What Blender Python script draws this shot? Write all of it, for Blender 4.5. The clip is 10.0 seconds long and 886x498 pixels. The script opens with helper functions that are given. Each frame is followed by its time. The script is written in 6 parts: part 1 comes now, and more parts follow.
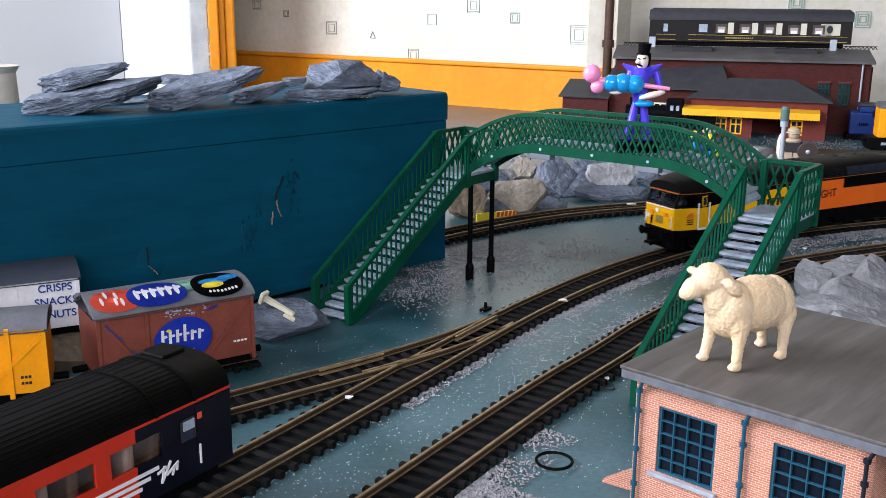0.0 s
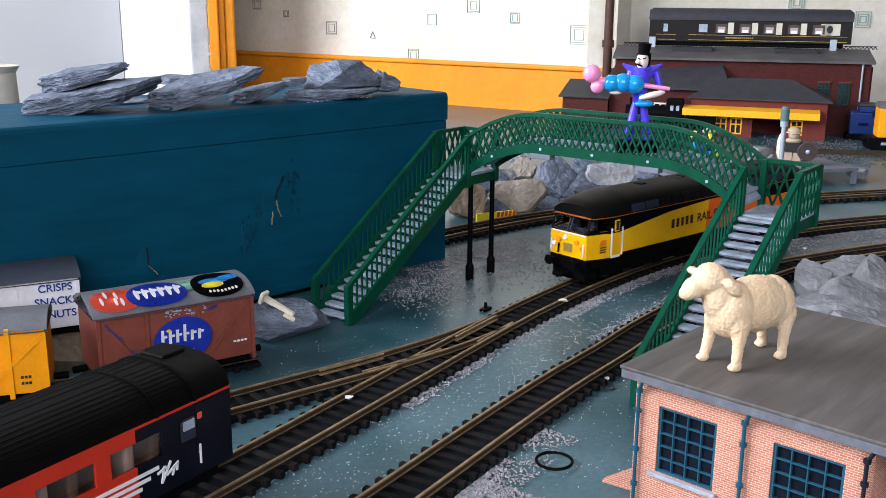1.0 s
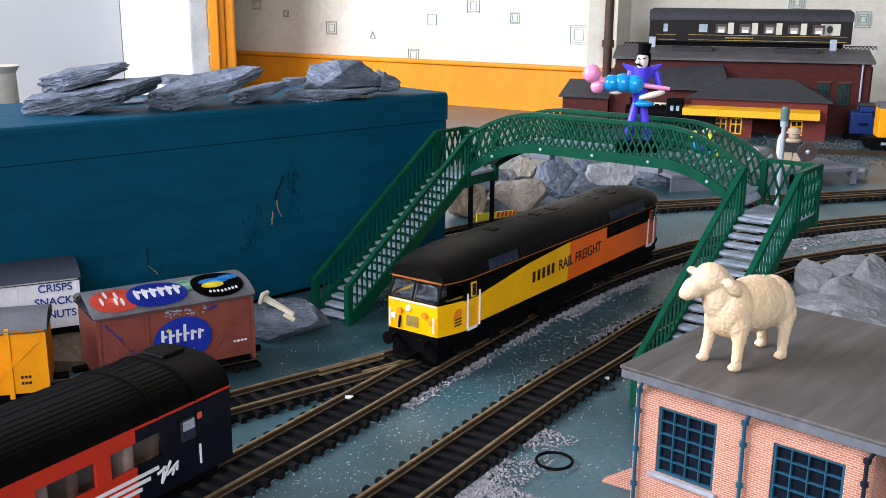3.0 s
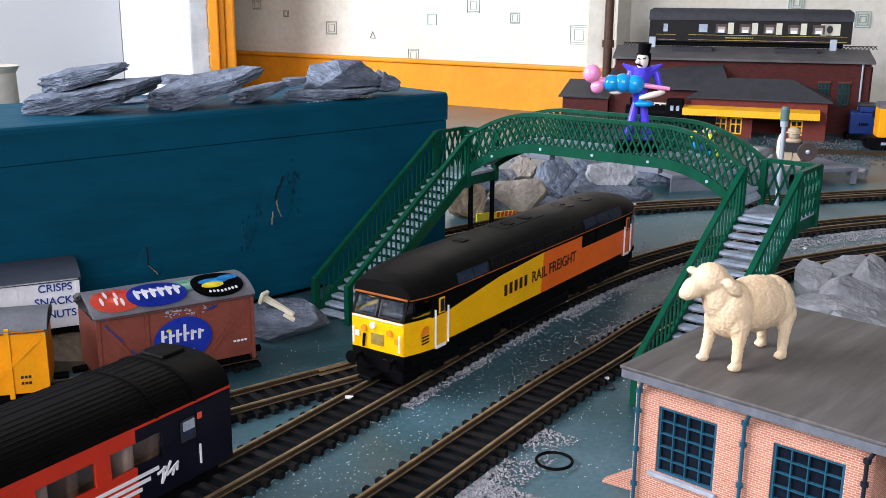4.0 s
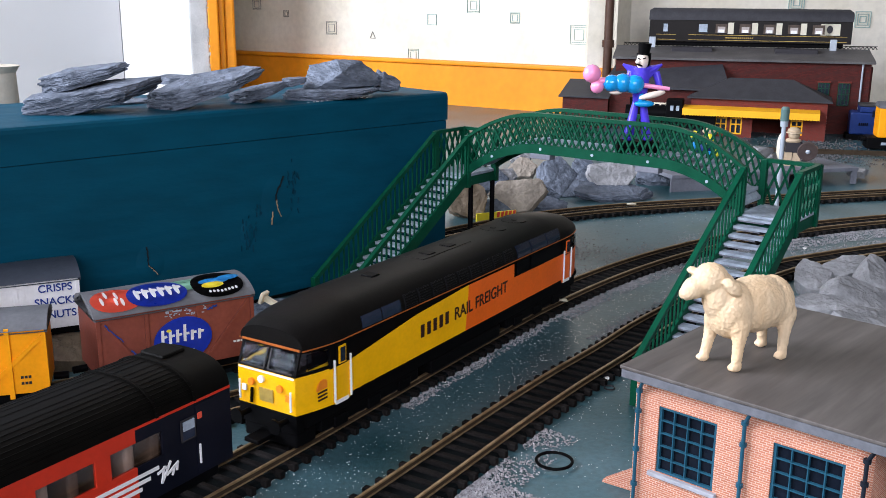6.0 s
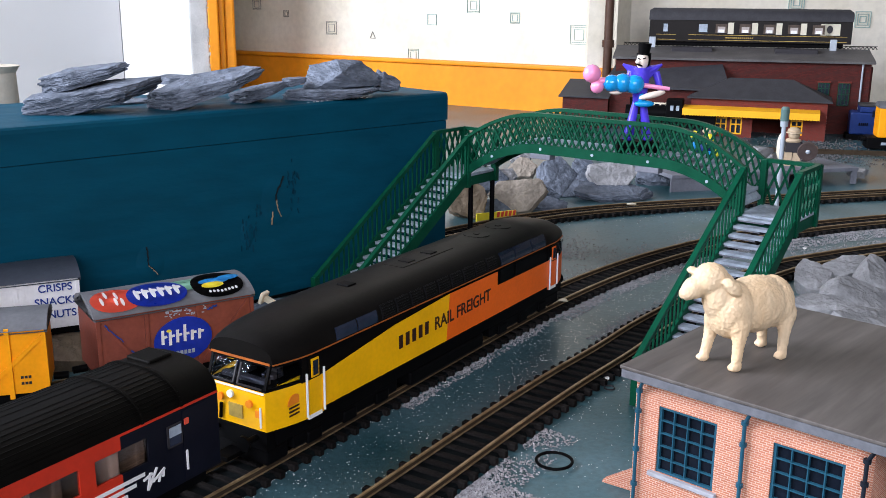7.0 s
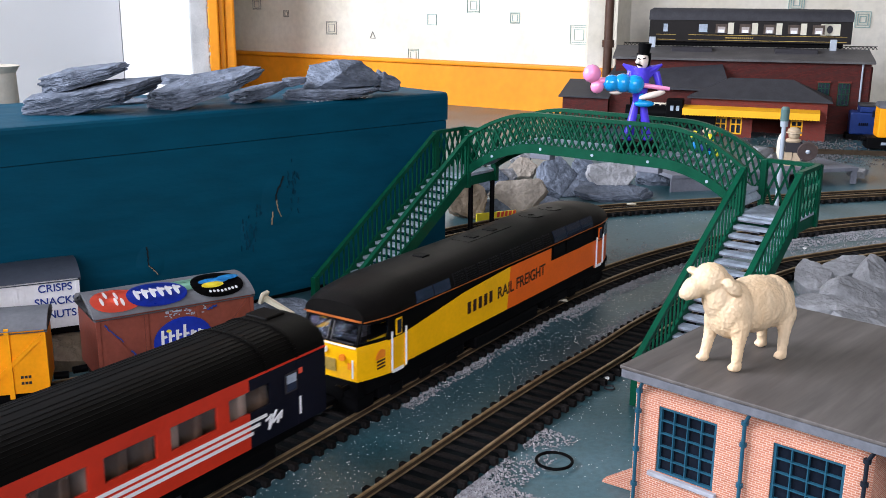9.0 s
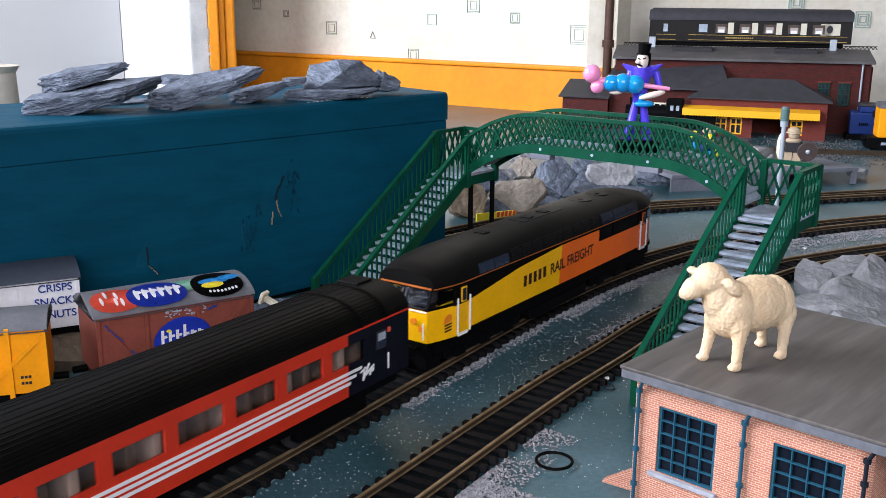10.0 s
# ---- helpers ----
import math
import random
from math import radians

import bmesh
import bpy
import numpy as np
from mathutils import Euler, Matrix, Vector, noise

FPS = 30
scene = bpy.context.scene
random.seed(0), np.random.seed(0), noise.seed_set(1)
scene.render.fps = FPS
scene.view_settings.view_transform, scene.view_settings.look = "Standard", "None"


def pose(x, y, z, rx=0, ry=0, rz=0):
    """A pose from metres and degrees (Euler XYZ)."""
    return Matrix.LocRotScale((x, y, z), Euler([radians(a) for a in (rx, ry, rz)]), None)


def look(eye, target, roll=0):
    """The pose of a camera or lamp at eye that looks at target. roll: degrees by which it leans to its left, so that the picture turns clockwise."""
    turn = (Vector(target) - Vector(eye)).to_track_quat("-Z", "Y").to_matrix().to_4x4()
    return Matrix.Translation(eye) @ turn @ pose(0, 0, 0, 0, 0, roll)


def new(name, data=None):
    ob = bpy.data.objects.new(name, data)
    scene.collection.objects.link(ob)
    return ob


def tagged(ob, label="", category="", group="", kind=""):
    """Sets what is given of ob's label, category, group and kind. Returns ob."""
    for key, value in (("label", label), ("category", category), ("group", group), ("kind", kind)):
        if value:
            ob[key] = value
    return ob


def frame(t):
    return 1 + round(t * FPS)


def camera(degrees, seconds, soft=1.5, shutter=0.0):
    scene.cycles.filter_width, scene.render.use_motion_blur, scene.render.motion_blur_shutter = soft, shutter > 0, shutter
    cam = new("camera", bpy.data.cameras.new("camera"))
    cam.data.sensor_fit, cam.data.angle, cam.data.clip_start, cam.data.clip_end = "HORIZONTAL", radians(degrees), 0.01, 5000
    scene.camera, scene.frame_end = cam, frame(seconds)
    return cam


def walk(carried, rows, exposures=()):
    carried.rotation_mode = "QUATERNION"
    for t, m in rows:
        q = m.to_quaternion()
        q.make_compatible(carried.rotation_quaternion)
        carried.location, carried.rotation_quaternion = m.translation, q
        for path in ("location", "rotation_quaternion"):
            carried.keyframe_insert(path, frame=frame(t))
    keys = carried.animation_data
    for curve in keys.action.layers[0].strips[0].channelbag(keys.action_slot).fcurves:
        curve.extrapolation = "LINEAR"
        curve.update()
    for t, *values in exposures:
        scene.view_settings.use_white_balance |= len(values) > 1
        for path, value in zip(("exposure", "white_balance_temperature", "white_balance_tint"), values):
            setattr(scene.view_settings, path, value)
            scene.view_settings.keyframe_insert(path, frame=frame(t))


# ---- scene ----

TILT = 14.54
EYE = (0.0, 0.0, 0.1668)
cam = camera(48.67, 10.0, soft=0.75, shutter=0.5)
AIM = (0.0, math.cos(radians(TILT)), EYE[2] - math.sin(radians(TILT)))
walk(cam, [(0, look(EYE, AIM, 0.447)), (10, look(EYE, AIM, 0.447))])

# ---------- light ----------
world = bpy.data.worlds.new("sky")
scene.world = world
world.use_nodes = True
sky = world.node_tree.nodes.new("ShaderNodeTexSky")
sky.sky_type, sky.sun_disc = "NISHITA", False
sky.sun_elevation, sky.sun_rotation = radians(38), radians(250)
world.node_tree.links.new(sky.outputs[0], world.node_tree.nodes["Background"].inputs[0])
world.node_tree.nodes["Background"].inputs[1].default_value = 0.12


def area_lamp(name, eye, target, sx, sy, watts, col):
    d = bpy.data.lights.new(name, "AREA")
    d.shape, d.size, d.size_y, d.energy, d.color = "RECTANGLE", sx, sy, watts, col
    ob = new(name, d)
    ob.matrix_world = look(eye, target)
    return ob


area_lamp("window_daylight", (-1.27, 0.30, 0.72), (0.2, 0.6, 0.1), 1.2, 0.95, 63.5, (0.83, 0.86, 1.0))
# added fill lamp behind the camera, brightens faces turned towards it
area_lamp("rear_fill", (0.0, -1.16, 0.80), (0.05, 0.6, 0.0), 1.3, 0.9, 28.5, (0.88, 0.88, 1.0))
scene.view_settings.exposure = 0.0


# ---------- materials ----------
def mat(name, col, rough=0.6, metal=0.0, var=0.25, scale=120.0, bump=0.15, bscale=600.0, col2=None, mix=0.5, stretch=None, rand=0.0, spec=0.22, coat=0.0, bdist=0.0006):
    """Colour varied by a broad and a fine noise, with a fine relief."""
    m = bpy.data.materials.new(name)
    m.use_nodes = True
    nt = m.node_tree
    N, L = nt.nodes, nt.links
    b = N["Principled BSDF"]
    b.inputs["Roughness"].default_value, b.inputs["Metallic"].default_value = rough, metal
    b.inputs["Specular IOR Level"].default_value = spec
    b.inputs["Coat Weight"].default_value = coat
    tc = N.new("ShaderNodeTexCoord")
    src = tc.outputs["Object"]
    if stretch:
        mp = N.new("ShaderNodeMapping")
        mp.inputs["Scale"].default_value = stretch
        L.new(src, mp.inputs["Vector"])
        src = mp.outputs["Vector"]
    n1, n2 = N.new("ShaderNodeTexNoise"), N.new("ShaderNodeTexNoise")
    n1.inputs["Scale"].default_value, n1.inputs["Detail"].default_value = scale, 6
    n2.inputs["Scale"].default_value, n2.inputs["Detail"].default_value = bscale, 4
    L.new(src, n1.inputs["Vector"]), L.new(src, n2.inputs["Vector"])
    ramp = N.new("ShaderNodeValToRGB")
    c2 = col2 or tuple(c * (1 - var) for c in col)
    c1 = tuple(min(1, c * (1 + var * 0.6)) for c in col) if not col2 else col
    ramp.color_ramp.elements[0].position, ramp.color_ramp.elements[1].position = mix - 0.22, mix + 0.22
    ramp.color_ramp.elements[0].color, ramp.color_ramp.elements[1].color = (*c2, 1), (*c1, 1)
    L.new(n1.outputs[0], ramp.inputs[0])
    mul = N.new("ShaderNodeMix")
    mul.data_type, mul.blend_type = "RGBA", "MULTIPLY"
    mul.inputs[0].default_value = min(1.0, var * 1.6)
    gray = N.new("ShaderNodeValToRGB")
    gray.color_ramp.elements[0].position, gray.color_ramp.elements[1].position = 0.3, 0.65
    gray.color_ramp.elements[0].color = (0.55, 0.55, 0.55, 1)
    L.new(n2.outputs[0], gray.inputs[0])
    L.new(ramp.outputs[0], mul.inputs[6]), L.new(gray.outputs[0], mul.inputs[7])
    out = mul.outputs[2]
    if rand:
        oi, hsv = N.new("ShaderNodeObjectInfo"), N.new("ShaderNodeHueSaturation")
        mr = N.new("ShaderNodeMapRange")
        mr.inputs["To Min"].default_value, mr.inputs["To Max"].default_value = 1 - rand, 1 + rand
        L.new(oi.outputs["Random"], mr.inputs["Value"]), L.new(mr.outputs[0], hsv.inputs["Value"])
        L.new(out, hsv.inputs["Color"])
        out = hsv.outputs[0]
    L.new(out, b.inputs["Base Color"])
    if bump:
        bp = N.new("ShaderNodeBump")
        bp.inputs["Strength"].default_value, bp.inputs["Distance"].default_value = bump, bdist
        L.new(n2.outputs[0], bp.inputs["Height"]), L.new(bp.outputs[0], b.inputs["Normal"])
    rr = N.new("ShaderNodeMapRange")
    rr.inputs["To Min"].default_value, rr.inputs["To Max"].default_value = max(0.03, rough - 0.08), min(1, rough + 0.08)
    L.new(n1.outputs[0], rr.inputs["Value"]), L.new(rr.outputs[0], b.inputs["Roughness"])
    return m


def brick_mat(name, col, col2, mortar, size=420.0):
    """Fine printed brickwork: courses run along x, rise along z."""
    m = mat(name, col, 0.75, var=0.2, scale=90, bump=0.1, bscale=900)
    N, L = m.node_tree.nodes, m.node_tree.links
    b = N["Principled BSDF"]
    tc, sep, cmb, br = N.new("ShaderNodeTexCoord"), N.new("ShaderNodeSeparateXYZ"), N.new("ShaderNodeCombineXYZ"), N.new("ShaderNodeTexBrick")
    add = N.new("ShaderNodeMath")
    L.new(tc.outputs["Object"], sep.inputs[0])
    L.new(sep.outputs[0], add.inputs[0]), L.new(sep.outputs[1], add.inputs[1])
    L.new(add.outputs[0], cmb.inputs[0]), L.new(sep.outputs[2], cmb.inputs[1])
    L.new(cmb.outputs[0], br.inputs["Vector"])
    br.inputs["Scale"].default_value = size
    br.inputs["Mortar Size"].default_value, br.inputs["Brick Width"].default_value, br.inputs["Row Height"].default_value = 0.06, 1.25, 0.42
    br.inputs["Color1"].default_value, br.inputs["Color2"].default_value, br.inputs["Mortar"].default_value = (*col, 1), (*col2, 1), (*mortar, 1)
    mix = N.new("ShaderNodeMix")
    mix.data_type, mix.blend_type = "RGBA", "MULTIPLY"
    mix.inputs[0].default_value = 0.25
    n = N.new("ShaderNodeTexNoise")
    n.inputs["Scale"].default_value = 160
    L.new(tc.outputs["Object"], n.inputs["Vector"])
    L.new(br.outputs["Color"], mix.inputs[6]), L.new(n.outputs[0], mix.inputs[7])
    L.new(mix.outputs[2], b.inputs["Base Color"])
    bp = N.new("ShaderNodeBump")
    bp.invert = True
    bp.inputs["Strength"].default_value, bp.inputs["Distance"].default_value = 0.4, 0.0003
    L.new(br.outputs["Fac"], bp.inputs["Height"]), L.new(bp.outputs[0], b.inputs["Normal"])
    return m


def glass_mat(name, col=(0.9, 0.95, 1.0), rough=0.02, spec=0.5, ior=1.45):
    m = bpy.data.materials.new(name)
    m.use_nodes = True
    b = m.node_tree.nodes["Principled BSDF"]
    b.inputs["Base Color"].default_value = (*col, 1)
    b.inputs["Roughness"].default_value, b.inputs["Transmission Weight"].default_value, b.inputs["IOR"].default_value = rough, 1.0, ior
    b.inputs["Specular IOR Level"].default_value = spec
    return m


M = dict(
    board=mat("board_paint", (0.085, 0.165, 0.192), 0.34, var=0.40, scale=17, bump=0.30, bscale=420, col2=(0.012, 0.062, 0.074), spec=0.45),
    teal=mat("teal_paint", (0.0004, 0.065, 0.112), 0.6, spec=0.12, var=0.25, scale=14, bump=0.7, bscale=110, stretch=(0.25, 1, 1), bdist=0.0012),
    crack=mat("dark_knot_wood", (0.012, 0.014, 0.016), 0.8),
    crack2=mat("scarred_teal_paint", (0.0004, 0.046, 0.084), 0.7),
    bare=mat("bare_wood", (0.42, 0.30, 0.18), 0.7),
    rail=mat("weathered_rail", (0.40, 0.285, 0.155), 0.42, metal=0.35, var=0.3, scale=160, col2=(0.21, 0.140, 0.072)),
    bed=mat("near_black_track_bed", (0.0035, 0.0045, 0.005), 0.9, spec=0.05, var=0.5, scale=90, col2=(0.008, 0.011, 0.012)),
    # web darker than head and foot: shade of the rail's recess put into colour
    web=mat("dark_rail_web", (0.050, 0.035, 0.022), 0.7, spec=0.1),
    cant=mat("dull_orange_line", (0.40, 0.11, 0.02), 0.5),
    sleeper=mat("sleeper_plastic", (0.0200, 0.0175, 0.0165), 0.75, spec=0.06, var=0.5, scale=300, bump=0.4, bscale=900, col2=(0.006, 0.006, 0.006), rand=0.35),
    ballast=mat("grey_ballast", (0.42, 0.41, 0.42), 0.85, var=0.5, scale=500, col2=(0.20, 0.20, 0.21)),
    chip=mat("white_chip", (0.80, 0.80, 0.78), 0.7),
    slate=mat("slate_stone", (0.215, 0.250, 0.310), 0.7, var=0.45, scale=70, bump=1.0, bscale=260, col2=(0.075, 0.092, 0.120), stretch=(1, 1, 3.5), bdist=0.0022),
    slatew=mat("pale_slate_stone", (0.40, 0.405, 0.415), 0.75, var=0.35, scale=50, bump=0.8, bscale=260, col2=(0.20, 0.205, 0.21), bdist=0.0022),
    slatebe=mat("beige_slate_stone", (0.42, 0.37, 0.30), 0.8, var=0.35, scale=50, bump=0.8, bscale=260, col2=(0.23, 0.20, 0.165), bdist=0.0022),
    slateb=mat("brown_slate_stone", (0.26, 0.20, 0.13), 0.8, var=0.4, scale=50, bump=0.8, bscale=260, col2=(0.15, 0.12, 0.09), bdist=0.0022),
    green=mat("green_plastic", (0.0015, 0.060, 0.030), 0.4, spec=0.14, var=0.2, scale=80, bump=0.05),
    step=mat("grey_step_plastic", (0.36, 0.42, 0.49), 0.55, var=0.25, scale=150),
    black=mat("black_plastic", (0.0026, 0.0026, 0.0030), 0.5, spec=0.05, var=0.3, scale=150, bump=0.05),
    roofblk=mat("dark_grey_roof_paint", (0.0060, 0.0054, 0.0048), 0.46, spec=0.07, var=0.3, scale=60, bump=0.05),
    yellow=mat("loco_yellow_paint", (0.92, 0.485, 0.003), 0.32, var=0.1, scale=60, bump=0.0, coat=0.06),
    orange=mat("loco_orange_paint", (0.86, 0.145, 0.012), 0.35, var=0.1, scale=60, bump=0.0, coat=0.06),
    logoo=mat("orange_emblem", (0.85, 0.25, 0.02), 0.4, var=0.1),
    red=mat("coach_red_paint", (0.58, 0.035, 0.014), 0.35, var=0.12, scale=60, bump=0.0, coat=0.05),
    navy=mat("coach_navy_paint", (0.0045, 0.0055, 0.012), 0.4, spec=0.14, var=0.2, scale=60, bump=0.0, coat=0.05),
    white=mat("white_print", (0.82, 0.82, 0.82), 0.45, var=0.06),
    whitep=mat("white_gloss_paint", (0.84, 0.83, 0.82), 0.45, var=0.05, scale=6, bump=0.05),
    greyp=mat("chipped_grey_paint", (0.52, 0.51, 0.49), 0.6, var=0.3, scale=30),
    orangep=mat("orange_wall_paint", (0.86, 0.30, 0.015), 0.42, var=0.15, scale=9, bump=0.15, bscale=90),
    paper=mat("mottled_wallpaper", (0.82, 0.77, 0.66), 0.85, var=0.14, scale=16, bump=0.1, bscale=120, col2=(0.72, 0.66, 0.52)),
    motif=mat("wallpaper_print", (0.32, 0.46, 0.42), 0.85, var=0.2),
    motifg=mat("wallpaper_print_grey", (0.28, 0.27, 0.24), 0.85, var=0.2),
    # for unseen walls and ceiling, kept dark to hold down bounced light
    plaster=mat("dark_unseen_plaster", (0.13, 0.125, 0.12), 0.9, var=0.1, scale=4),
    floor=mat("room_carpet", (0.08, 0.07, 0.06), 0.95, var=0.3, scale=60),
    pipe=mat("brown_pipe_paint", (0.085, 0.045, 0.030), 0.4, var=0.2),
    brick=brick_mat("salmon_brick", (0.57, 0.225, 0.132), (0.46, 0.155, 0.090), (0.66, 0.46, 0.36), 560.0),
    brickd=brick_mat("dark_red_brick", (0.105, 0.016, 0.012), (0.066, 0.010, 0.008), (0.05, 0.020, 0.017), 300.0),
    brickm=brick_mat("station_red_brick", (0.20, 0.028, 0.018), (0.16, 0.022, 0.015), (0.12, 0.045, 0.035)),
    flat=mat("flat_roof_card", (0.145, 0.130, 0.118), 0.55, var=0.55, col2=(0.066, 0.056, 0.050), scale=75, bump=0.25, bscale=260, stretch=(1, 0.10, 1), spec=0.3),
    fascia=mat("grey_fascia_card", (0.130, 0.135, 0.150), 0.65, var=0.25, scale=120),
    slateroof=mat("grey_roof_plastic", (0.040, 0.040, 0.045), 0.6, var=0.25, scale=90),
    frameb=mat("blue_window_frame", (0.015, 0.080, 0.125), 0.5, var=0.15),
    stonec=mat("grey_sill", (0.36, 0.37, 0.40), 0.7, var=0.2),
    gutter=mat("black_gutter", (0.010, 0.014, 0.022), 0.5),
    sheep=mat("cream_figurine_plastic", (0.74, 0.58, 0.385), 0.5, var=0.22, scale=110, bump=0.5, bscale=650, col2=(0.74, 0.52, 0.30), stretch=(1, 1, 0.3)),
    brown=mat("van_brown_paint", (0.22, 0.060, 0.040), 0.5, var=0.2, scale=90, bump=0.1),
    vanroof=mat("van_grey_roof", (0.135, 0.14, 0.15), 0.55, var=0.2, scale=80),
    vandark=mat("van_slate_blue_roof", (0.055, 0.065, 0.085), 0.55, var=0.2, scale=80),
    vyel=mat("van_yellow_paint", (0.92, 0.36, 0.004), 0.45, var=0.1, scale=80),
    vwhite=mat("van_white_paint", (0.82, 0.82, 0.82), 0.5, var=0.1, scale=80),
    blue=mat("sticker_blue", (0.012, 0.035, 0.36), 0.3, var=0.15, scale=150, coat=0.4),
    bluel=mat("sticker_light_blue", (0.03, 0.28, 0.62), 0.3, var=0.1),
    stred=mat("sticker_red", (0.72, 0.09, 0.05), 0.35, var=0.1),
    styel=mat("sticker_yellow", (0.85, 0.72, 0.05), 0.35, var=0.1),
    stgrn=mat("sticker_green", (0.20, 0.42, 0.30), 0.35, var=0.2),
    textb=mat("text_blue", (0.018, 0.050, 0.26), 0.5),
    texto=mat("text_black", (0.035, 0.012, 0.010), 0.5),
    ivory=mat("ivory_plastic", (0.78, 0.72, 0.55), 0.5, var=0.08),
    lilac=mat("balloon_purple", (0.085, 0.055, 0.62), 0.25, var=0.1, bump=0.0, coat=0.5),
    cyan=mat("balloon_blue", (0.01, 0.30, 0.68), 0.2, var=0.08, bump=0.0, coat=0.5),
    pink=mat("balloon_pink", (0.90, 0.30, 0.52), 0.2, var=0.08, bump=0.0, coat=0.5),
    skin=mat("painted_cream", (0.80, 0.68, 0.58), 0.4, var=0.05, bump=0.0),
    cream=mat("pullman_cream", (0.62, 0.58, 0.46), 0.45, var=0.1),
    umber=mat("pullman_umber", (0.008, 0.006, 0.005), 0.4, var=0.2),
    gold=mat("gold_lining", (0.55, 0.38, 0.10), 0.4, metal=0.6),
    coachroof=mat("coach_roof_plastic", (0.0042, 0.0038, 0.0032), 0.5, spec=0.05, var=0.35, scale=60, bump=0.05),
    brass=mat("dull_bronze_shield", (0.11, 0.082, 0.075), 0.4, metal=0.3, var=0.2),
    grille=mat("roof_grille_paint", (0.011, 0.011, 0.012), 0.5, spec=0.12, var=0.3, scale=200),
    cabglass=glass_mat("cab_glazing", (0.50, 0.57, 0.66), 0.03, 0.15, 1.12),
    ash=mat("yard_ash", (0.15, 0.148, 0.150), 0.9, var=0.5, scale=400, col2=(0.06, 0.06, 0.062)),
    shedroof=mat("shed_roof_plastic", (0.105, 0.100, 0.098), 0.6, var=0.3, scale=40, bump=0.2),
    canopy=mat("canopy_yellow", (0.90, 0.44, 0.02), 0.45, var=0.1, scale=60),
    plat=mat("platform_grey", (0.165, 0.175, 0.205), 0.65, var=0.2, scale=60),
    dblue=mat("diesel_blue", (0.012, 0.035, 0.16), 0.4, var=0.15),
    tan=mat("tan_plastic", (0.46, 0.36, 0.24), 0.45, var=0.1),
    dgrey=mat("dark_grey_plastic", (0.030, 0.028, 0.032), 0.45, var=0.15),
    lamp=mat("grey_green_lamp", (0.09, 0.16, 0.15), 0.4, var=0.1),
    steel=mat("pale_steel", (0.42, 0.47, 0.52), 0.4, metal=0.3, var=0.1),
    seat=mat("pale_seat_plastic", (0.42, 0.37, 0.34), 0.6, var=0.1),
    mirk=mat("brown_interior", (0.10, 0.075, 0.06), 0.7),
    glass=glass_mat("clear_glazing", (0.62, 0.52, 0.46)),
    darkglass=mat("smoked_glazing", (0.010, 0.015, 0.028), 0.12, var=0.2, bump=0.0, spec=0.4),
    paleg=mat("pale_glazing", (0.007, 0.013, 0.028), 0.22, var=0.4, scale=200, bump=0.0, coat=0.0, spec=0.10),
    housegl=mat("dark_house_glazing", (0.006, 0.009, 0.016), 0.25, var=0.3, scale=120, bump=0.0, spec=0.10),
    bluegl=mat("blue_tinted_glazing", (0.018, 0.026, 0.050), 0.2, var=0.2, bump=0.0, spec=0.4),
    curtain=mat("pale_jug_plastic", (0.58, 0.52, 0.42), 0.5, var=0.1),
)


# ---------- mesh helpers ----------
def part(name, bm, material, parent=None, label="", smooth=False):
    me = bpy.data.meshes.new(name)
    bmesh.ops.recalc_face_normals(bm, faces=bm.faces[:])
    bm.to_mesh(me)
    bm.free()
    me.materials.append(M[material] if isinstance(material, str) else material)
    if smooth:
        me.polygons.foreach_set("use_smooth", [True] * len(me.polygons))
        me.set_sharp_from_angle(angle=radians(38))
    ob = new(name, me)
    if parent:
        ob.parent = parent
    if label:
        ob["label"] = label
    return ob


def share(name, me, m, parent):
    ob = new(name, me)
    ob.parent = parent
    ob.matrix_basis = m
    return ob


def thing(name, m, label, category, group="", kind=""):
    e = new(name)
    e.empty_display_size = 0.01
    e.matrix_world = m
    return tagged(e, label, category, group, kind)


def box(bm, x0, y0, z0, x1, y1, z1, bev=0.0, m=None):
    r = bmesh.ops.create_cube(bm, size=1.0)
    vs = r["verts"]
    mm = Matrix.Translation(((x0 + x1) / 2, (y0 + y1) / 2, (z0 + z1) / 2)) @ Matrix.Diagonal((x1 - x0, y1 - y0, z1 - z0, 1))
    bmesh.ops.transform(bm, matrix=(m @ mm) if m else mm, verts=vs)
    if bev:
        es = list({e for v in vs for e in v.link_edges})
        bmesh.ops.bevel(bm, geom=es, offset=bev, segments=2, profile=0.5, affect="EDGES")
    return bm


def bbox(x0, y0, z0, x1, y1, z1, bev=0.0, m=None):
    return box(bmesh.new(), x0, y0, z0, x1, y1, z1, bev, m)


def bar(bm, a, b, w, d, upv=(0, 0, 1)):
    """A square bar from a to b, w wide across, d deep along upv."""
    a, b = Vector(a), Vector(b)
    x = (b - a).normalized()
    s = x.cross(Vector(upv)).normalized() if abs(x.dot(Vector(upv))) < 0.99 else Vector((1, 0, 0))
    u = s.cross(x)
    vs = [bm.verts.new(p + s * (i * w / 2) + u * (j * d / 2)) for p in (a, b) for i, j in ((-1, -1), (1, -1), (1, 1), (-1, 1))]
    for f in ((0, 1, 2, 3), (7, 6, 5, 4), (0, 4, 5, 1), (1, 5, 6, 2), (2, 6, 7, 3), (3, 7, 4, 0)):
        bm.faces.new([vs[i] for i in f])
    return bm


def cyl(bm, a, b, r1, r2=None, n=16):
    a, b = Vector(a), Vector(b)
    q = (b - a).to_track_quat("Z", "Y").to_matrix().to_4x4()
    bmesh.ops.create_cone(bm, cap_ends=True, segments=n, radius1=r1, radius2=r1 if r2 is None else r2, depth=(b - a).length,
                          matrix=Matrix.Translation((a + b) / 2) @ q)
    return bm


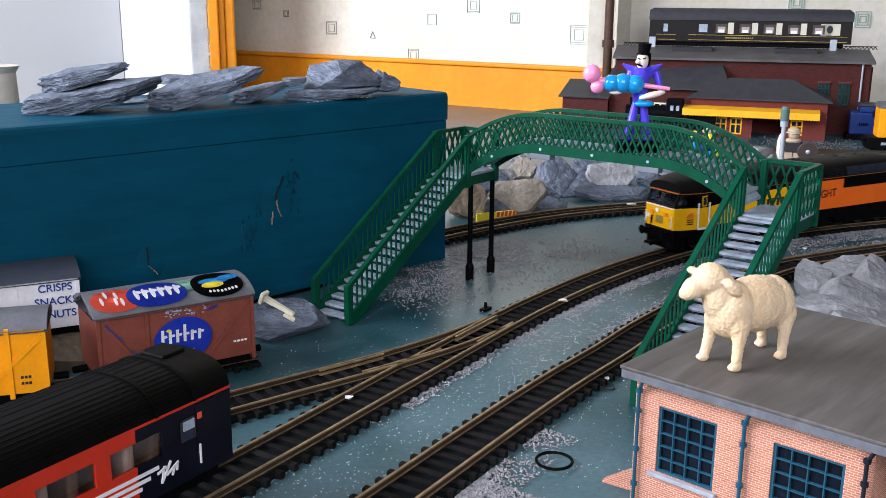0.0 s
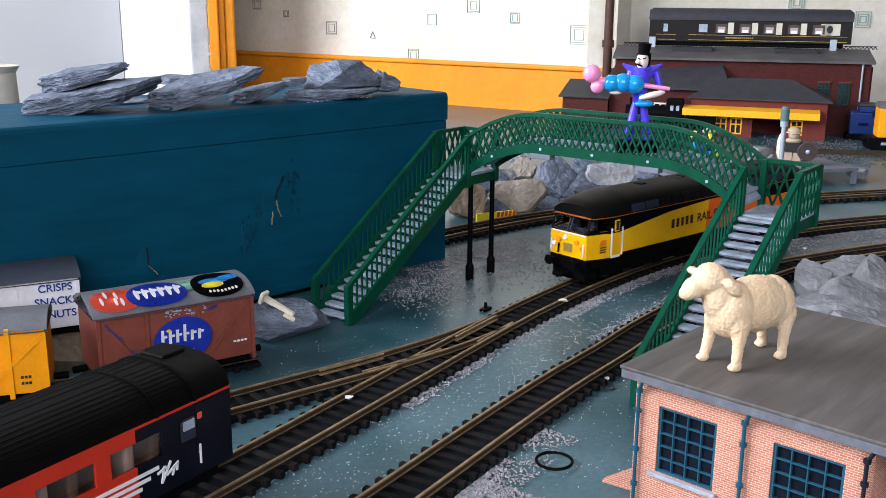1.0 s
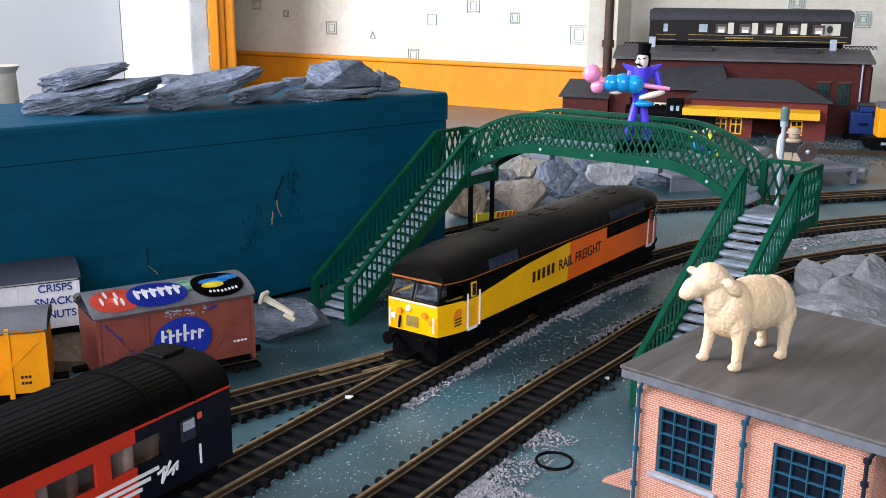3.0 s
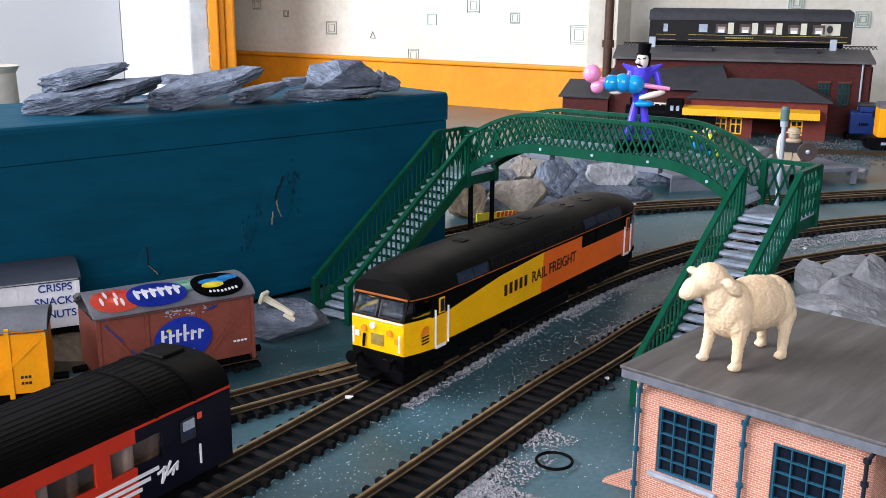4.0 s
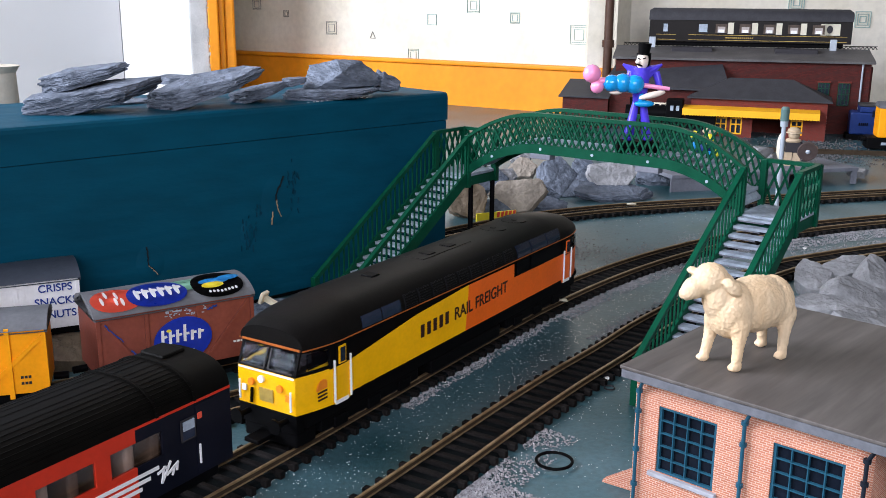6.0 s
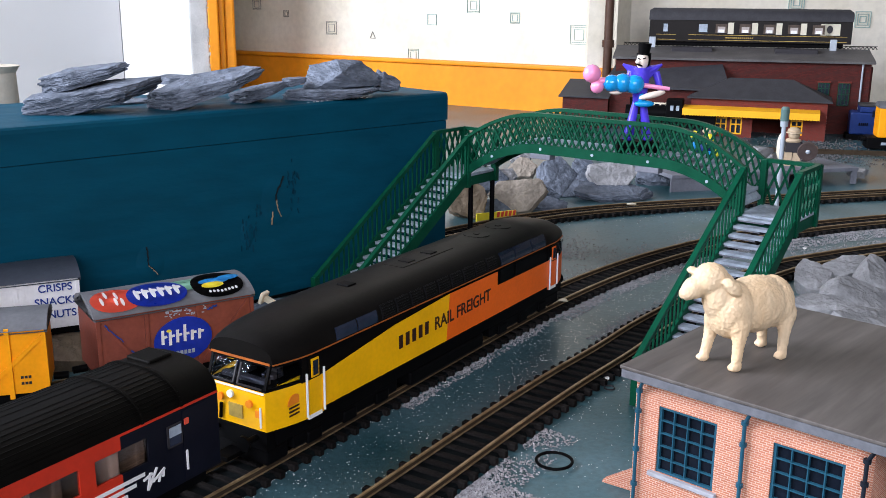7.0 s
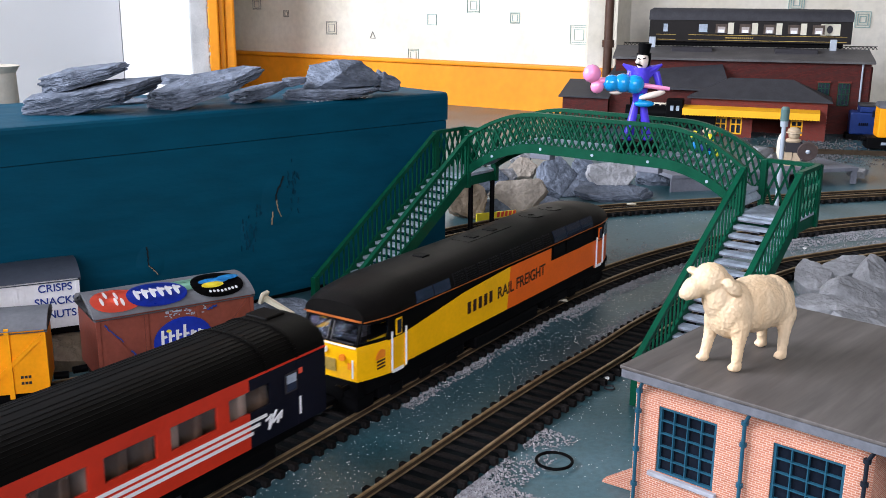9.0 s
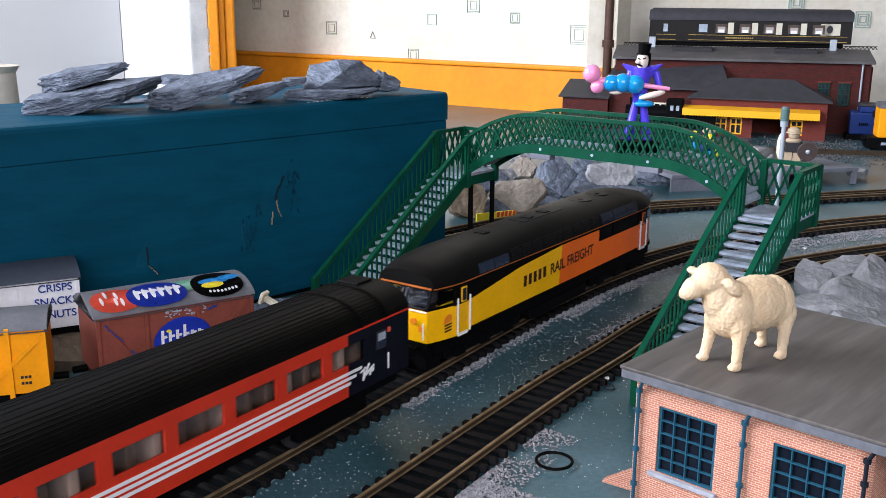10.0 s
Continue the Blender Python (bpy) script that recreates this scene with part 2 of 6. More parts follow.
def ball(bm, c, r, n=2, m=None):
    r = (r, r, r) if isinstance(r, (int, float)) else r
    bmesh.ops.create_icosphere(bm, subdivisions=n, radius=1.0, matrix=Matrix.Translation(c) @ (m or Matrix()) @ Matrix.Diagonal((*r, 1)))
    return bm


def loft(bm, rings, closed=True, caps=True):
    vs = [[bm.verts.new(p) for p in ring] for ring in rings]
    n = len(vs[0])
    for a, b in zip(vs, vs[1:]):
        for i in range(n if closed else n - 1):
            bm.faces.new((a[i], a[(i + 1) % n], b[(i + 1) % n], b[i]))
    if caps:
        bm.faces.new(vs[0][::-1]), bm.faces.new(vs[-1])
    return bm


def plate(bm, pts, y0, y1):
    """A flat plate: outline pts in x and z, from y0 to y1."""
    return loft(bm, [[(x, y0, z) for x, z in pts], [(x, y1, z) for x, z in pts]])


def ellipse(cx, cz, rx, rz, n=28, turn=0.0):
    c, s = math.cos(turn), math.sin(turn)
    return [(cx + rx * math.cos(a) * c - rz * math.sin(a) * s, cz + rx * math.cos(a) * s + rz * math.sin(a) * c)
            for a in (2 * math.pi * i / n for i in range(n))]


def curve(pts, step=0.004):
    """A smooth line through points in plan, with even steps: places and headings."""
    P = [Vector(p) for p in pts]
    P = [2 * P[0] - P[1], *P, 2 * P[-1] - P[-2]]
    raw = []
    for a, b, c, d in zip(P, P[1:], P[2:], P[3:]):
        for i in range(24):
            t = i / 24
            raw.append(0.5 * (2 * b + (c - a) * t + (2 * a - 5 * b + 4 * c - d) * t * t + (3 * b - a - 3 * c + d) * t ** 3))
    raw.append(P[-2])
    s = [0.0]
    for a, b in zip(raw, raw[1:]):
        s.append(s[-1] + (b - a).length)
    return np.array([tuple(p) for p in raw]), np.array(s)


def at(path, s):
    C, S = path
    return np.array([np.interp(s, S, C[:, 0]), np.interp(s, S, C[:, 1])])


def head(path, s):
    a, b = at(path, s - 0.002), at(path, s + 0.002)
    return math.atan2(b[1] - a[1], b[0] - a[0])


# ---------- the room ----------
def slab_wall(name, a, b, z0, z1, thick, material, label, top=None):
    a, b = Vector((*a, 0)), Vector((*b, 0))
    d = (b - a).normalized()
    n = Vector((-d.y, d.x, 0)) * thick
    bm = loft(bmesh.new(), [[a + Vector((0, 0, z)), b + Vector((0, 0, z)), b + n + Vector((0, 0, z)), a + n + Vector((0, 0, z))] for z in (z0, z1)])
    return tagged(part(name, bm, material), label, "wall", kind="structure")


A0, A1 = Vector((-0.3916, 1.80)), Vector((0.2422, 1.41))
slab_wall("wall_north", A0, A1, -0.8, 1.5, 0.05, "paper", "cream mottled wallpapered wall above the layout")
slab_wall("wall_north_return", (0.2422, 1.412), (0.2422, 1.455), -0.8, 1.5, 0.04, "paper", "short return of the wallpapered wall")
slab_wall("wall_north_alcove", (0.22, 1.455), (1.35, 1.455), -0.8, 1.5, 0.05, "paper", "wallpapered alcove wall behind the sheds")
slab_wall("wall_east", (1.3, 1.55), (1.3, -1.2), -0.8, 1.5, 0.05, "plaster", "plain plaster wall")
# unseen south wall, its opening made only to house the rear fill lamp
W = slab_wall("wall_south_low", (1.35, -1.2), (-1.3, -1.2), -0.8, 0.33, 0.05, "plaster", "plain unseen plaster wall under an opening")
slab_wall("wall_south_high", (1.35, -1.2), (-1.3, -1.2), 1.27, 1.5, 0.05, "plaster", "plain unseen plaster wall over an opening")
slab_wall("wall_south_side", (1.35, -1.2), (0.67, -1.2), 0.33, 1.27, 0.05, "plaster", "plain unseen plaster wall beside an opening")
slab_wall("wall_south_corner", (-0.67, -1.2), (-1.3, -1.2), 0.33, 1.27, 0.05, "plaster", "plain unseen plaster wall beside an opening")
slab_wall("wall_west_low", (-1.3, -1.25), (-1.3, 1.95), -0.8, 0.22, 0.05, "plaster", "plain unseen plaster wall under an opening")
slab_wall("wall_west_high", (-1.3, -1.25), (-1.3, 1.95), 1.22, 1.5, 0.05, "plaster", "plain unseen plaster wall over an opening")
slab_wall("wall_west_side", (-1.3, -1.25), (-1.3, -0.12), 0.22, 1.22, 0.05, "plaster", "plain unseen plaster wall beside an opening")
slab_wall("wall_west_corner", (-1.3, 1.22), (-1.3, 1.95), 0.22, 1.22, 0.05, "plaster", "plain unseen plaster wall beside an opening")
tagged(part("ceiling", bbox(-1.35, -1.25, 1.5, 1.35, 1.95, 1.55), "plaster"), "plain dark unseen plaster ceiling", "ceiling", kind="structure")
tagged(part("floor", bbox(-1.35, -1.25, -0.85, 1.35, 1.95, -0.8), "floor"), "brown carpeted room floor", "floor", kind="structure")

wd = (A1 - A0).normalized()
WALL = Matrix.Translation((A0.x, A0.y, 0)) @ Matrix.Rotation(math.atan2(wd.y, wd.x), 4, "Z")   # x along the wall, -y into the room
WL = (A1 - A0).length
dado = thing("dado_panel", WALL, "orange painted lower wall panel with a moulded top", "wall panel", kind="structure")
part("panel", bbox(0.01, -0.010, -0.05, WL, -0.0005, 0.0615, 0.001), "orangep", dado)
bm = bbox(0.01, -0.0150, 0.0617, WL, -0.0005, 0.0685, 0.0022)
part("moulding", bm, "orangep", dado)
jm = Matrix.Translation((-0.3735, 1.585, 0)) @ Matrix.Rotation(math.atan2(-1.585, 0.3735), 4, "Z")     # x runs from the wall towards the room
jamb = tagged(part("jamb", bbox(-0.22, -0.0270, -0.8, 0.065, -0.0005, 1.4, 0.002), "greyp"), "chipped pale grey painted edge of a deep door casing", "door casing", kind="structure")
jamb.matrix_world = jm
fr = thing("door_frame", jm, "orange painted door frame upright with chipped edge", "door frame", kind="structure")
part("outer_post", bbox(-0.005, 0.0, -0.8, 0.069, 0.0155, 1.4, 0.0022), "orangep", fr)
part("inner_bead", bbox(0.015, 0.0155, -0.8, 0.062, 0.0247, 1.4, 0.0028), "orangep", fr)
part("stop_bead", bbox(-0.020, 0.0247, -0.8, 0.058, 0.0400, 1.4, 0.0034), "orangep", fr)
rndc = random.Random(77)
bm = bmesh.new()
for k in range(26):
    z = rndc.uniform(0.03, 0.18)
    box(bm, 0.0685, -0.0020 + rndc.uniform(-0.001, 0.001), z, 0.0696, 0.0006 + rndc.uniform(-0.0008, 0.0012), z + rndc.uniform(0.001, 0.005))
part("chipped_edge", bm, "greyp", fr)
door = thing("door_1", Matrix.Translation((-0.516, 1.60, 0)), "white painted folding door standing partly open", "door", kind="structure")
part("leaf", bbox(0.0004, 0, -0.8, 0.110, 0.02, 1.4, 0.001), "whitep", door)
lf = part("leaf", bbox(-0.60, 0, -0.8, -0.0004, 0.02, 1.4, 0.001), "whitep", door)
lf.rotation_euler = (0, 0, 0.82)
part("backing", bbox(-0.80, 0.022, -0.8, 0.105, 0.04, 1.4), "greyp", door)
# wallpaper print: small squares, double squares and a triangle
prints = [(0.0752, 0.1425, 0.0182, 1, "motifg"),
          (0.1412, 0.1276, 0.0108, 1, "motifg"),
          (0.2387, 0.1060, 0.0211, 1, "motifg"),
          (0.3227, 0.0979, 0.0104, 2, "motifg"),
          (0.4019, 0.0675, 0.0193, 1, "motif"),
          (0.4368, 0.1234, 0.0158, 0, "motif"),
          (0.5110, 0.1456, 0.0211, 1, "motif"),
          (0.5827, 0.1286, 0.0153, 1, "motif"),
          (0.6866, 0.1068, 0.0267, 1, "motif")]
for x, z, w, kind, mm in prints:
    bm = bmesh.new()
    for k in ([1.0] if kind == 0 else [1.0, 0.55] if kind == 1 else []):
        h = w * k / 2
        for a, b in (((-h, -h), (h, -h)), ((h, -h), (h, h)), ((h, h), (-h, h)), ((-h, h), (-h, -h))):
            bar(bm, (x + a[0], -0.0008, z + 0.006 + a[1]), (x + b[0], -0.0008, z + 0.006 + b[1]), 0.00045 if kind else 0.0008, 0.0012, (0, 1, 0))
    if kind == 1:
        for i in range(8):
            for s in (-1, 1):
                bar(bm, (x - w / 2 + w * i / 8, -0.0008, z + 0.006 + s * w * 0.40), (x - w / 2 + w * (i + 0.5) / 8, -0.0008, z + 0.006 + s * w * 0.40), 0.0009, 0.0012, (0, 1, 0))
    if kind == 2:
        t = [(x - w / 2, z), (x + w / 2, z), (x, z + w)]
        for a, b in zip(t, t[1:] + t[:1]):
            bar(bm, (a[0], -0.0008, a[1]), (b[0], -0.0008, b[1]), 0.0009, 0.0012, (0, 1, 0))
    ob = part("printed_motif", bm, mm, bpy.data.objects["wall_north"])
    ob.matrix_world = WALL
for x, z, w in ((0.604, 0.137, 0.022), (0.506, 0.1600, 0.022)):
    bm = bmesh.new()
    for k in (1.0, 0.7, 0.4):
        h = w * k / 2
        for a, b in (((-h, -h), (h, -h)), ((h, -h), (h, h)), ((h, h), (-h, h)), ((-h, h), (-h, -h))):
            bar(bm, (x + a[0], 1.4542, z + a[1]), (x + b[0], 1.4542, z + b[1]), 0.0009, 0.0012, (0, 1, 0))
    part("printed_motif", bm, "motif", bpy.data.objects["wall_north_alcove"])
pipe = thing("wall_pipe", Matrix.Translation((0.2275, 1.392, 0)), "brown painted heating pipe up the wall", "pipe", kind="structure")
part("tube", cyl(bmesh.new(), (0, 0, -0.3), (0, 0, 1.5), 0.0062, n=20), "pipe", pipe, smooth=True)
part("collar", cyl(bmesh.new(), (0, 0, 0.098), (0, 0, 0.108), 0.0085, n=20), "pipe", pipe, smooth=True)

# ---------- the layout board ----------
bm = bmesh.new()
nx, ny = 110, 95
grid = [[bm.verts.new((-0.85 + 2.0 * i / nx, -0.06 + 1.66 * j / ny, 0.0009 * noise.noise((i * 0.11, j * 0.13, 0)))) for j in range(ny + 1)] for i in range(nx + 1)]
for i in range(nx):
    for j in range(ny):
        bm.faces.new((grid[i][j], grid[i + 1][j], grid[i + 1][j + 1], grid[i][j + 1]))
box(bm, -0.85, -0.06, -0.03, 1.15, 1.6, -0.003)
tagged(part("ground", bm, "board"), "baseboard painted blue-green with scattered ballast", "layout board", kind="structure")

# ---------- tracks ----------
RAIL_TOP = 0.0055
MAIN = curve([(-0.228, 0.020), (-0.2048, 0.1021), (-0.1619, 0.1805), (-0.1125, 0.255), (-0.0635, 0.3298), (-0.016, 0.4056), (0.0322, 0.481),
              (0.0577, 0.5177), (0.0849, 0.5532), (0.1142, 0.587), (0.1459, 0.6185), (0.1801, 0.6473), (0.2168, 0.6728), (0.2557, 0.6949), (0.2963, 0.7136), (0.3382, 0.7292), (0.381, 0.742), (0.47, 0.763)])
FRONT = curve([(-0.12, 0.135), (-0.0665, 0.218), (-0.0153, 0.2977), (0.0265, 0.362), (0.0540, 0.402), (0.0800, 0.437), (0.1058, 0.474), (0.1370, 0.5130), (0.1780, 0.559), (0.2195, 0.5962), (0.2422, 0.6093), (0.2897, 0.6336), (0.37, 0.667), (0.46, 0.690)])
BACK = curve([(-0.09, 0.585), (-0.04, 0.630), (0.0063, 0.6748), (0.0269, 0.6932), (0.0714, 0.7280), (0.1184, 0.7540), (0.166, 0.772), (0.2148, 0.787), (0.32, 0.8170), (0.3733, 0.8318), (0.50, 0.862)])
SIDE = curve([(-0.27, 0.232), (-0.18, 0.300), (-0.0862, 0.3735), (-0.068, 0.388), (-0.0455, 0.4055), (-0.0215, 0.4250), (0.006, 0.4508), (0.0322, 0.481)])
VANS = curve([(-0.36, 0.245), (-0.1228, 0.4114), (-0.090, 0.4336)])

sleeper_me = part("sleeper_shape", bbox(-0.0013, -0.0140, 0.0002, 0.0013, 0.0140, 0.0030, 0.0003), "sleeper").data
bpy.data.objects.remove(bpy.data.objects["sleeper_shape"])


RAIL_SHAPES = {"rail": (((-0.0009, 0.0030), (0.0009, 0.0030), (0.0009, 0.0033), (-0.0009, 0.0033)), ((-0.0005, 0.0049), (0.0005, 0.0049), (0.0005, 0.0055), (-0.0005, 0.0055))),
               "web": (((-0.00025, 0.0032), (0.00025, 0.0032), (0.00025, 0.0050), (-0.00025, 0.0050)),)}


def rail_mesh(path, off, s0, s1, shape="rail"):
    """A rail beside the centre line of a path: its head and foot, or the web between them."""
    bm, n = bmesh.new(), max(4, int((s1 - s0) / 0.008))
    for prof in RAIL_SHAPES[shape]:
        rings = []
        for i in range(n + 1):
            s = s0 + (s1 - s0) * i / n
            p, h = at(path, s), head(path, s)
            nx_, ny_ = -math.sin(h), math.cos(h)
            rings.append([(p[0] + nx_ * (off + a), p[1] + ny_ * (off + a), z) for a, z in prof])
        loft(bm, rings)
    return bm


def track(path, label, s0, s1, skip=(), rails=((0.00825, 0, 9), (-0.00825, 0, 9)), pitch=0.0072, bed=True):
    t = thing("railway_track", Matrix(), label, "model track", "layout tracks")
    for off, a, b in rails:
        rl = part("rail", rail_mesh(path, off, max(s0, a), min(s1, b)), "rail", t)
        part("web", rail_mesh(path, off, max(s0, a), min(s1, b), "web"), "web", rl)
    bm = bmesh.new()
    for off in (0.0035, -0.0035):
        n = int((s1 - s0) / 0.02)
        for i in range(n):
            p, q = at(path, s0 + (s1 - s0) * i / n), at(path, s0 + (s1 - s0) * (i + 1) / n)
            h = head(path, s0 + (s1 - s0) * i / n)
            o = Vector((-math.sin(h) * off, math.cos(h) * off, 0.0008))
            bar(bm, Vector((*p, 0)) + o, Vector((*q, 0)) + o, 0.0016, 0.0010)
    part("sleeper_web", bm, "sleeper", t)
    # near-black sheet filling the gaps between the sleepers and running under them
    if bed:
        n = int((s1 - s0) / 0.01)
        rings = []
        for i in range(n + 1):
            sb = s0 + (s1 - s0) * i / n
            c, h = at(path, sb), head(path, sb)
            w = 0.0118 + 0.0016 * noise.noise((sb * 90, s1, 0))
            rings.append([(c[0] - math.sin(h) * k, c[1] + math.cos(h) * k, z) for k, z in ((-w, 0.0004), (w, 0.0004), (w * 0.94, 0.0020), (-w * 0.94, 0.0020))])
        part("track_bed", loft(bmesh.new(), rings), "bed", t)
    s = s0
    rnd = random.Random(int(s1 * 1e4))
    while s < s1:
        if not any(a < s < b for a, b in skip):
            p = at(path, s)
            share("sleeper", sleeper_me, Matrix.Translation((p[0], p[1], 0)) @ Matrix.Rotation(head(path, s) + rnd.uniform(-0.012, 0.012), 4, "Z"), t)
        s += pitch
    return t


track(MAIN, "curved running line with brown rails on black sleepers", 0.0, MAIN[1][-1])
track(FRONT, "brown-railed track on black sleepers beside ballast", 0.0, FRONT[1][-1])
track(BACK, "curved rear track passing the slate heap", 0.0, BACK[1][-1])
track(SIDE, "siding track branching off at a turnout", 0.0, SIDE[1][-1], skip=((SIDE[1][-1] - 0.052, 9),), rails=((0.00825, 0, 9), (-0.00825, 0, SIDE[1][-1] - 0.004)))
track(VANS, "short siding track under the goods vans", 0.0, VANS[1][-1])
turn = thing("turnout_fittings", Matrix(), "turnout frog, check rails and point lever of the siding", "turnout", "layout tracks")
sE = SIDE[1][-1]
for off, a, b in ((0.0062, sE - 0.115, sE - 0.080), (-0.0060, sE - 0.10, sE - 0.055)):
    part("check_rail", rail_mesh(SIDE, off, a, b), "rail", turn)
for off, a, b in ((-0.0062, 0.495, 0.530), (0.0060, 0.495, 0.535)):
    part("check_rail", rail_mesh(MAIN, off, a, b), "rail", turn)
bm = bbox(-0.006, -0.003, 0.0, 0.006, 0.003, 0.003, 0.0005)
box(bm, -0.001, -0.001, 0.003, 0.001, 0.001, 0.008)
lv = part("point_lever", bm, "black", turn)
lv.location = (0.0235, 0.5095, 0)
lv.scale = (0.6, 0.6, 0.6)
lv.rotation_euler = (0, 0, 0.95)

# ---------- loose stone ----------
BOX_N = (-0.681, 0.732)


def scatter(name, label, spots, material, rmin, rmax, count, seed, z=0.0):
    """Angular chips strewn along lines: spots are (path or centre, offset range, from, to, share)."""
    rnd = random.Random(seed)
    V, Fc = [], []
    total = sum(s[-1] for s in spots)
    for path, o0, o1, a, b, sh in spots:
        for _ in range(int(count * sh / total)):
            if isinstance(path, tuple) and isinstance(path[0], float):
                x, y = path[0] + o0 * 0.55 * rnd.gauss(0, 1), path[1] + o1 * 0.55 * rnd.gauss(0, 1)
                if (BOX_N[0] * (x - 0.0015) + BOX_N[1] * (y - 0.6197)) > -0.002 and x < 0.0015:
                    continue
            else:
                s = rnd.uniform(a, b)
                w = rnd.random()
                o = o0 + (o1 - o0) * w * w
                p, h = at(path, s), head(path, s)
                x, y = p[0] - math.sin(h) * o, p[1] + math.cos(h) * o
            if rnd.random() > 0.62 + 0.9 * noise.noise((x * 55, y * 55, seed)):
                continue
            r = rnd.uniform(rmin, rmax)
            k = len(V)
            t = rnd.uniform(0, 6.28)
            for dx, dy, dz in ((1, 0, 0.3), (-0.5, 0.87, 0.4), (-0.5, -0.87, 0.2), (rnd.uniform(-0.4, 0.4), rnd.uniform(-0.4, 0.4), 1.2), (0, 0, -0.4)):
                e = r * rnd.uniform(0.7, 1.2)
                V.append((x + e * (dx * math.cos(t) - dy * math.sin(t)), y + e * (dx * math.sin(t) + dy * math.cos(t)), z + 0.0005 + e * dz * 0.8))
            Fc += [(k, k + 1, k + 3), (k + 1, k + 2, k + 3), (k + 2, k, k + 3), (k + 1, k, k + 4), (k + 2, k + 1, k + 4), (k, k + 2, k + 4)]
    me = bpy.data.meshes.new(name)
    me.from_pydata(V, [], Fc)
    me.materials.append(M[material])
    return tagged(new(name, me), label, "ballast", kind="stuff")


FL, ML, BL = FRONT[1][-1], MAIN[1][-1], BACK[1][-1]
scatter("ballast", "loose pale grey stone ballast beside the tracks", [
    (FRONT, -0.0145, -0.040, 0.12, 0.225, 6.0), (FRONT, -0.0145, -0.030, 0.215, 0.275, 0.6), (FRONT, 0.014, 0.022, 0.38, 0.62, 0.9), (MAIN, -0.0135, -0.023, 0.56, 0.82, 1.9), (MAIN, -0.0135, -0.019, 0.42, 0.60, 0.7), (MAIN, 0.014, 0.034, 0.62, 0.80, 0.3), (MAIN, 0.02, 0.10, 0.60, 0.90, 0.25), (MAIN, -0.014, -0.036, 0.80, 0.98, 1.9),
    ((0.030, 0.622), 0.035, 0.045, 0, 0, 1.5), ((-0.012, 0.560), 0.026, 0.040, 0, 0, 1.2), ((0.075, 0.640), 0.045, 0.030, 0, 0, 0.5), (FRONT, 0.012, 0.03, 0.6, 0.72, 0.6)], "ballast", 0.00032, 0.00086, 44000, 5)
scatter("stone_chips", "scattered white stone chips on the painted board", [
    (FRONT, 0.014, 0.055, 0.1, 0.5, 3.0), (FRONT, 0.013, 0.030, 0.30, 0.62, 2.0), (FRONT, -0.016, -0.06, 0.1, 0.4, 2.2), (MAIN, 0.018, 0.07, 0.42, 0.7, 1.2), (SIDE, 0.014, 0.06, 0.05, 0.3, 0.8), (MAIN, -0.012, -0.05, 0.30, 0.48, 1.6), (MAIN, -0.012, -0.055, 0.48, 0.78, 5.0), (BACK, -0.014, -0.05, 0.1, 0.4, 0.8)],
    "chip", 0.00014, 0.00040, 6200, 8)


def rock(name, c, size, seed, material, label, rz=0.0, tilt=(0, 0), layers=0.0, group="", sub=4, rough=0.010, faces=13):
    """A broken stone: a ball cut by random planes and roughened; layers gives split slate edges."""
    rnd = random.Random(seed)
    bm = bmesh.new()
    bmesh.ops.create_icosphere(bm, subdivisions=sub, radius=1.0)
    cuts = [(Vector((rnd.uniform(-1, 1), rnd.uniform(-1, 1), rnd.uniform(-1, 1))).normalized(), rnd.uniform(0.42, 0.76)) for _ in range(faces)]
    off = Vector((seed * 3.7, seed * 1.3, 0))
    for v in bm.verts:
        p = v.co.copy()
        p = Vector([math.copysign(abs(k) ** 0.75, k) for k in p])
        for n, d in cuts:
            e = p.dot(n) - d
            if e > 0:
                p -= n * e
        p += v.co * (0.05 * noise.noise(p * 1.6 + off) + rough * 1.8 * noise.noise(p * 5 + off) + rough * noise.noise(p * 13 + off))
        if layers:
            q = (p.z + 0.16 * noise.noise(p * 1.1 + off)) * 6
            k = math.floor(q)
            r = 1 + layers * noise.noise((k * 3.13 + seed, k * 1.71, seed)) + layers * 0.5 * noise.noise((p.x * 2.5 + k * 5, p.y * 2.5, seed)) + layers * 0.22 * noise.noise((p.x * 9, p.y * 9, k * 3.3))
            p.x, p.y = p.x * r, p.y * r
            p.z -= (q - k - 0.5) / 6 * 0.5
        v.co = (p.x * size[0] / 2, p.y * size[1] / 2, p.z * size[2] / 2)
    ob = part(name, bm, material, smooth=True)
    ob.data.set_sharp_from_angle(angle=radians(26))
    ob.matrix_world = Matrix.Translation(c) @ Euler((tilt[0], tilt[1], rz)).to_matrix().to_4x4()
    return tagged(ob, label, "stone", group)


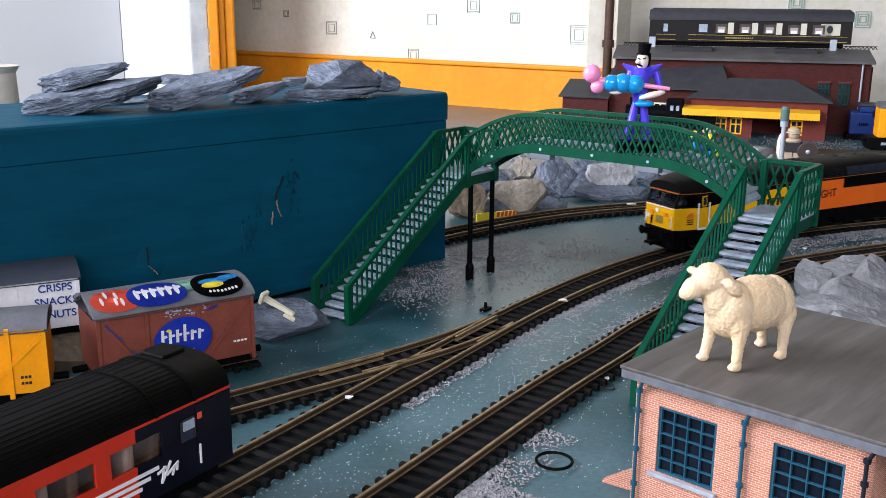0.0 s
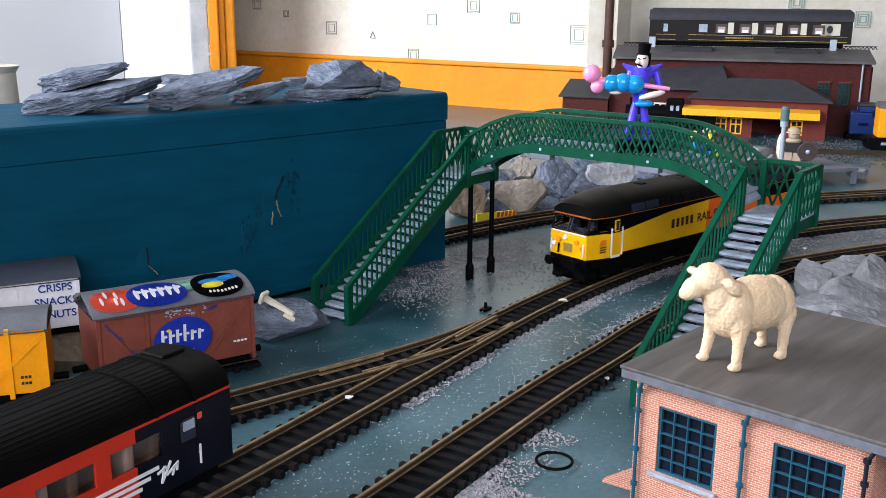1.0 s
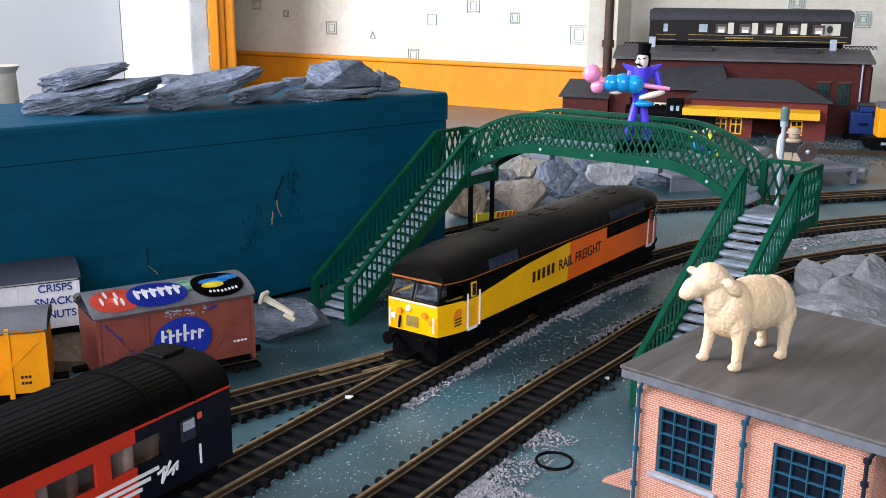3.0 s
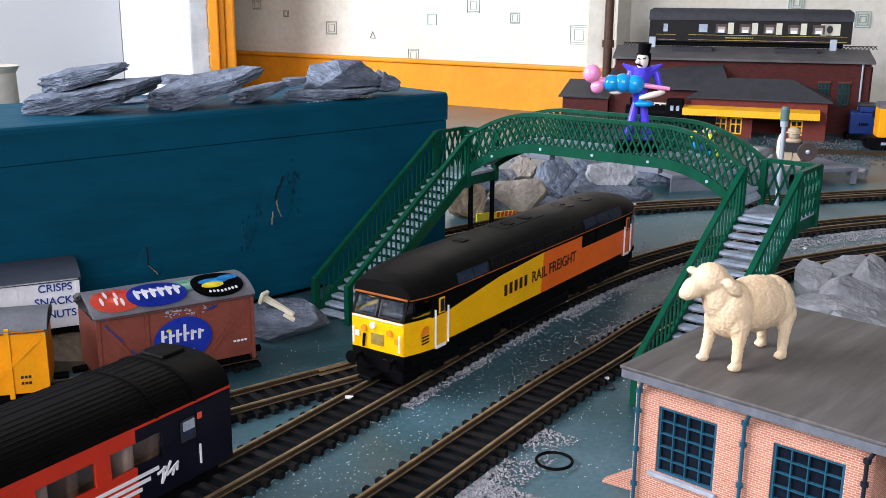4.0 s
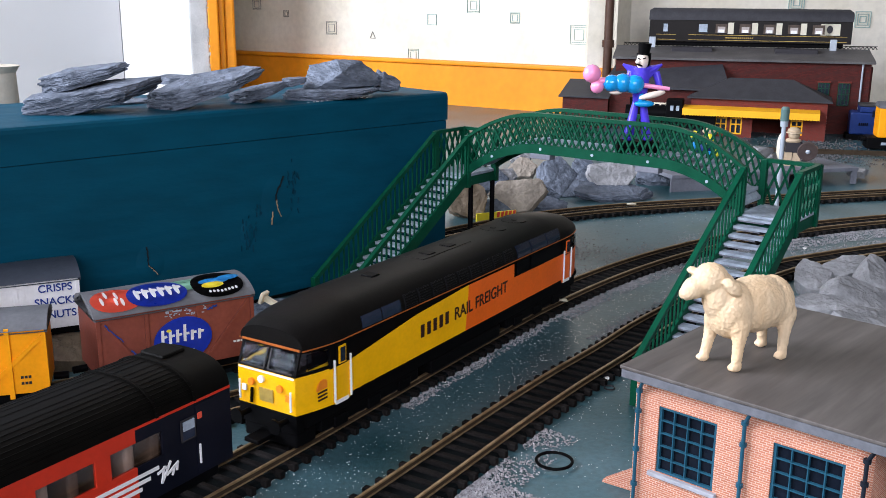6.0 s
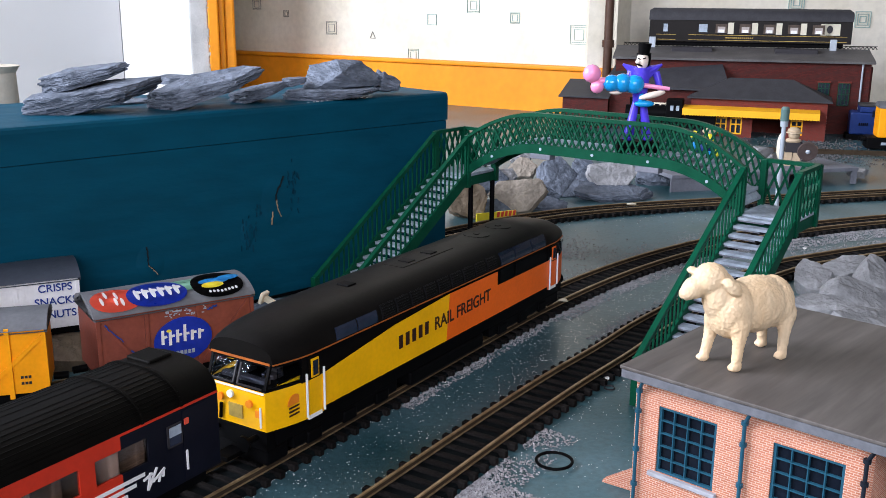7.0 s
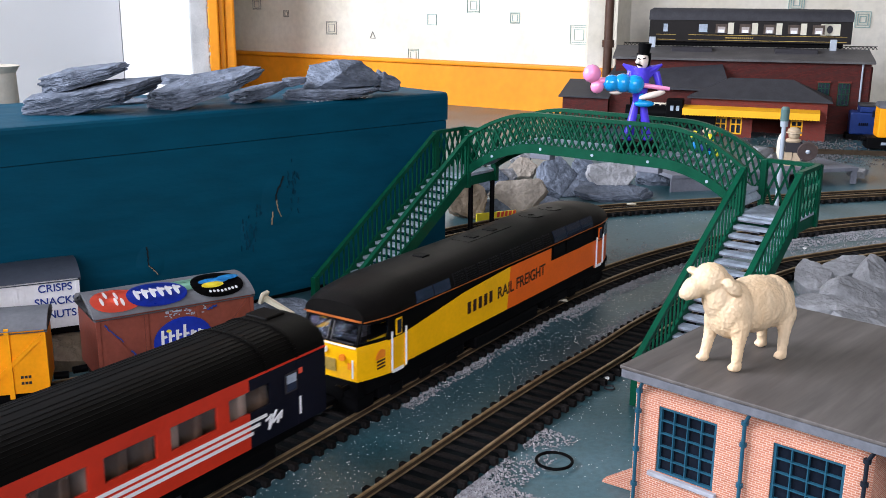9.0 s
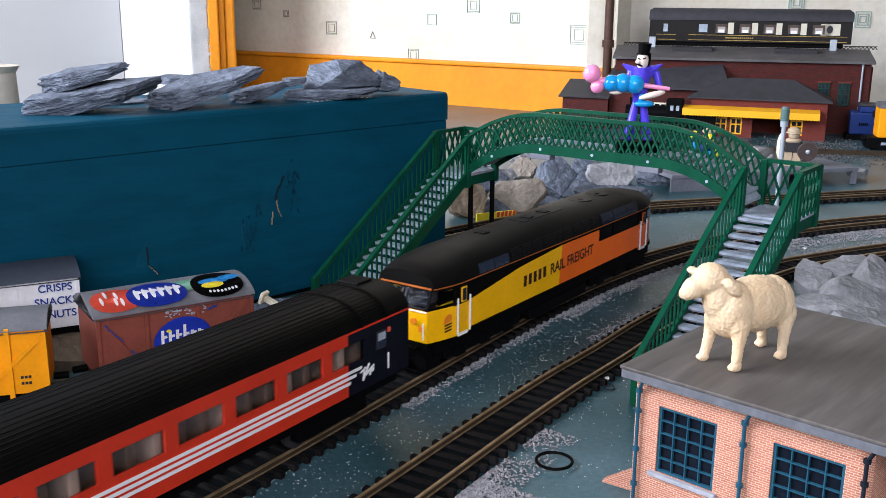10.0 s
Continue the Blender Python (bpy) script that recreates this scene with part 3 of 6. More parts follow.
def slab(name, c, size, seed, material, label, rz=0.0, tilt=(0, 0), group="", corners=7, chip=0.05, layers=7, taper=0.0):
    """A split piece of slate: an angular outline in local x and y, ragged in thin layers along its edge, with two uneven flat faces."""
    rnd = random.Random(seed)
    ang = [2 * math.pi * (i + rnd.uniform(-0.30, 0.30)) / corners for i in range(corners)]
    cor = [Vector((math.cos(a), math.sin(a))) * rnd.uniform(0.86, 1.12) for a in ang]
    n = 72
    line = []
    for i in range(n):
        f = i / n * corners
        k, t = int(f), f - int(f)
        p = cor[k].lerp(cor[(k + 1) % corners], t)
        line.append(p * (1 - 0.03 * (2 * t - 1) ** 12))
    sx, sy = max(abs(p.x) for p in line), max(abs(p.y) for p in line)
    line = [Vector((p.x / sx, p.y / sy)) for p in line]
    lean = Vector((rnd.uniform(-0.10, 0.10), rnd.uniform(-0.10, 0.10)))

    def face(p, k, sgn):
        q = p * k
        return (q.x + sgn * lean.x, q.y + sgn * lean.y, sgn * (1 + 0.28 * noise.noise((q.x * 1.7 + seed, q.y * 1.7, sgn * 3)) + 0.10 * noise.noise((q.x * 7, q.y * 7 + seed, sgn)) - 0.14 * k ** 6))
    rings = [[face(p, k, -1) for p in line] for k in (0.06, 0.35, 0.62, 0.82, 0.93)]
    cutz = sorted([-0.88 + 1.76 * (i + rnd.uniform(-0.25, 0.25)) / layers for i in range(1, layers)])
    cutz = [-0.86, *cutz, 0.86]
    for k, (za, zb) in enumerate(zip(cutz, cutz[1:])):
        for z in (za + 0.02, zb - 0.02):
            ring_ = []
            for p in line:
                r = 1 - 0.05 * abs(z) + chip * noise.noise((p.x * 1.8 + k * 5.1, p.y * 1.8, seed + k * 2.3)) + chip * 0.7 * noise.noise((p.x * 6, p.y * 6 + k * 3.7, seed)) + chip * 0.4 * noise.noise((p.x * 17, p.y * 17, k + seed))
                ring_.append((p.x * r + z * lean.x, p.y * r + z * lean.y, z + 0.05 * noise.noise((p.x * 3, p.y * 3, seed + k))))
            rings.append(ring_)
    rings += [[face(p, k, 1) for p in line] for k in (0.93, 0.82, 0.62, 0.35, 0.06)]
    thin = lambda x: 1 - taper * (0.5 + 0.5 * max(-1.0, min(1.0, x))) ** 1.3
    bm = loft(bmesh.new(), [[(x * size[0] / 2, y * size[1] / 2, z * thin(x) * size[2] / 2) for x, y, z in r] for r in rings])
    ob = part(name, bm, material, smooth=True)
    ob.data.set_sharp_from_angle(angle=radians(22))
    ob.matrix_world = Matrix.Translation(c) @ Euler((tilt[0], tilt[1], rz)).to_matrix().to_4x4()
    return tagged(ob, label, "stone", group)


# ---------- the painted wooden box ----------
BOX = Matrix.Translation((0.0015, 0.6197, 0)) @ Matrix.Rotation(math.atan2(-0.681, -0.732), 4, "Z")   # x runs along its front, -y goes behind it
bx = thing("wooden_box", BOX, "dark teal painted wooden box with a split and knots", "wooden box")
part("front_panel", bbox(0, -0.008, 0.0, 0.46, 0, 0.0902, 0.0003), "teal", bx)
prof = ((0.0006, 0.0906), (0.0007, 0.1048), (0.0001, 0.1066), (-0.0012, 0.1076), (-0.0030, 0.1078), (-0.100, 0.1078), (-0.100, 0.0906))
part("lid", loft(bmesh.new(), [[(x, y, z) for y, z in prof] for x in (-0.0004, 0.46)]), "teal", bx)
part("end_panel", bbox(0.001, -0.098, 0.0, 0.009, -0.0085, 0.0905, 0.0006), "teal", bx)
part("rear_panel", bbox(0.010, -0.098, 0.0, 0.46, -0.090, 0.0905, 0.0006), "teal", bx)
part("inner_lining", bbox(0.012, -0.0078, 0.0900, 0.458, -0.0006, 0.0909), "crack", bx)


def wavy(bm, pts, w, y, amp, seed):
    rnd = random.Random(seed)
    for (x0, z0), (x1, z1) in zip(pts, pts[1:]):
        n = 8
        q = [(x0 + (x1 - x0) * i / n + rnd.uniform(-amp, amp), z0 + (z1 - z0) * i / n + rnd.uniform(-amp, amp)) for i in range(n + 1)]
        q[0], q[-1] = (x0, z0), (x1, z1)
        for a, b in zip(q, q[1:]):
            bar(bm, (a[0], y, a[1]), (b[0], y, b[1]), w * rnd.uniform(0.6, 1.2), 0.0006, (0, 1, 0))
    return bm


part("split_knot", wavy(bmesh.new(), [(0.1239, 0.0690), (0.1291, 0.0592), (0.1290, 0.0560)], 0.0007, 0.0008, 0.0004, 3), "crack", bx)
part("bare_split", wavy(bmesh.new(), [(0.1290, 0.0565), (0.1285, 0.0520), (0.1262, 0.0465)], 0.0005, 0.0009, 0.0003, 4), "bare", bx)
part("bare_split", wavy(bmesh.new(), [(0.1315, 0.0500), (0.1325, 0.0428)], 0.0005, 0.0008, 0.0003, 5), "bare", bx)
part("split_knot", wavy(bmesh.new(), [(0.2070, 0.0426), (0.2065, 0.0328), (0.2035, 0.0300)], 0.0005, 0.0008, 0.0004, 6), "crack", bx)
part("bare_split", wavy(bmesh.new(), [(0.2066, 0.0330), (0.2019, 0.0274)], 0.0004, 0.0008, 0.0002, 7), "bare", bx)
for sx, sz, n, sd in ((0.1470, 0.0400, 26, 21), (0.1180, 0.0660, 18, 22), (0.1420, 0.0480, 10, 23), (0.1150, 0.0560, 8, 24)):
    rk = random.Random(sd)
    bm = bmesh.new()
    for _ in range(n):
        x, z, l = sx + rk.gauss(0, 0.0022), sz + rk.gauss(0, 0.0045), rk.uniform(0.001, 0.004)
        bar(bm, (x, 0.0005, z - l / 2), (x + rk.uniform(-0.0006, 0.0006), 0.0005, z + l / 2), rk.uniform(0.0002, 0.0004), 0.0005, (0, 1, 0))
    part("knot_scar", bm, "crack2", bx)
for sx, sz, rx, rz in ((0.1275, 0.0560, 0.0125, 0.0165), (0.1480, 0.0400, 0.0050, 0.0085), (0.2050, 0.0340, 0.0090, 0.0110)):
    bm = bmesh.new()
    ball(bm, (sx, -0.0006, sz), (rx, 0.0012, rz), 3)
    part("knot_swelling", bm, "teal", bx, smooth=True)
bm = bmesh.new()
rnd = random.Random(4)
for i in range(14):
    a = 0.060 + i * 0.0032
    box(bm, a, -0.0045 + rnd.uniform(-0.001, 0.001), 0.1077, a + rnd.uniform(0.0008, 0.002), -0.0040, 0.1080)
part("scuff_mark", bm, "chip", bx)

SL = "rough grey-blue slate piece on the teal box lid"
slates = [((-0.1838, 0.5050, 0.1254), (0.0455, 0.03, 0.0098), 0.26, (0.05, -0.22), 211, 6),
          ((-0.1748, 0.5000, 0.1165), (0.076, 0.04, 0.013), 0.3, (0.05, -0.22), 212, 5),
          ((-0.1272, 0.5270, 0.1187), (0.0635, 0.034, 0.0118), 0.28, (0.1, -0.26), 213, 6),
          ((-0.1031, 0.5560, 0.1135), (0.037, 0.026, 0.0078), 0.28, (0, -0.26), 214, 6),
          ((-0.0671, 0.5740, 0.1108), (0.055, 0.03, 0.0078), 0.3, (0, -0.05), 215, 7),
          ((-0.0854, 0.5680, 0.1183), (0.016, 0.014, 0.0056), 0.3, (0, -0.15), 216, 6),
          ((-0.0348, 0.6020, 0.1148), (0.0165, 0.018, 0.0125), 0.3, (0, 0.22), 218, 6),
          ((-0.1796, 0.5450, 0.1077), (0.04, 0.03, 0.004), 0.5, (0, -0.05), 219, 7),
          ((-0.1496, 0.5600, 0.1197), (0.03, 0.03, 0.0045), 0.4, (0, -0.03), 220, 6)]
for c, s, rz, tl, sd, k in slates:
    slab("slate", c, s, sd, "slate", SL, rz, tl, "slates on the box", k, 0.075 if s[2] > 0.006 else 0.03, 8, 0.6)
rock("slate", (-0.0601, 0.5880, 0.1211), (0.060, 0.036, 0.0235), 17, "slate", "rounded two-lobed grey slate lump on the teal box", 0.35, (0.1, 0.04), group="slates on the box", sub=5, rough=0.014, faces=11)

PL_ = "grey broken slate rock heaped behind the track"
pile = [((0.0185, 0.7420, 0.0137), (0.036, 0.034, 0.016), 1.15, "slateb", 6, 0.1),
        ((0.0606, 0.7570, 0.0137), (0.05, 0.03, 0.015), 1.2, "slatebe", 6, -0.12),
        ((0.0912, 0.8000, 0.0214), (0.036, 0.037, 0.015), 1, "slate", 5, 0.1),
        ((0.0682, 0.8350, 0.0198), (0.026, 0.022, 0.012), 1, "slatebe", 6, 0),
        ((0.0524, 0.8000, 0.0221), (0.019, 0.012, 0.01), 0.9, "slatew", 5, 0.2),
        ((0.0706, 0.8680, 0.0257), (0.022, 0.014, 0.01), 1, "slatew", 5, 0),
        ((0.1257, 0.8620, 0.0180), (0.024, 0.016, 0.012), 1, "slate", 6, 0.1),
        ((0.1439, 0.8350, 0.0174), (0.046, 0.026, 0.013), 1, "slatew", 6, -0.05),
        ((0.1446, 0.8180, 0.0054), (0.07, 0.034, 0.0085), 0.22, "slate", 8, 0),
        ((0.1939, 0.8850, 0.0078), (0.04, 0.022, 0.01), 0.8, "slate", 7, 0.05),
        ((0.1054, 0.8350, 0.0032), (0.055, 0.03, 0.01), 0.5, "slate", 7, 0),
        ((0.0356, 0.7900, 0.0191), (0.034, 0.026, 0.012), 1, "slate", 6, 0.1),
        ((0.0778, 0.7750, 0.0037), (0.045, 0.022, 0.008), 0.4, "slate", 7, 0.1),
        ((0.1294, 0.8500, 0.0086), (0.04, 0.02, 0.01), 0.9, "slate", 6, 0),
        ((0.0376, 0.7450, 0.0039), (0.03, 0.02, 0.01), 0.7, "slate", 6, 0)]
for i, (c, s, rx, mm, k, ry) in enumerate(pile):
    slab("slate_rock", c, s, 140 + i, mm, {"slateb": "brown-tinged slate rock at the end of the heap", "slatebe": "beige slate rock leaning in the heap", "slatew": "pale slate rock leaning in the heap"}.get(mm, PL_), -0.05 + 0.1 * (i % 3), (rx, ry), "slate heap", k, 0.06, 6)
RR = "smooth-faced grey stone beside the brick building"
for i, (c, s, tl) in enumerate((((0.2161, 0.5480, 0.0063), (0.024, 0.03, 0.012), (0.45, -0.05)),
                              ((0.2316, 0.5220, 0.0030), (0.046, 0.026, 0.013), (0.55, 0.42)),
                              ((0.2570, 0.5560, 0.0043), (0.036, 0.03, 0.015), (0.6, 0.4)),
                              ((0.2071, 0.5120, 0.0024), (0.034, 0.024, 0.01), (0.2, 0)),
                              ((0.2489, 0.5800, 0.0040), (0.034, 0.02, 0.011), (0.4, -0.15)),
                              ((0.2232, 0.4850, 0.0011), (0.05, 0.026, 0.012), (0.3, 0.1)))):
    slab("stone", c, s, 170 + i, "slatew", RR, 0.2 * (i % 3) - 0.2, tl, "stones by the building", 7, 0.025, 4)
rock("boulder", (-0.0759, 0.4720, 0.0055), (0.052, 0.036, 0.0200), 83, "slate", "grey-blue stone with a pale flat top beside the stairs", 0.2, (0.08, 0.03), sub=5, rough=0.02, faces=10)
slab("stone", (-0.1705, 0.4240, 0.0030), (0.034, 0.020, 0.018), 191, "slateb", "brown stone lying behind the van couplings", 0.4, (0.5, 0.1), "", 6, 0.05, 5)
rock("pebble", (0.066, 0.5105, 0.0062), (0.0085, 0.006, 0.003), 82, "ivory", "flat cream pebble lying on the sleepers", 0.2, sub=3)
rock("pebble", (-0.0385, 0.3800, 0.0040), (0.0050, 0.003, 0.0025), 83, "chip", "small white pebble between the rails", 0.6, sub=3)
rock("pebble", (0.0735, 0.4090, 0.0012), (0.0032, 0.003, 0.0026), 84, "chip", "small white pebble on the board", 0.6, sub=3)
rock("pebble", (0.172, 0.6590, 0.0020), (0.0050, 0.005, 0.0045), 85, "dgrey", "small black lump beside the line", 0.6, sub=3)
rock("pebble", (0.150, 0.7670, 0.0062), (0.0100, 0.006, 0.003), 86, "ivory", "flat cream pebble on the rear track", 0.2, sub=3)
rock("pebble", (0.247, 0.6480, 0.0012), (0.0045, 0.003, 0.0026), 87, "chip", "small white pebble on the board", 0.6, sub=3)

tee = thing("plastic_peg", Matrix.Translation((-0.0814, 0.4620, 0.0174)) @ Matrix.Rotation(-0.35, 4, "Z") @ Matrix.Rotation(0.40, 4, "Y") @ Matrix.Diagonal((0.85, 0.8, 0.8, 1)), "ivory plastic peg lying on the stone", "peg")
part("shank", loft(bmesh.new(), [[(x, y * w, z * w) for y, z in ((-1, -1), (1, -1), (1, 1), (-1, 1))] for x, w in ((-0.009, 0.0016), (0.0, 0.0014), (0.011, 0.0011))]), "ivory", tee)
part("head", bbox(-0.0115, -0.0038, -0.0038, -0.009, 0.0038, 0.0038, 0.0006), "ivory", tee)
part("foot", bbox(0.006, -0.0035, -0.0030, 0.0135, 0.0035, -0.0014, 0.0004), "ivory", tee)

rings = []
for i in range(40):
    a = 2 * math.pi * i / 40
    rings.append([(math.cos(a) * (0.0066 + 0.0006 * math.cos(b)), math.sin(a) * (0.0068 + 0.0006 * math.cos(b)), 0.0009 + 0.0006 * math.sin(b)) for b in (2 * math.pi * k / 8 for k in range(8))])
ring = part("rubber_band", loft(bmesh.new(), rings + [rings[0]], caps=False), "black", smooth=True)
ring.location = (0.0415, 0.3293, 0.0004)
tagged(ring, "thin black rubber ring lying on the board", "ring")
ring = part("rubber_band", loft(bmesh.new(), [[(x * 0.35, y * 0.35, z * 0.6) for x, y, z in r] for r in rings + [rings[0]]], caps=False), "dgrey", smooth=True)
ring.location = (0.0735, 0.4010, 0)
tagged(ring, "tiny dark ring lying on the board", "ring")

cb = part("cable", bar(bar(bmesh.new(), (-0.1330, 0.4925, 0.0012), (-0.1000, 0.5235, 0.0012), 0.0014, 0.0014), (-0.1000, 0.5235, 0.0012), (-0.0690, 0.5520, 0.0012), 0.0014, 0.0014), "black")
tagged(cb, "thin black cable along the foot of the teal box", "cable")

st = thing("striped_barrier", Matrix.Translation((0.040, 0.7235, 0)) @ Matrix.Rotation(0.45, 4, "Z"), "yellow and red-striped printed card strip among the rocks", "barrier")
part("board", bbox(-0.017, -0.0008, 0, 0.017, 0.0008, 0.0085), "styel", st)
for i in range(5):
    part("stripe", plate(bmesh.new(), [(0.0 + i * 0.0034, 0.0046), (0.0022 + i * 0.0034, 0.0046), (0.0028 + i * 0.0034, 0.0086), (0.0006 + i * 0.0034, 0.0086)], -0.0012, -0.0009), "stred", st)

# ---------- the footbridge ----------
BR = Matrix.Translation((-0.0049, 0.5803, 0)) @ Matrix.Rotation(-0.6574, 4, "Z")
bw, bB, bL, bS, w2 = 0.0240, 0.0283, 0.1643, 0.1021, 0.0269
ZT, ZF = 0.0878, 0.0653
bridge = thing("footbridge", BR, "green lattice model footbridge with grey steps over the tracks", "footbridge")
U0, U1 = bw, bw + bL


def rise(u):
    t = (u - U0) / bL
    e = min(t / 0.30, (1 - t) / 0.27, 1.0)
    return 1 - (1 - max(0, e)) ** 2


def rail_z(u):
    return ZT + 0.0163 * rise(u)


def deck_z(u):
    return ZF + 0.0176 * rise(u) + 0.0045


def lattice_side(name, v, u0, u1, zb, zt, cell=0.0084, th=0.00095):
    """Top rail, bottom fascia and crossing bars of one side, at depth v."""
    n = max(2, int((u1 - u0) / 0.004))
    us = [u0 + (u1 - u0) * i / n for i in range(n + 1)]
    bm = bmesh.new()
    loft(bm, [[(u, v - 0.0013, zt(u) - 0.0012), (u, v + 0.0013, zt(u) - 0.0012), (u, v + 0.0013, zt(u) + 0.0008), (u, v - 0.0013, zt(u) + 0.0008)] for u in us])
    part("handrail", bm, "green", bridge)
    bm = loft(bmesh.new(), [[(u, v - 0.0009, zb(u) - 0.0048), (u, v + 0.0009, zb(u) - 0.0048), (u, v + 0.0009, zb(u) + 0.0004), (u, v - 0.0009, zb(u) + 0.0004)] for u in us])
    part("fascia", bm, "green", bridge)
    bm = bmesh.new()
    m = int((u1 - u0) / cell * 2)
    for sgn in (1, -1):
        for i in range(-3, m + 4):
            a = u0 + i * cell / 2
            b = a + sgn * cell * 1.0
            lo, hi = max(u0, min(a, b)), min(u1, max(a, b))
            if hi - lo < 0.0008:
                continue
            f = lambda u: (u - a) / (b - a)
            k = [lo, hi] if sgn > 0 else [hi, lo]
            p, q = [(u, v + sgn * 0.0003, zb(u) + f(u) * (zt(u) - zb(u))) for u in k]
            bar(bm, p, q, th, 0.0009, (0, 1, 0))
    part(name, bm, "green", bridge)


for v in (0.0, bB):
    lattice_side("lattice", v, U0, U1, deck_z, rail_z)
    bm = bmesh.new()
    for i in range(5):
        u = U0 + bL * (i + 0.55) / 5.1
        cyl(bm, (u, v - 0.0013, deck_z(u) - 0.0022), (u, v + 0.0013, deck_z(u) - 0.0022), 0.0008, n=10)
    part("rivet", bm, "step", bridge)
bm = loft(bmesh.new(), [[(u, 0.0009, deck_z(u) - 0.0016), (u, bB - 0.0009, deck_z(u) - 0.0016), (u, bB - 0.0009, deck_z(u)), (u, 0.0009, deck_z(u))] for u in [U0 + bL * i / 40 for i in range(41)]])
part("deck", bm, "step", bridge)
for u in (U0 + 0.050, U1 - 0.050):
    part("deck_clip", bbox(u - 0.0065, -0.0016, deck_z(u) - 0.0078, u + 0.0065, 0.0040, deck_z(u) - 0.0049, 0.0004), "plat", bridge)
# steps up the end slopes of the deck
for i in range(7):
    for u, d in ((U0 + 0.004 + i * 0.0058, 1), (U1 - 0.004 - i * 0.0058, -1)):
        part("deck_step", bbox(u - 0.0022, 0.0012, deck_z(u) - 0.0002, u + 0.0022, bB - 0.0012, deck_z(u) + 0.0014), "step", bridge)


def landing(u0, u1, outer):
    part("landing", bbox(u0, -0.001, ZF - 0.0016, u1, bB + 0.001, ZF, 0.0002), "step", bridge)
    part("landing_frame", bbox(u0 - 0.0004, -0.0016, ZF - 0.0070, u1 + 0.0004, bB + 0.0016, ZF - 0.0017, 0.0003), "green", bridge)
    n = 3
    # outer side, along v
    bm = bmesh.new()
    for sgn in (1, -1):
        for i in range(-1, 7):
            a, b = i * 0.0055, i * 0.0055 + sgn * 0.0085
            lo, hi = max(0, min(a, b)), min(bB, max(a, b))
            if hi - lo > 0.001:
                f = lambda x: (x - a) / (b - a)
                bar(bm, (outer, lo, ZF + f(lo) * (ZT - ZF)), (outer, hi, ZF + f(hi) * (ZT - ZF)), 0.0011, 0.0009, (1, 0, 0))
    bar(bm, (outer, 0, ZT), (outer, bB, ZT), 0.0024, 0.0020)
    part("landing_lattice", bm, "green", bridge)
    bm = bmesh.new()
    for sgn in (1, -1):
        for i in range(-1, 7):
            a, b = u0 + i * 0.0055, u0 + i * 0.0055 + sgn * 0.0085
            lo, hi = max(u0, min(a, b)), min(u1, max(a, b))
            if hi - lo > 0.001:
                f = lambda x: (x - a) / (b - a)
                bar(bm, (lo, bB, ZF + f(lo) * (ZT - ZF)), (hi, bB, ZF + f(hi) * (ZT - ZF)), 0.0011, 0.0009, (0, 1, 0))
    bar(bm, (u0, bB, ZT), (u1, bB, ZT), 0.0024, 0.0020)
    part("landing_lattice", bm, "green", bridge)
    for u in (u0, u1):
        for v in (0, bB):
            part("post", bbox(u - 0.0016, v - 0.0016, ZF - 0.0078, u + 0.0016, v + 0.0016, ZT + 0.0006, 0.0003), "green", bridge)


landing(0.0, U0, 0.0)
landing(U1, U1 + w2, U1 + w2)
NS = 20
baluster_me = part("baluster_shape", bar(bmesh.new(), (0, 0, -0.001), (0, 0, 0.0215), 0.0008, 0.0008, (0, 1, 0)), "green").data
bpy.data.objects.remove(bpy.data.objects["baluster_shape"])


def stairs(u0, u1):
    tr = part("tread_shape", bbox(u0 + 0.001, 0, 0, u1 - 0.001, bS / NS + 0.0008, 0.0012), "step")
    me = tr.data
    bpy.data.objects.remove(tr)
    mid = u0 + 0.58 * (u1 - u0)
    bm = bbox(u0 + 0.001, 0.0003, -0.0008, mid - 0.0019, 0.0009, -0.0001)
    box(bm, mid + 0.0019, 0.0003, -0.0008, u1 - 0.001, 0.0009, -0.0001)
    tr = part("riser_shape", bm, "plat")
    riser_me = tr.data
    bpy.data.objects.remove(tr)
    for i in range(NS):
        z = ZF * (i + 0.6) / (NS + 0.3)
        share("tread", me, Matrix.Translation((0, -bS + bS * i / NS, z)), bridge)
        share("riser", riser_me, Matrix.Translation((0, -bS + bS * i / NS, z)), bridge)
    for u in (u0, u1):
        # stringer
        s = ZF / bS
        bm = loft(bmesh.new(), [[(u + k, -bS - 0.001, -0.0 + 0.0002), (u + k, -bS - 0.001, 0.0045), (u + k, 0, ZF + 0.0025), (u + k, 0, ZF - 0.0048), (u + k, -bS + 0.006, 0.0002)] for k in (-0.0008, 0.0008)])
        part("stringer", bm, "green", bridge)
        bm = bmesh.new()
        bar(bm, (u, -bS - 0.001, 0.0205), (u, 0, ZT - 0.0005), 0.0026, 0.0022)
        part("handrail", bm, "green", bridge)
        nb = 26
        for i in range(nb):
            v = -bS + bS * (i + 0.5) / nb
            zz = ZF + s * v
            share("baluster", baluster_me, Matrix.Translation((u, v, zz)), bridge)
        part("newel_post", bbox(u - 0.0016, -bS - 0.0026, 0, u + 0.0016, -bS + 0.0006, 0.0215, 0.0003), "green", bridge)


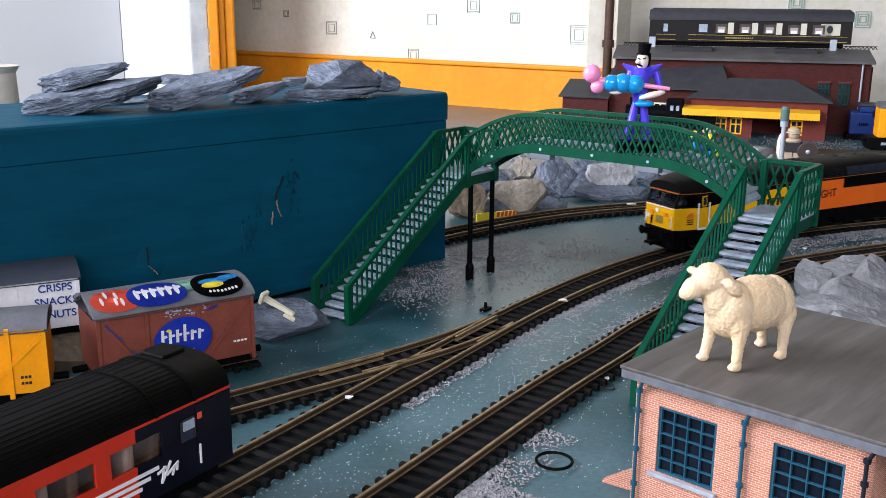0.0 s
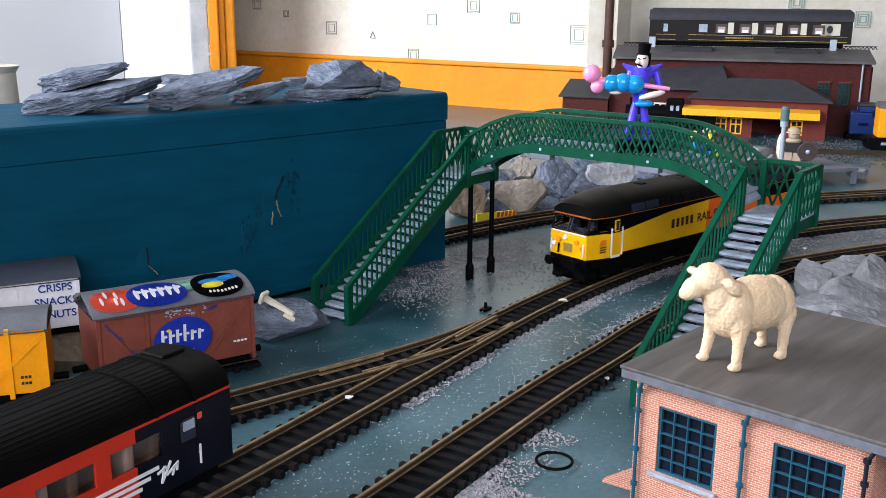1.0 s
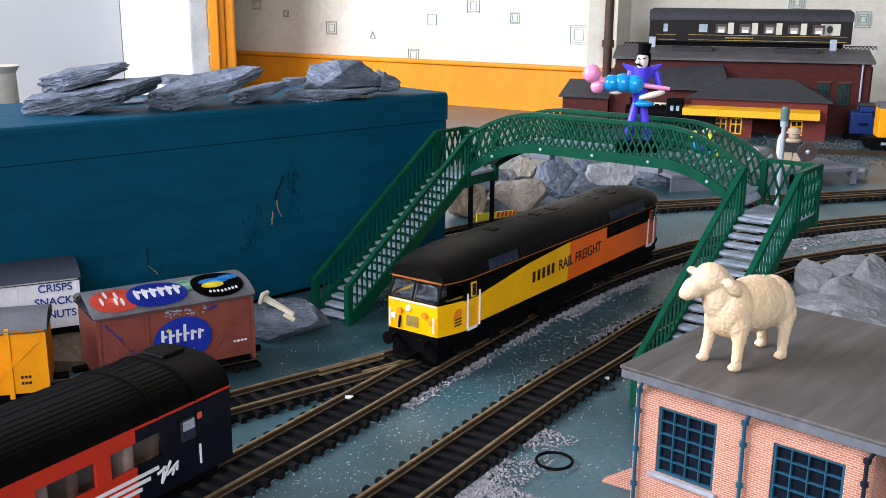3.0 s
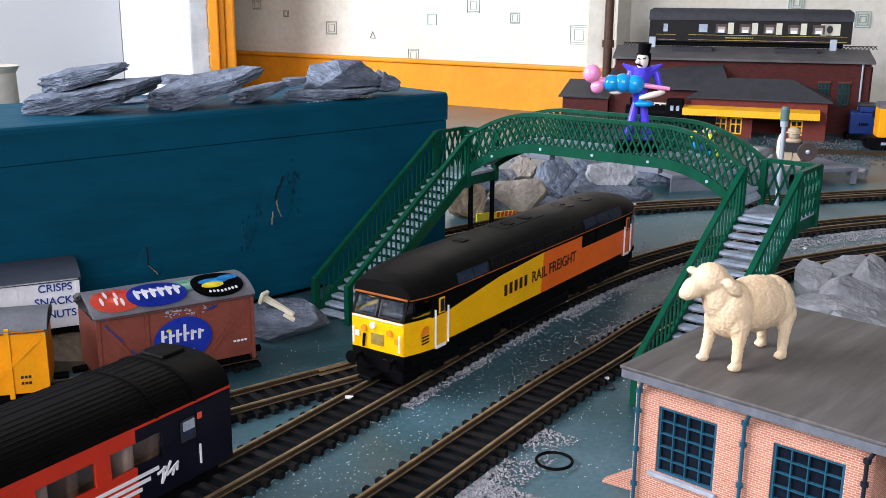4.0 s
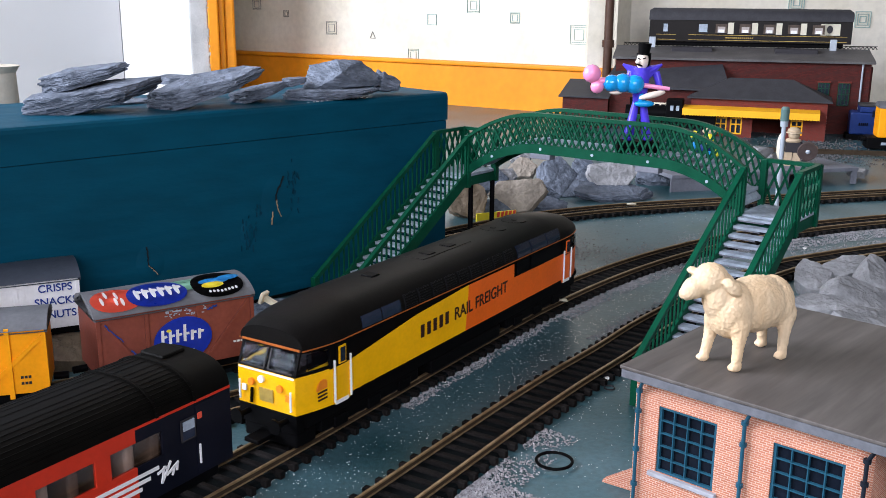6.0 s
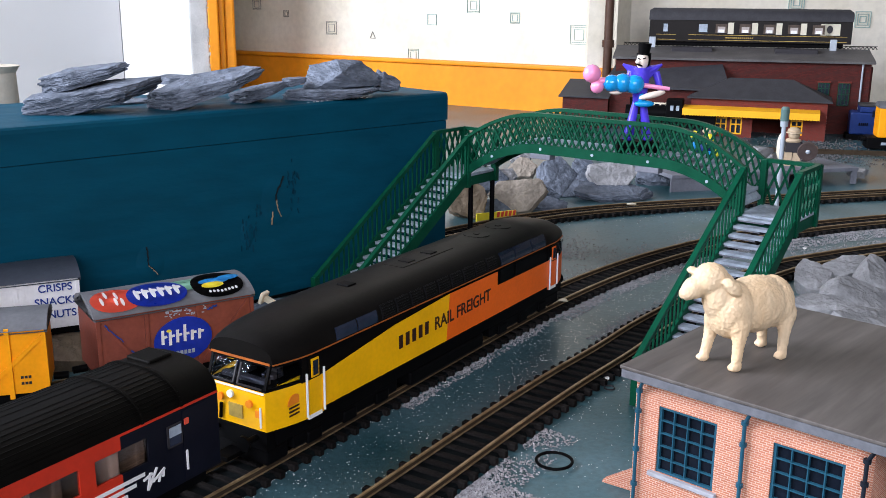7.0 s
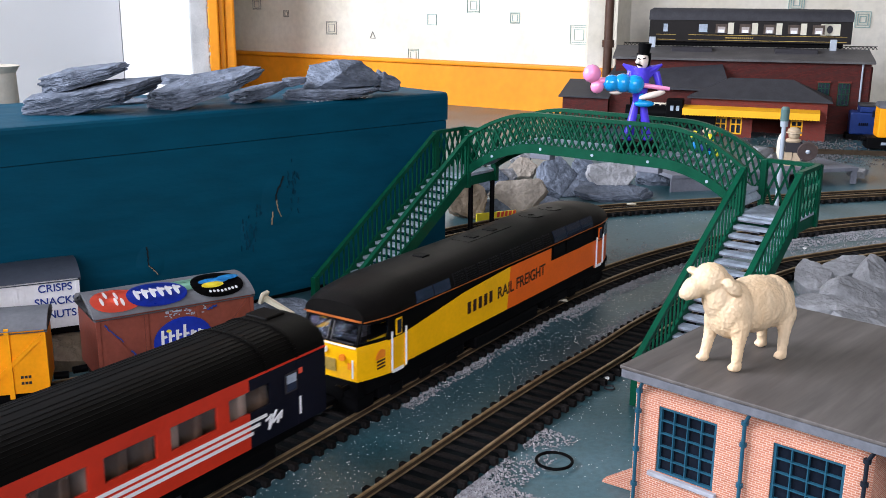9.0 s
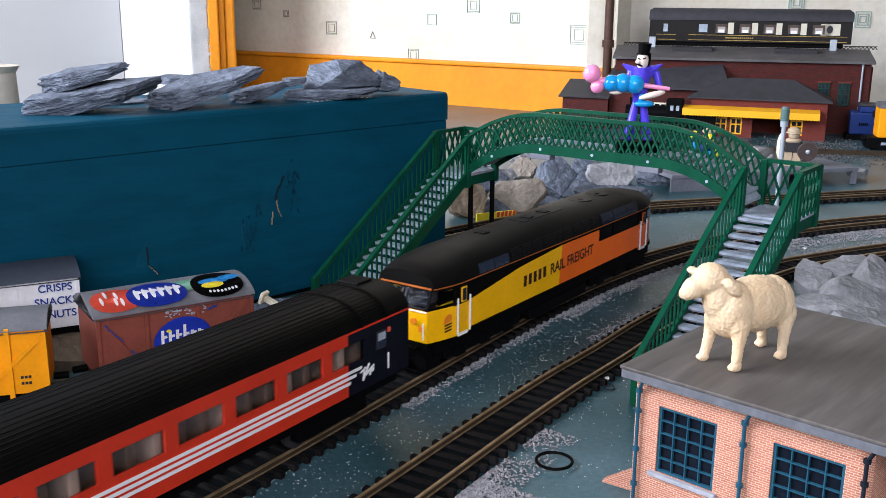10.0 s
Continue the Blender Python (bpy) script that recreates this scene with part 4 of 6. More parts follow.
stairs(0.0, bw)
stairs(U1, U1 + w2)
for v in (0.004, 0.0262):
    bm = cyl(bmesh.new(), (bw - 0.0005, v, 0.008), (bw - 0.0005, v, ZF - 0.007), 0.0016, 0.0014, 14)
    leg = part("column", bm, "black", bridge, smooth=True)
    part("base", cyl(cyl(bmesh.new(), (bw - 0.0005, v, 0), (bw - 0.0005, v, 0.0085), 0.0025, n=14), (bw - 0.0005, v, 0.0085), (bw - 0.0005, v, 0.0105), 0.0025, 0.0018, 14), "black", leg)

# balloon-modelling toy figure and the others: plain one-mesh shapes with several paints
def figure(name, pieces, m, label, category, voxel=0.0007):
    """One fused mesh from balls and bars; each piece keeps its own paint."""
    bm, mats = bmesh.new(), []
    for kind, args, paint in pieces:
        if paint not in mats:
            mats.append(paint)
        {"ball": ball, "cyl": cyl, "box": box}[kind](bm, *args)
        for f in bm.faces:
            if not f.tag:
                f.material_index, f.smooth, f.tag = mats.index(paint), kind != "box", True
    me = bpy.data.meshes.new(name)
    bm.to_mesh(me)
    bm.free()
    for p in mats:
        me.materials.append(M[p])
    me.set_sharp_from_angle(angle=radians(40))
    ob = new(name, me)
    ob.matrix_world = m
    return tagged(ob, label, category)


FU = 0.1245
fg = BR @ Matrix.Translation((FU, 0.0135, deck_z(FU) + 0.0055)) @ Matrix.Rotation(0.62, 4, "Z") @ Matrix.Diagonal((0.86, 0.86, 0.86, 1))
figure("toy_figure", [
    ("cyl", ((-0.0052, 0, 0.0045), (-0.0016, 0, 0.026), 0.0032, 0.0020, 14), "lilac"), ("cyl", ((0.0056, 0, 0.0045), (0.0018, 0, 0.026), 0.0032, 0.0020, 14), "lilac"),
    ("ball", ((-0.0058, -0.001, 0.002), (0.0034, 0.004, 0.0020), 2), "lilac"), ("ball", ((0.0062, -0.001, 0.002), (0.0034, 0.004, 0.0020), 2), "lilac"),
    ("cyl", ((0, 0, 0.024), (0.0005, 0, 0.0445), 0.0040, 0.0058, 14), "lilac"), ("cyl", ((-0.002, 0, 0.0410), (-0.0110, 0, 0.0465), 0.0040, 0.0006, 8), "lilac"), ("cyl", ((0.003, 0, 0.0410), (0.0125, 0, 0.0465), 0.0044, 0.0006, 8), "lilac"),
    ("cyl", ((0.009, 0, 0.042), (0.0125, -0.002, 0.030), 0.0024, 0.0018, 12), "lilac"), ("cyl", ((-0.006, 0, 0.0425), (-0.0085, -0.002, 0.030), 0.0022, 0.0018, 12), "lilac"),
    ("ball", ((0.0004, -0.0010, 0.0485), (0.0036, 0.0036, 0.0054), 3), "skin"), ("ball", ((-0.0026, -0.0034, 0.0480), (0.0016, 0.0018, 0.0013), 2), "skin"), ("cyl", ((0.0028, 0.0015, 0.041), (0.0030, 0.002, 0.052), 0.0026, 0.0030, 12), "black"),
    ("cyl", ((0.0012, 0, 0.0522), (0.0012, 0, 0.0532), 0.0044, 0.0044, 18), "black"), ("cyl", ((0.0012, 0, 0.0530), (0.0016, 0, 0.0590), 0.0034, 0.0040, 18), "black"),
    ("ball", ((-0.0018, -0.0044, 0.0462), (0.0022, 0.0008, 0.0006), 2, Matrix.Rotation(0.3, 4, "Y")), "black"), ("ball", ((-0.0022, -0.0042, 0.0500), (0.0012, 0.0007, 0.0004), 2, Matrix.Rotation(0.5, 4, "Y")), "black"), ("ball", ((0.0010, -0.0042, 0.0502), (0.0013, 0.0007, 0.0004), 2, Matrix.Rotation(-0.4, 4, "Y")), "black"),
    ("ball", ((-0.0180, -0.0065, 0.0355), (0.0058, 0.0050, 0.0052), 2), "cyan"), ("ball", ((-0.0115, -0.0065, 0.0357), (0.0060, 0.0054, 0.0058), 2), "cyan"), ("ball", ((-0.0045, -0.0065, 0.0350), (0.0062, 0.0054, 0.0058), 2), "cyan"),
    ("ball", ((0.0020, -0.0065, 0.0235), (0.0062, 0.0026, 0.0022), 2), "cyan"), ("ball", ((0.0005, -0.0065, 0.0265), (0.0022, 0.0022, 0.0034), 2), "cyan"),
    ("ball", ((-0.0300, -0.0065, 0.0410), (0.0056, 0.0050, 0.0056), 2), "pink"), ("ball", ((-0.0265, -0.0065, 0.0335), (0.0042, 0.0040, 0.0044), 2), "pink"), ("ball", ((-0.0238, -0.0065, 0.0370), (0.0036, 0.0030, 0.0022), 2), "pink"),
    ("cyl", ((0.0005, -0.0065, 0.0345), (0.0165, -0.0065, 0.0325), 0.0016, 0.0012, 10), "pink"), ("ball", ((0.0060, -0.0090, 0.0290), (0.0085, 0.0022, 0.0020), 2, Matrix.Rotation(-0.25, 4, "Y")), "skin"), ("ball", ((-0.0155, -0.0065, 0.0300), (0.0040, 0.0020, 0.0012), 2), "skin"),
    ("box", (-0.0125, -0.006, -0.0064, 0.0125, 0.006, 0.0004), "black"),
], fg, "toy figure in purple suit and black top hat holding balloon", "figurine")
figure("toy_figure", [
    ("cyl", ((-0.004, 0, 0), (-0.003, 0, 0.010), 0.0030, 0.0030, 12), "green"), ("cyl", ((0.004, 0, 0), (0.003, 0, 0.010), 0.0030, 0.0030, 12), "dblue"), ("ball", ((0, 0, 0.013), (0.0070, 0.0045, 0.0055), 2), "dblue"),
    ("ball", ((0.002, -0.001, 0.020), (0.0045, 0.0042, 0.0048), 2), "styel"), ("ball", ((0.003, 0, 0.0255), (0.0058, 0.0045, 0.0025), 2), "tan"), ("ball", ((-0.0085, -0.001, 0.016), (0.0030, 0.0030, 0.0055), 2), "bluel"), ("ball", ((-0.0085, -0.001, 0.023), (0.0035, 0.003, 0.003), 2), "styel"), ("ball", ((0.0085, -0.001, 0.010), (0.0030, 0.0030, 0.0035), 2), "styel"), ("ball", ((0.0020, -0.0045, 0.0085), (0.0036, 0.002, 0.003), 2), "bluel"),
], Matrix.Translation((0.2410, 0.9000, 0.0155)) @ Matrix.Diagonal((1.25, 1.25, 1.25, 1)), "small toy figure in blue and green with yellow face", "figurine")

# ---------- brick building with the toy sheep ----------
HA = radians(-42.5)
HS = Matrix.Translation((0.0572, 0.2960, 0)) @ Matrix.Rotation(HA, 4, "Z")     # x along the front, y to the back
house = thing("brick_building", HS, "salmon brick model building with flat roof and blue windows", "model building")
ZR, o = 0.0520, 0.0050
HX1, HY1 = 0.16, 0.094
part("roof", bbox(0, 0, ZR - 0.0012, HX1 + 0.003, HY1 + o, ZR, 0.0003), "flat", house)
bm = bbox(0.0004, 0.0004, ZR - 0.0042, HX1, 0.0030, ZR - 0.0013, 0.0003)
box(bm, 0.0004, 0.0030, ZR - 0.0042, 0.0030, HY1 + o - 0.0005, ZR - 0.0013, 0.0003)
part("fascia", bm, "fascia", house)
wins = [(0.0124, 0.0326, 0.0170, 0.0399), (0.0507, 0.0719, 0.0170, 0.0399)]
zs_top = ZR - 0.0043
x0h = 0.0038


def brick_piece(x0, z0, x1, z1):
    part("wall", bbox(x0, o, z0, x1, o + 0.003, z1), "brick", house)


xprev = x0h
for a, b, z0, z1 in wins:
    brick_piece(xprev, 0, a, zs_top)
    brick_piece(a, 0, b, z0)
    brick_piece(a, z1, b, zs_top)
    xprev = b
brick_piece(xprev, 0, 0.0795, zs_top)
part("return_wall", bbox(0.0765, o + 0.003, 0, 0.0795, HY1 - 0.003, zs_top), "brick", house)
part("side_wall", bbox(x0h, o + 0.003, 0, x0h + 0.003, HY1, zs_top), "brick", house)
part("rear_wall", bbox(x0h + 0.003, HY1 - 0.003, 0, HX1, HY1, zs_top), "brick", house)
part("floor", bbox(x0h + 0.003, o + 0.003, 0.0005, HX1, HY1 - 0.003, 0.0015), "mirk", house)
for a, b, z0, z1 in wins:
    wf = part("window", bbox(a + 0.0004, o + 0.0016, z0 + 0.0004, b - 0.0004, o + 0.0020, z1 - 0.0004), "housegl", house, "dark glazed multi-pane window")
    for i in range(5):
        x = a + 0.0005 + (b - a - 0.001) * i / 4
        w = 0.0008 if i in (0, 4) else 0.00034
        part("mullion", bbox(x - w / 2, o + 0.0004, z0, x + w / 2, o + 0.0016, z1), "frameb", wf)
    for i in range(6):
        z = z0 + 0.0005 + (z1 - z0 - 0.001) * i / 5
        w = 0.0008 if i in (0, 5) else 0.00034
        part("glazing_bar", bbox(a, o + 0.0003, z - w / 2, b, o + 0.0015, z + w / 2), "frameb", wf)
    part("sill", bbox(a - 0.0022, o - 0.0016, z0 - 0.0016, b + 0.0016, o + 0.0012, z0 - 0.0001, 0.0002), "stonec", house)
for x in (0.0055, 0.0419, 0.0778):
    bm = bmesh.new()
    cyl(bm, (x, o - 0.0012, 0), (x, o - 0.0012, 0.0435), 0.0006, n=10)
    cyl(bm, (x, o - 0.0012, 0.0435), (x + 0.0022, o - 0.0034, 0.0475), 0.0006, n=10)
    for z in (0.010, 0.0225, 0.036, 0.0430):
        cyl(bm, (x, o - 0.0012, z), (x, o - 0.0012, z + 0.0012), 0.0011, n=10)
    part("downpipe", bm, "frameb" if x < 0.06 else "gutter", house, smooth=True)
rp = part("ramp_wall", plate(bmesh.new(), [(0, 0), (0.014, 0), (0.014, 0.010), (0.0, 0.0008)], -0.0015, 0.0015), "brick")
rp.matrix_world = Matrix.Translation((0.0580, 0.3170, 0)) @ Matrix.Rotation(-0.62, 4, "Z")
tagged(rp, "small sloping salmon brick wing wall", "model wall")
pst = part("board_post", bbox(-0.0012, -0.0012, 0, 0.0012, 0.0012, 0.030), "green")
pst.location = (0.0700, 0.3150, 0)
tagged(pst, "thin dark green upright beside the brick building", "post")

# sheep: fused balls, smoothed by a remesh
bm = bmesh.new()
S = lambda c, r, m=None: ball(bm, c, r, 3, m)
turn = Matrix.Rotation(-0.52, 4, "Z")
S((0.0022, 0, 0.0188), (0.0146, 0.0086, 0.0094)), S((-0.0080, 0, 0.0185), (0.0076, 0.0078, 0.0096)), S((0.0106, 0, 0.0184), (0.0066, 0.0078, 0.0088))
S((-0.0116, 0.0014, 0.0228), (0.0060, 0.0054, 0.0082)), S((-0.0146, 0.0030, 0.0288), (0.0056, 0.0052, 0.0052), turn), S((-0.0188, 0.0052, 0.0260), (0.0048, 0.0036, 0.0036), turn @ Matrix.Rotation(-0.5, 4, "Y")), S((-0.0212, 0.0064, 0.0240), (0.0025, 0.0027, 0.0023), turn)
S((-0.0128, -0.0046, 0.0276), (0.0040, 0.0019, 0.0021), turn @ Matrix.Rotation(0.75, 4, "Y")), S((-0.0176, 0.0082, 0.0306), (0.0018, 0.0030, 0.0011), turn)
for x, y, xt in ((-0.0122, 0.0058, -0.0098), (-0.0104, -0.0064, -0.0085), (0.0148, 0.0060, 0.0122), (0.0112, -0.0056, 0.0128)):
    cyl(bm, (x, y, 0.0010), (x + (xt - x) * 0.5, y * 0.92, 0.0085), 0.0015, 0.0019, 14)
    cyl(bm, (x + (xt - x) * 0.5, y * 0.92, 0.0080), (xt, y * 0.8, 0.0150), 0.0019, 0.0032, 14)
    S((xt, y * 0.75, 0.0148), (0.0040, 0.0032, 0.0052))
    S((x - 0.0006, y - 0.0007, 0.0012), (0.0023, 0.0010, 0.0013)), S((x - 0.0006, y + 0.0007, 0.0012), (0.0023, 0.0010, 0.0013))
S((0.0166, 0, 0.0165), (0.0022, 0.0022, 0.0055))
sh = part("toy_sheep", bm, "sheep", smooth=True)
md = sh.modifiers.new("fuse", "REMESH")
md.mode, md.voxel_size, md.use_smooth_shade = "VOXEL", 0.00034, True
md = sh.modifiers.new("soften", "SMOOTH")
md.factor, md.iterations = 0.6, 9
fleece = bpy.data.textures.new("fleece", "CLOUDS")
fleece.noise_scale, fleece.noise_depth = 0.0008, 4
md = sh.modifiers.new("fleece", "DISPLACE")
md.texture, md.strength, md.mid_level, md.texture_coords = fleece, 0.00065, 0.5, "LOCAL"
sh.matrix_world = Matrix.Translation((0.0990, 0.3025, ZR - 0.0002)) @ Matrix.Rotation(radians(30), 4, "Z")
tagged(sh, "cream plastic toy sheep standing on the flat roof", "toy sheep")


# ---------- the diesel locomotive ----------
LL, HWD = 0.2313, 0.0183
ZB, ZW, ZC, ZTOP = 0.0208, 0.0352, 0.0446, 0.0562
loco = thing("diesel_locomotive", Matrix(), "yellow, orange and black model diesel locomotive", "model locomotive")


def wide(x):
    """Half width of the body: the cab ends narrow."""
    e = min(x, LL - x)
    return HWD - 0.0046 * max(0.0, 1 - e / 0.020) ** 1.6


def side_band(name, x0, x1, zlo, zhi, material, parent, inset=0.0, rake=(0.0, 0.0), n=14, label=""):
    """A closed body band between two heights, from x0 to x1; rake moves the top of its two ends."""
    rings = []
    for i in range(n + 1):
        t = i / n
        x = x0 + (x1 - x0) * t
        xt = x + rake[0] * (1 - t) - rake[1] * t
        w = wide(x) - inset
        rings.append([(x, -w, zlo), (xt, -w + (0.0006 if zhi >= ZC - 1e-4 else 0), zhi), (xt, w - (0.0006 if zhi >= ZC - 1e-4 else 0), zhi), (x, w, zlo)])
    return part(name, loft(bmesh.new(), rings), material, parent, label)


CAB = 0.0255
side_band("cab_front", 0.0, CAB, ZB, ZW, "yellow", loco, n=16, label="yellow painted cab front")
side_band("cab_rear", LL - CAB, LL, ZB, ZW, "orange", loco, n=16, label="orange painted rear cab")
side_band("body", CAB, LL - CAB, ZB + 0.0002, ZC, "black", loco, inset=0.0002, label="black painted bodyside")
def cab_upper(end):
    """The glazed upper cab: posts, rails, a desk and two seats behind real glazing."""
    X = (lambda x: x) if end == 0 else (lambda x: LL - x)
    w0 = wide(0.0)
    bm = bmesh.new()
    for y in (-w0 + 0.0005, 0.0, w0 - 0.0005):
        bar(bm, (X(0.0004), y, ZW - 0.0003), (X(0.0038), y, ZC), 0.0011, 0.0009, (1, 0, 0))
    for z, x in ((ZW + 0.0004, 0.0006), (ZC - 0.0006, 0.0036)):
        bar(bm, (X(x), -w0 + 0.0004, z), (X(x), w0 - 0.0004, z), 0.0010, 0.0012)
    for sd in (-1, 1):
        for xa, xb in ((0.0010, 0.0085), (0.0085, 0.0160)):
            for z in (ZW + 0.0004, ZC - 0.0006):
                bar(bm, (X(xa + (0.0030 if z > ZW + 0.002 and xa < 0.002 else 0)), sd * (wide(xa) - 0.0006), z), (X(xb), sd * (wide(xb) - 0.0006), z), 0.0009, 0.0013)
        xa, xb = sorted((X(0.0142), X(CAB)))
        box(bm, xa, sd * (HWD - 0.0008) - 0.0006, ZW - 0.0002, xb, sd * (HWD - 0.0008) + 0.0004, ZC)
    part("window_band", bm, "black", loco, "black cab window surround")
    xa, xb = sorted((X(0.0022), X(CAB)))
    part("cab_floor", bbox(xa, -0.0125, ZW - 0.0002, xb, 0.0125, ZW + 0.0004), "black", loco)
    xa, xb = sorted((X(0.0040), X(0.0068)))
    part("control_desk", bbox(xa, -0.0105, ZW + 0.0004, xb, 0.0105, ZW + 0.0022, 0.0004), "dgrey", loco)
    for y in (-0.0062, 0.0062):
        xa, xb = sorted((X(0.0130), X(0.0150)))
        bm = bbox(xa, y - 0.0028, ZW + 0.0004, xb, y + 0.0028, ZW + 0.0064, 0.0007)
        xc, xd = sorted((X(0.0095), X(0.0150)))
        box(bm, xc, y - 0.0028, ZW + 0.0004, xd, y + 0.0028, ZW + 0.0022, 0.0004)
        part("cab_seat", bm, "dgrey", loco)


cab_upper(0), cab_upper(1)
# roof
rings = []
for i in range(61):
    x = 0.0030 + (LL - 0.0060) * i / 60
    e = min(x - 0.0030, LL - 0.0030 - x)
    lift = 0.55 + 0.45 * min(1, e / 0.030) ** 0.5
    w = wide(x) + 0.0001
    rings.append([(x, w * math.copysign(abs(math.cos(a)) ** 0.72, math.cos(a)), ZC + (ZTOP - ZC) * lift * math.sin(a) ** 0.85) for a in (math.pi * k / 18 for k in range(19))])
part("roof", loft(bmesh.new(), rings), "roofblk", loco, "matt dark grey roof", smooth=True)
bm = bmesh.new()
for y in (-1, 1):
    for i in range(40):
        xa, xb = 0.0030 + (LL - 0.006) * i / 40, 0.0030 + (LL - 0.006) * (i + 1) / 40
        bar(bm, (xa, y * (wide(xa) + 0.0002), ZC), (xb, y * (wide(xb) + 0.0002), ZC), 0.0005, 0.0004)
for x in (0.0030, LL - 0.0030):
    bar(bm, (x, -wide(0), ZC), (x, wide(0), ZC), 0.0006, 0.0008)
part("cantrail_stripe", bm, "cant", loco, "thin dull orange cantrail stripe")


def roof_patch(sd, x0, x1, dz0, dz1, lift, bm=None):
    """A thin panel that lies on the curved side of the roof."""
    bm = bm or bmesh.new()
    h = ZTOP - ZC

    def pt(x, dz, l):
        a = math.asin(min(0.999, (dz / h) ** (1 / 0.85)))
        return (x, sd * ((HWD + 0.0001) * math.cos(a) ** 0.72 + l), ZC + dz + l * 0.5)
    zs = [dz0 + (dz1 - dz0) * i / 4 for i in range(5)]
    return loft(bm, [[pt(x, z, lift) for z in zs] + [pt(x, z, -0.0004) for z in zs[::-1]] for x in (x0, x1)])


def words(parent, txt, x, z, size, paint, y=-0.0006, width=0.0, turn=0.0, rise=0.0):
    """Raised lettering centred at x; width fits the line to a length."""
    c = bpy.data.curves.new("lettering", "FONT")
    c.body, c.size, c.extrude, c.align_x, c.offset = txt, size, 0.0001, "CENTER", size * 0.012
    ob = new("lettering", c)
    dg = bpy.context.evaluated_depsgraph_get()
    me = bpy.data.meshes.new_from_object(ob.evaluated_get(dg))
    bpy.data.objects.remove(ob)
    if width:
        xs = [v.co.x for v in me.vertices]
        me.transform(Matrix.Diagonal((width / (max(xs) - min(xs)), 1, 1, 1)))
    me.materials.clear()
    me.materials.append(M[paint])
    o2 = new("lettering", me)
    o2.parent = parent
    o2.matrix_basis = Matrix.Translation((x, y, z)) @ Matrix.Rotation(turn, 4, "Z") @ Matrix.Rotation(-rise, 4, "Y") @ Matrix.Rotation(math.pi / 2, 4, "X")
    return o2


# coloured side panels
for s in (-1, 1):
    y0, y1 = s * (HWD - 0.0001), s * (HWD + 0.0003)
    part("yellow_panel", plate(bmesh.new(), [(CAB - 0.0005, ZB + 0.0019), (0.1080, ZB + 0.0019), (0.1105, 0.0431), (0.070, 0.0407), (CAB - 0.0005, ZW)], y0, y1), "yellow", loco)
    part("orange_panel", plate(bmesh.new(), [(0.1082, ZB + 0.0019), (LL - CAB + 0.0005, ZB + 0.0019), (LL - CAB + 0.0005, ZW + 0.0012), (0.1524, ZW + 0.0012), (0.1524, 0.0431), (0.1107, 0.0431)], y0, y1), "orange", loco)
    # the operator's name as plain bars, then the service in letters
    bm = bmesh.new()
    for k in range(5):
        xa = (0.0736 + k * 0.0047) if s < 0 else (0.1405 - k * 0.0047)
        bar(bm, (xa, s * (HWD + 0.0005), 0.0300 + 0.0001 * k), (xa, s * (HWD + 0.0005), 0.0354 + 0.0001 * k), 0.0024, 0.0003, (0, 1, 0))
    words(loco, "RAIL FREIGHT", 0.1222 if s < 0 else 0.0920, 0.0309, 0.0078, "texto", s * (HWD + 0.0004), 0.0468, 0.0 if s < 0 else math.pi, 0.024)
    part("name_bars", bm, "texto", loco)
    # cab door, white handrails, cab side windows
    for xc, paint in ((0.0205, "yellow"), (LL - 0.0205, "orange")):
        d = part("cab_door", bbox(xc - 0.0032, s * wide(xc) - 0.0002, ZB + 0.0006, xc + 0.0032, s * wide(xc) + 0.0004, ZW, 0.0001), paint, loco)
        part("door_top", bbox(xc - 0.0032, s * wide(xc) - 0.0002, ZW, xc + 0.0032, s * wide(xc) + 0.00035, ZC - 0.0012), "black", d)
        part("door_window", bbox(xc - 0.0020, s * (wide(xc) + 0.0005) - 0.0002, ZW + 0.0008, xc + 0.0020, s * (wide(xc) + 0.0005) + 0.0002, ZC - 0.0018), paint, d)
        part("door_pane", bbox(xc - 0.0013, s * (wide(xc) + 0.0008) - 0.0002, ZW + 0.0015, xc + 0.0013, s * (wide(xc) + 0.0008) + 0.0002, ZC - 0.0025), "darkglass", loco)
        for dx in (-0.0046, 0.0044):
            w = s * (wide(xc + dx) + 0.0009)
            part("handrail", cyl(bmesh.new(), (xc + dx, w, ZB + 0.0010), (xc + dx, w, ZW + 0.0030), 0.00045, n=8), "white", loco, "white grab rail")
        part("door_step", bbox(xc - 0.0036, s * wide(xc) - 0.0004, ZB - 0.0003, xc + 0.0036, s * wide(xc) + 0.0009, ZB + 0.0012), "white", loco)
    for xa, xb, paint in ((0.0045, 0.0140, 1), (LL - 0.0140, LL - 0.0045, 1)):
        xm = (xa + xb) / 2
        w = lambda x: s * (wide(x) + 0.0002)
        bm = bmesh.new()
        loft(bm, [[(x, w(x) - 0.0003, ZW + 0.0012), (x, w(x) + 0.0002, ZW + 0.0012), (x, w(x) + 0.0001, ZC - 0.0016), (x, w(x) - 0.0004, ZC - 0.0016)] for x in (xa, xm, xb)])
        part("cab_side_window", bm, "cabglass", loco).visible_shadow = False
    # sunset emblem
    xe = 0.0108
    bm = plate(bmesh.new(), [(xe + 0.0036 * math.cos(a), 0.0285 + 0.0036 * math.sin(a)) for a in (math.pi * k / 12 for k in range(13))], s * wide(xe) - 0.0002, s * (wide(xe) + 0.0005))
    part("emblem", bm, "logoo", loco)
    bm = bmesh.new()
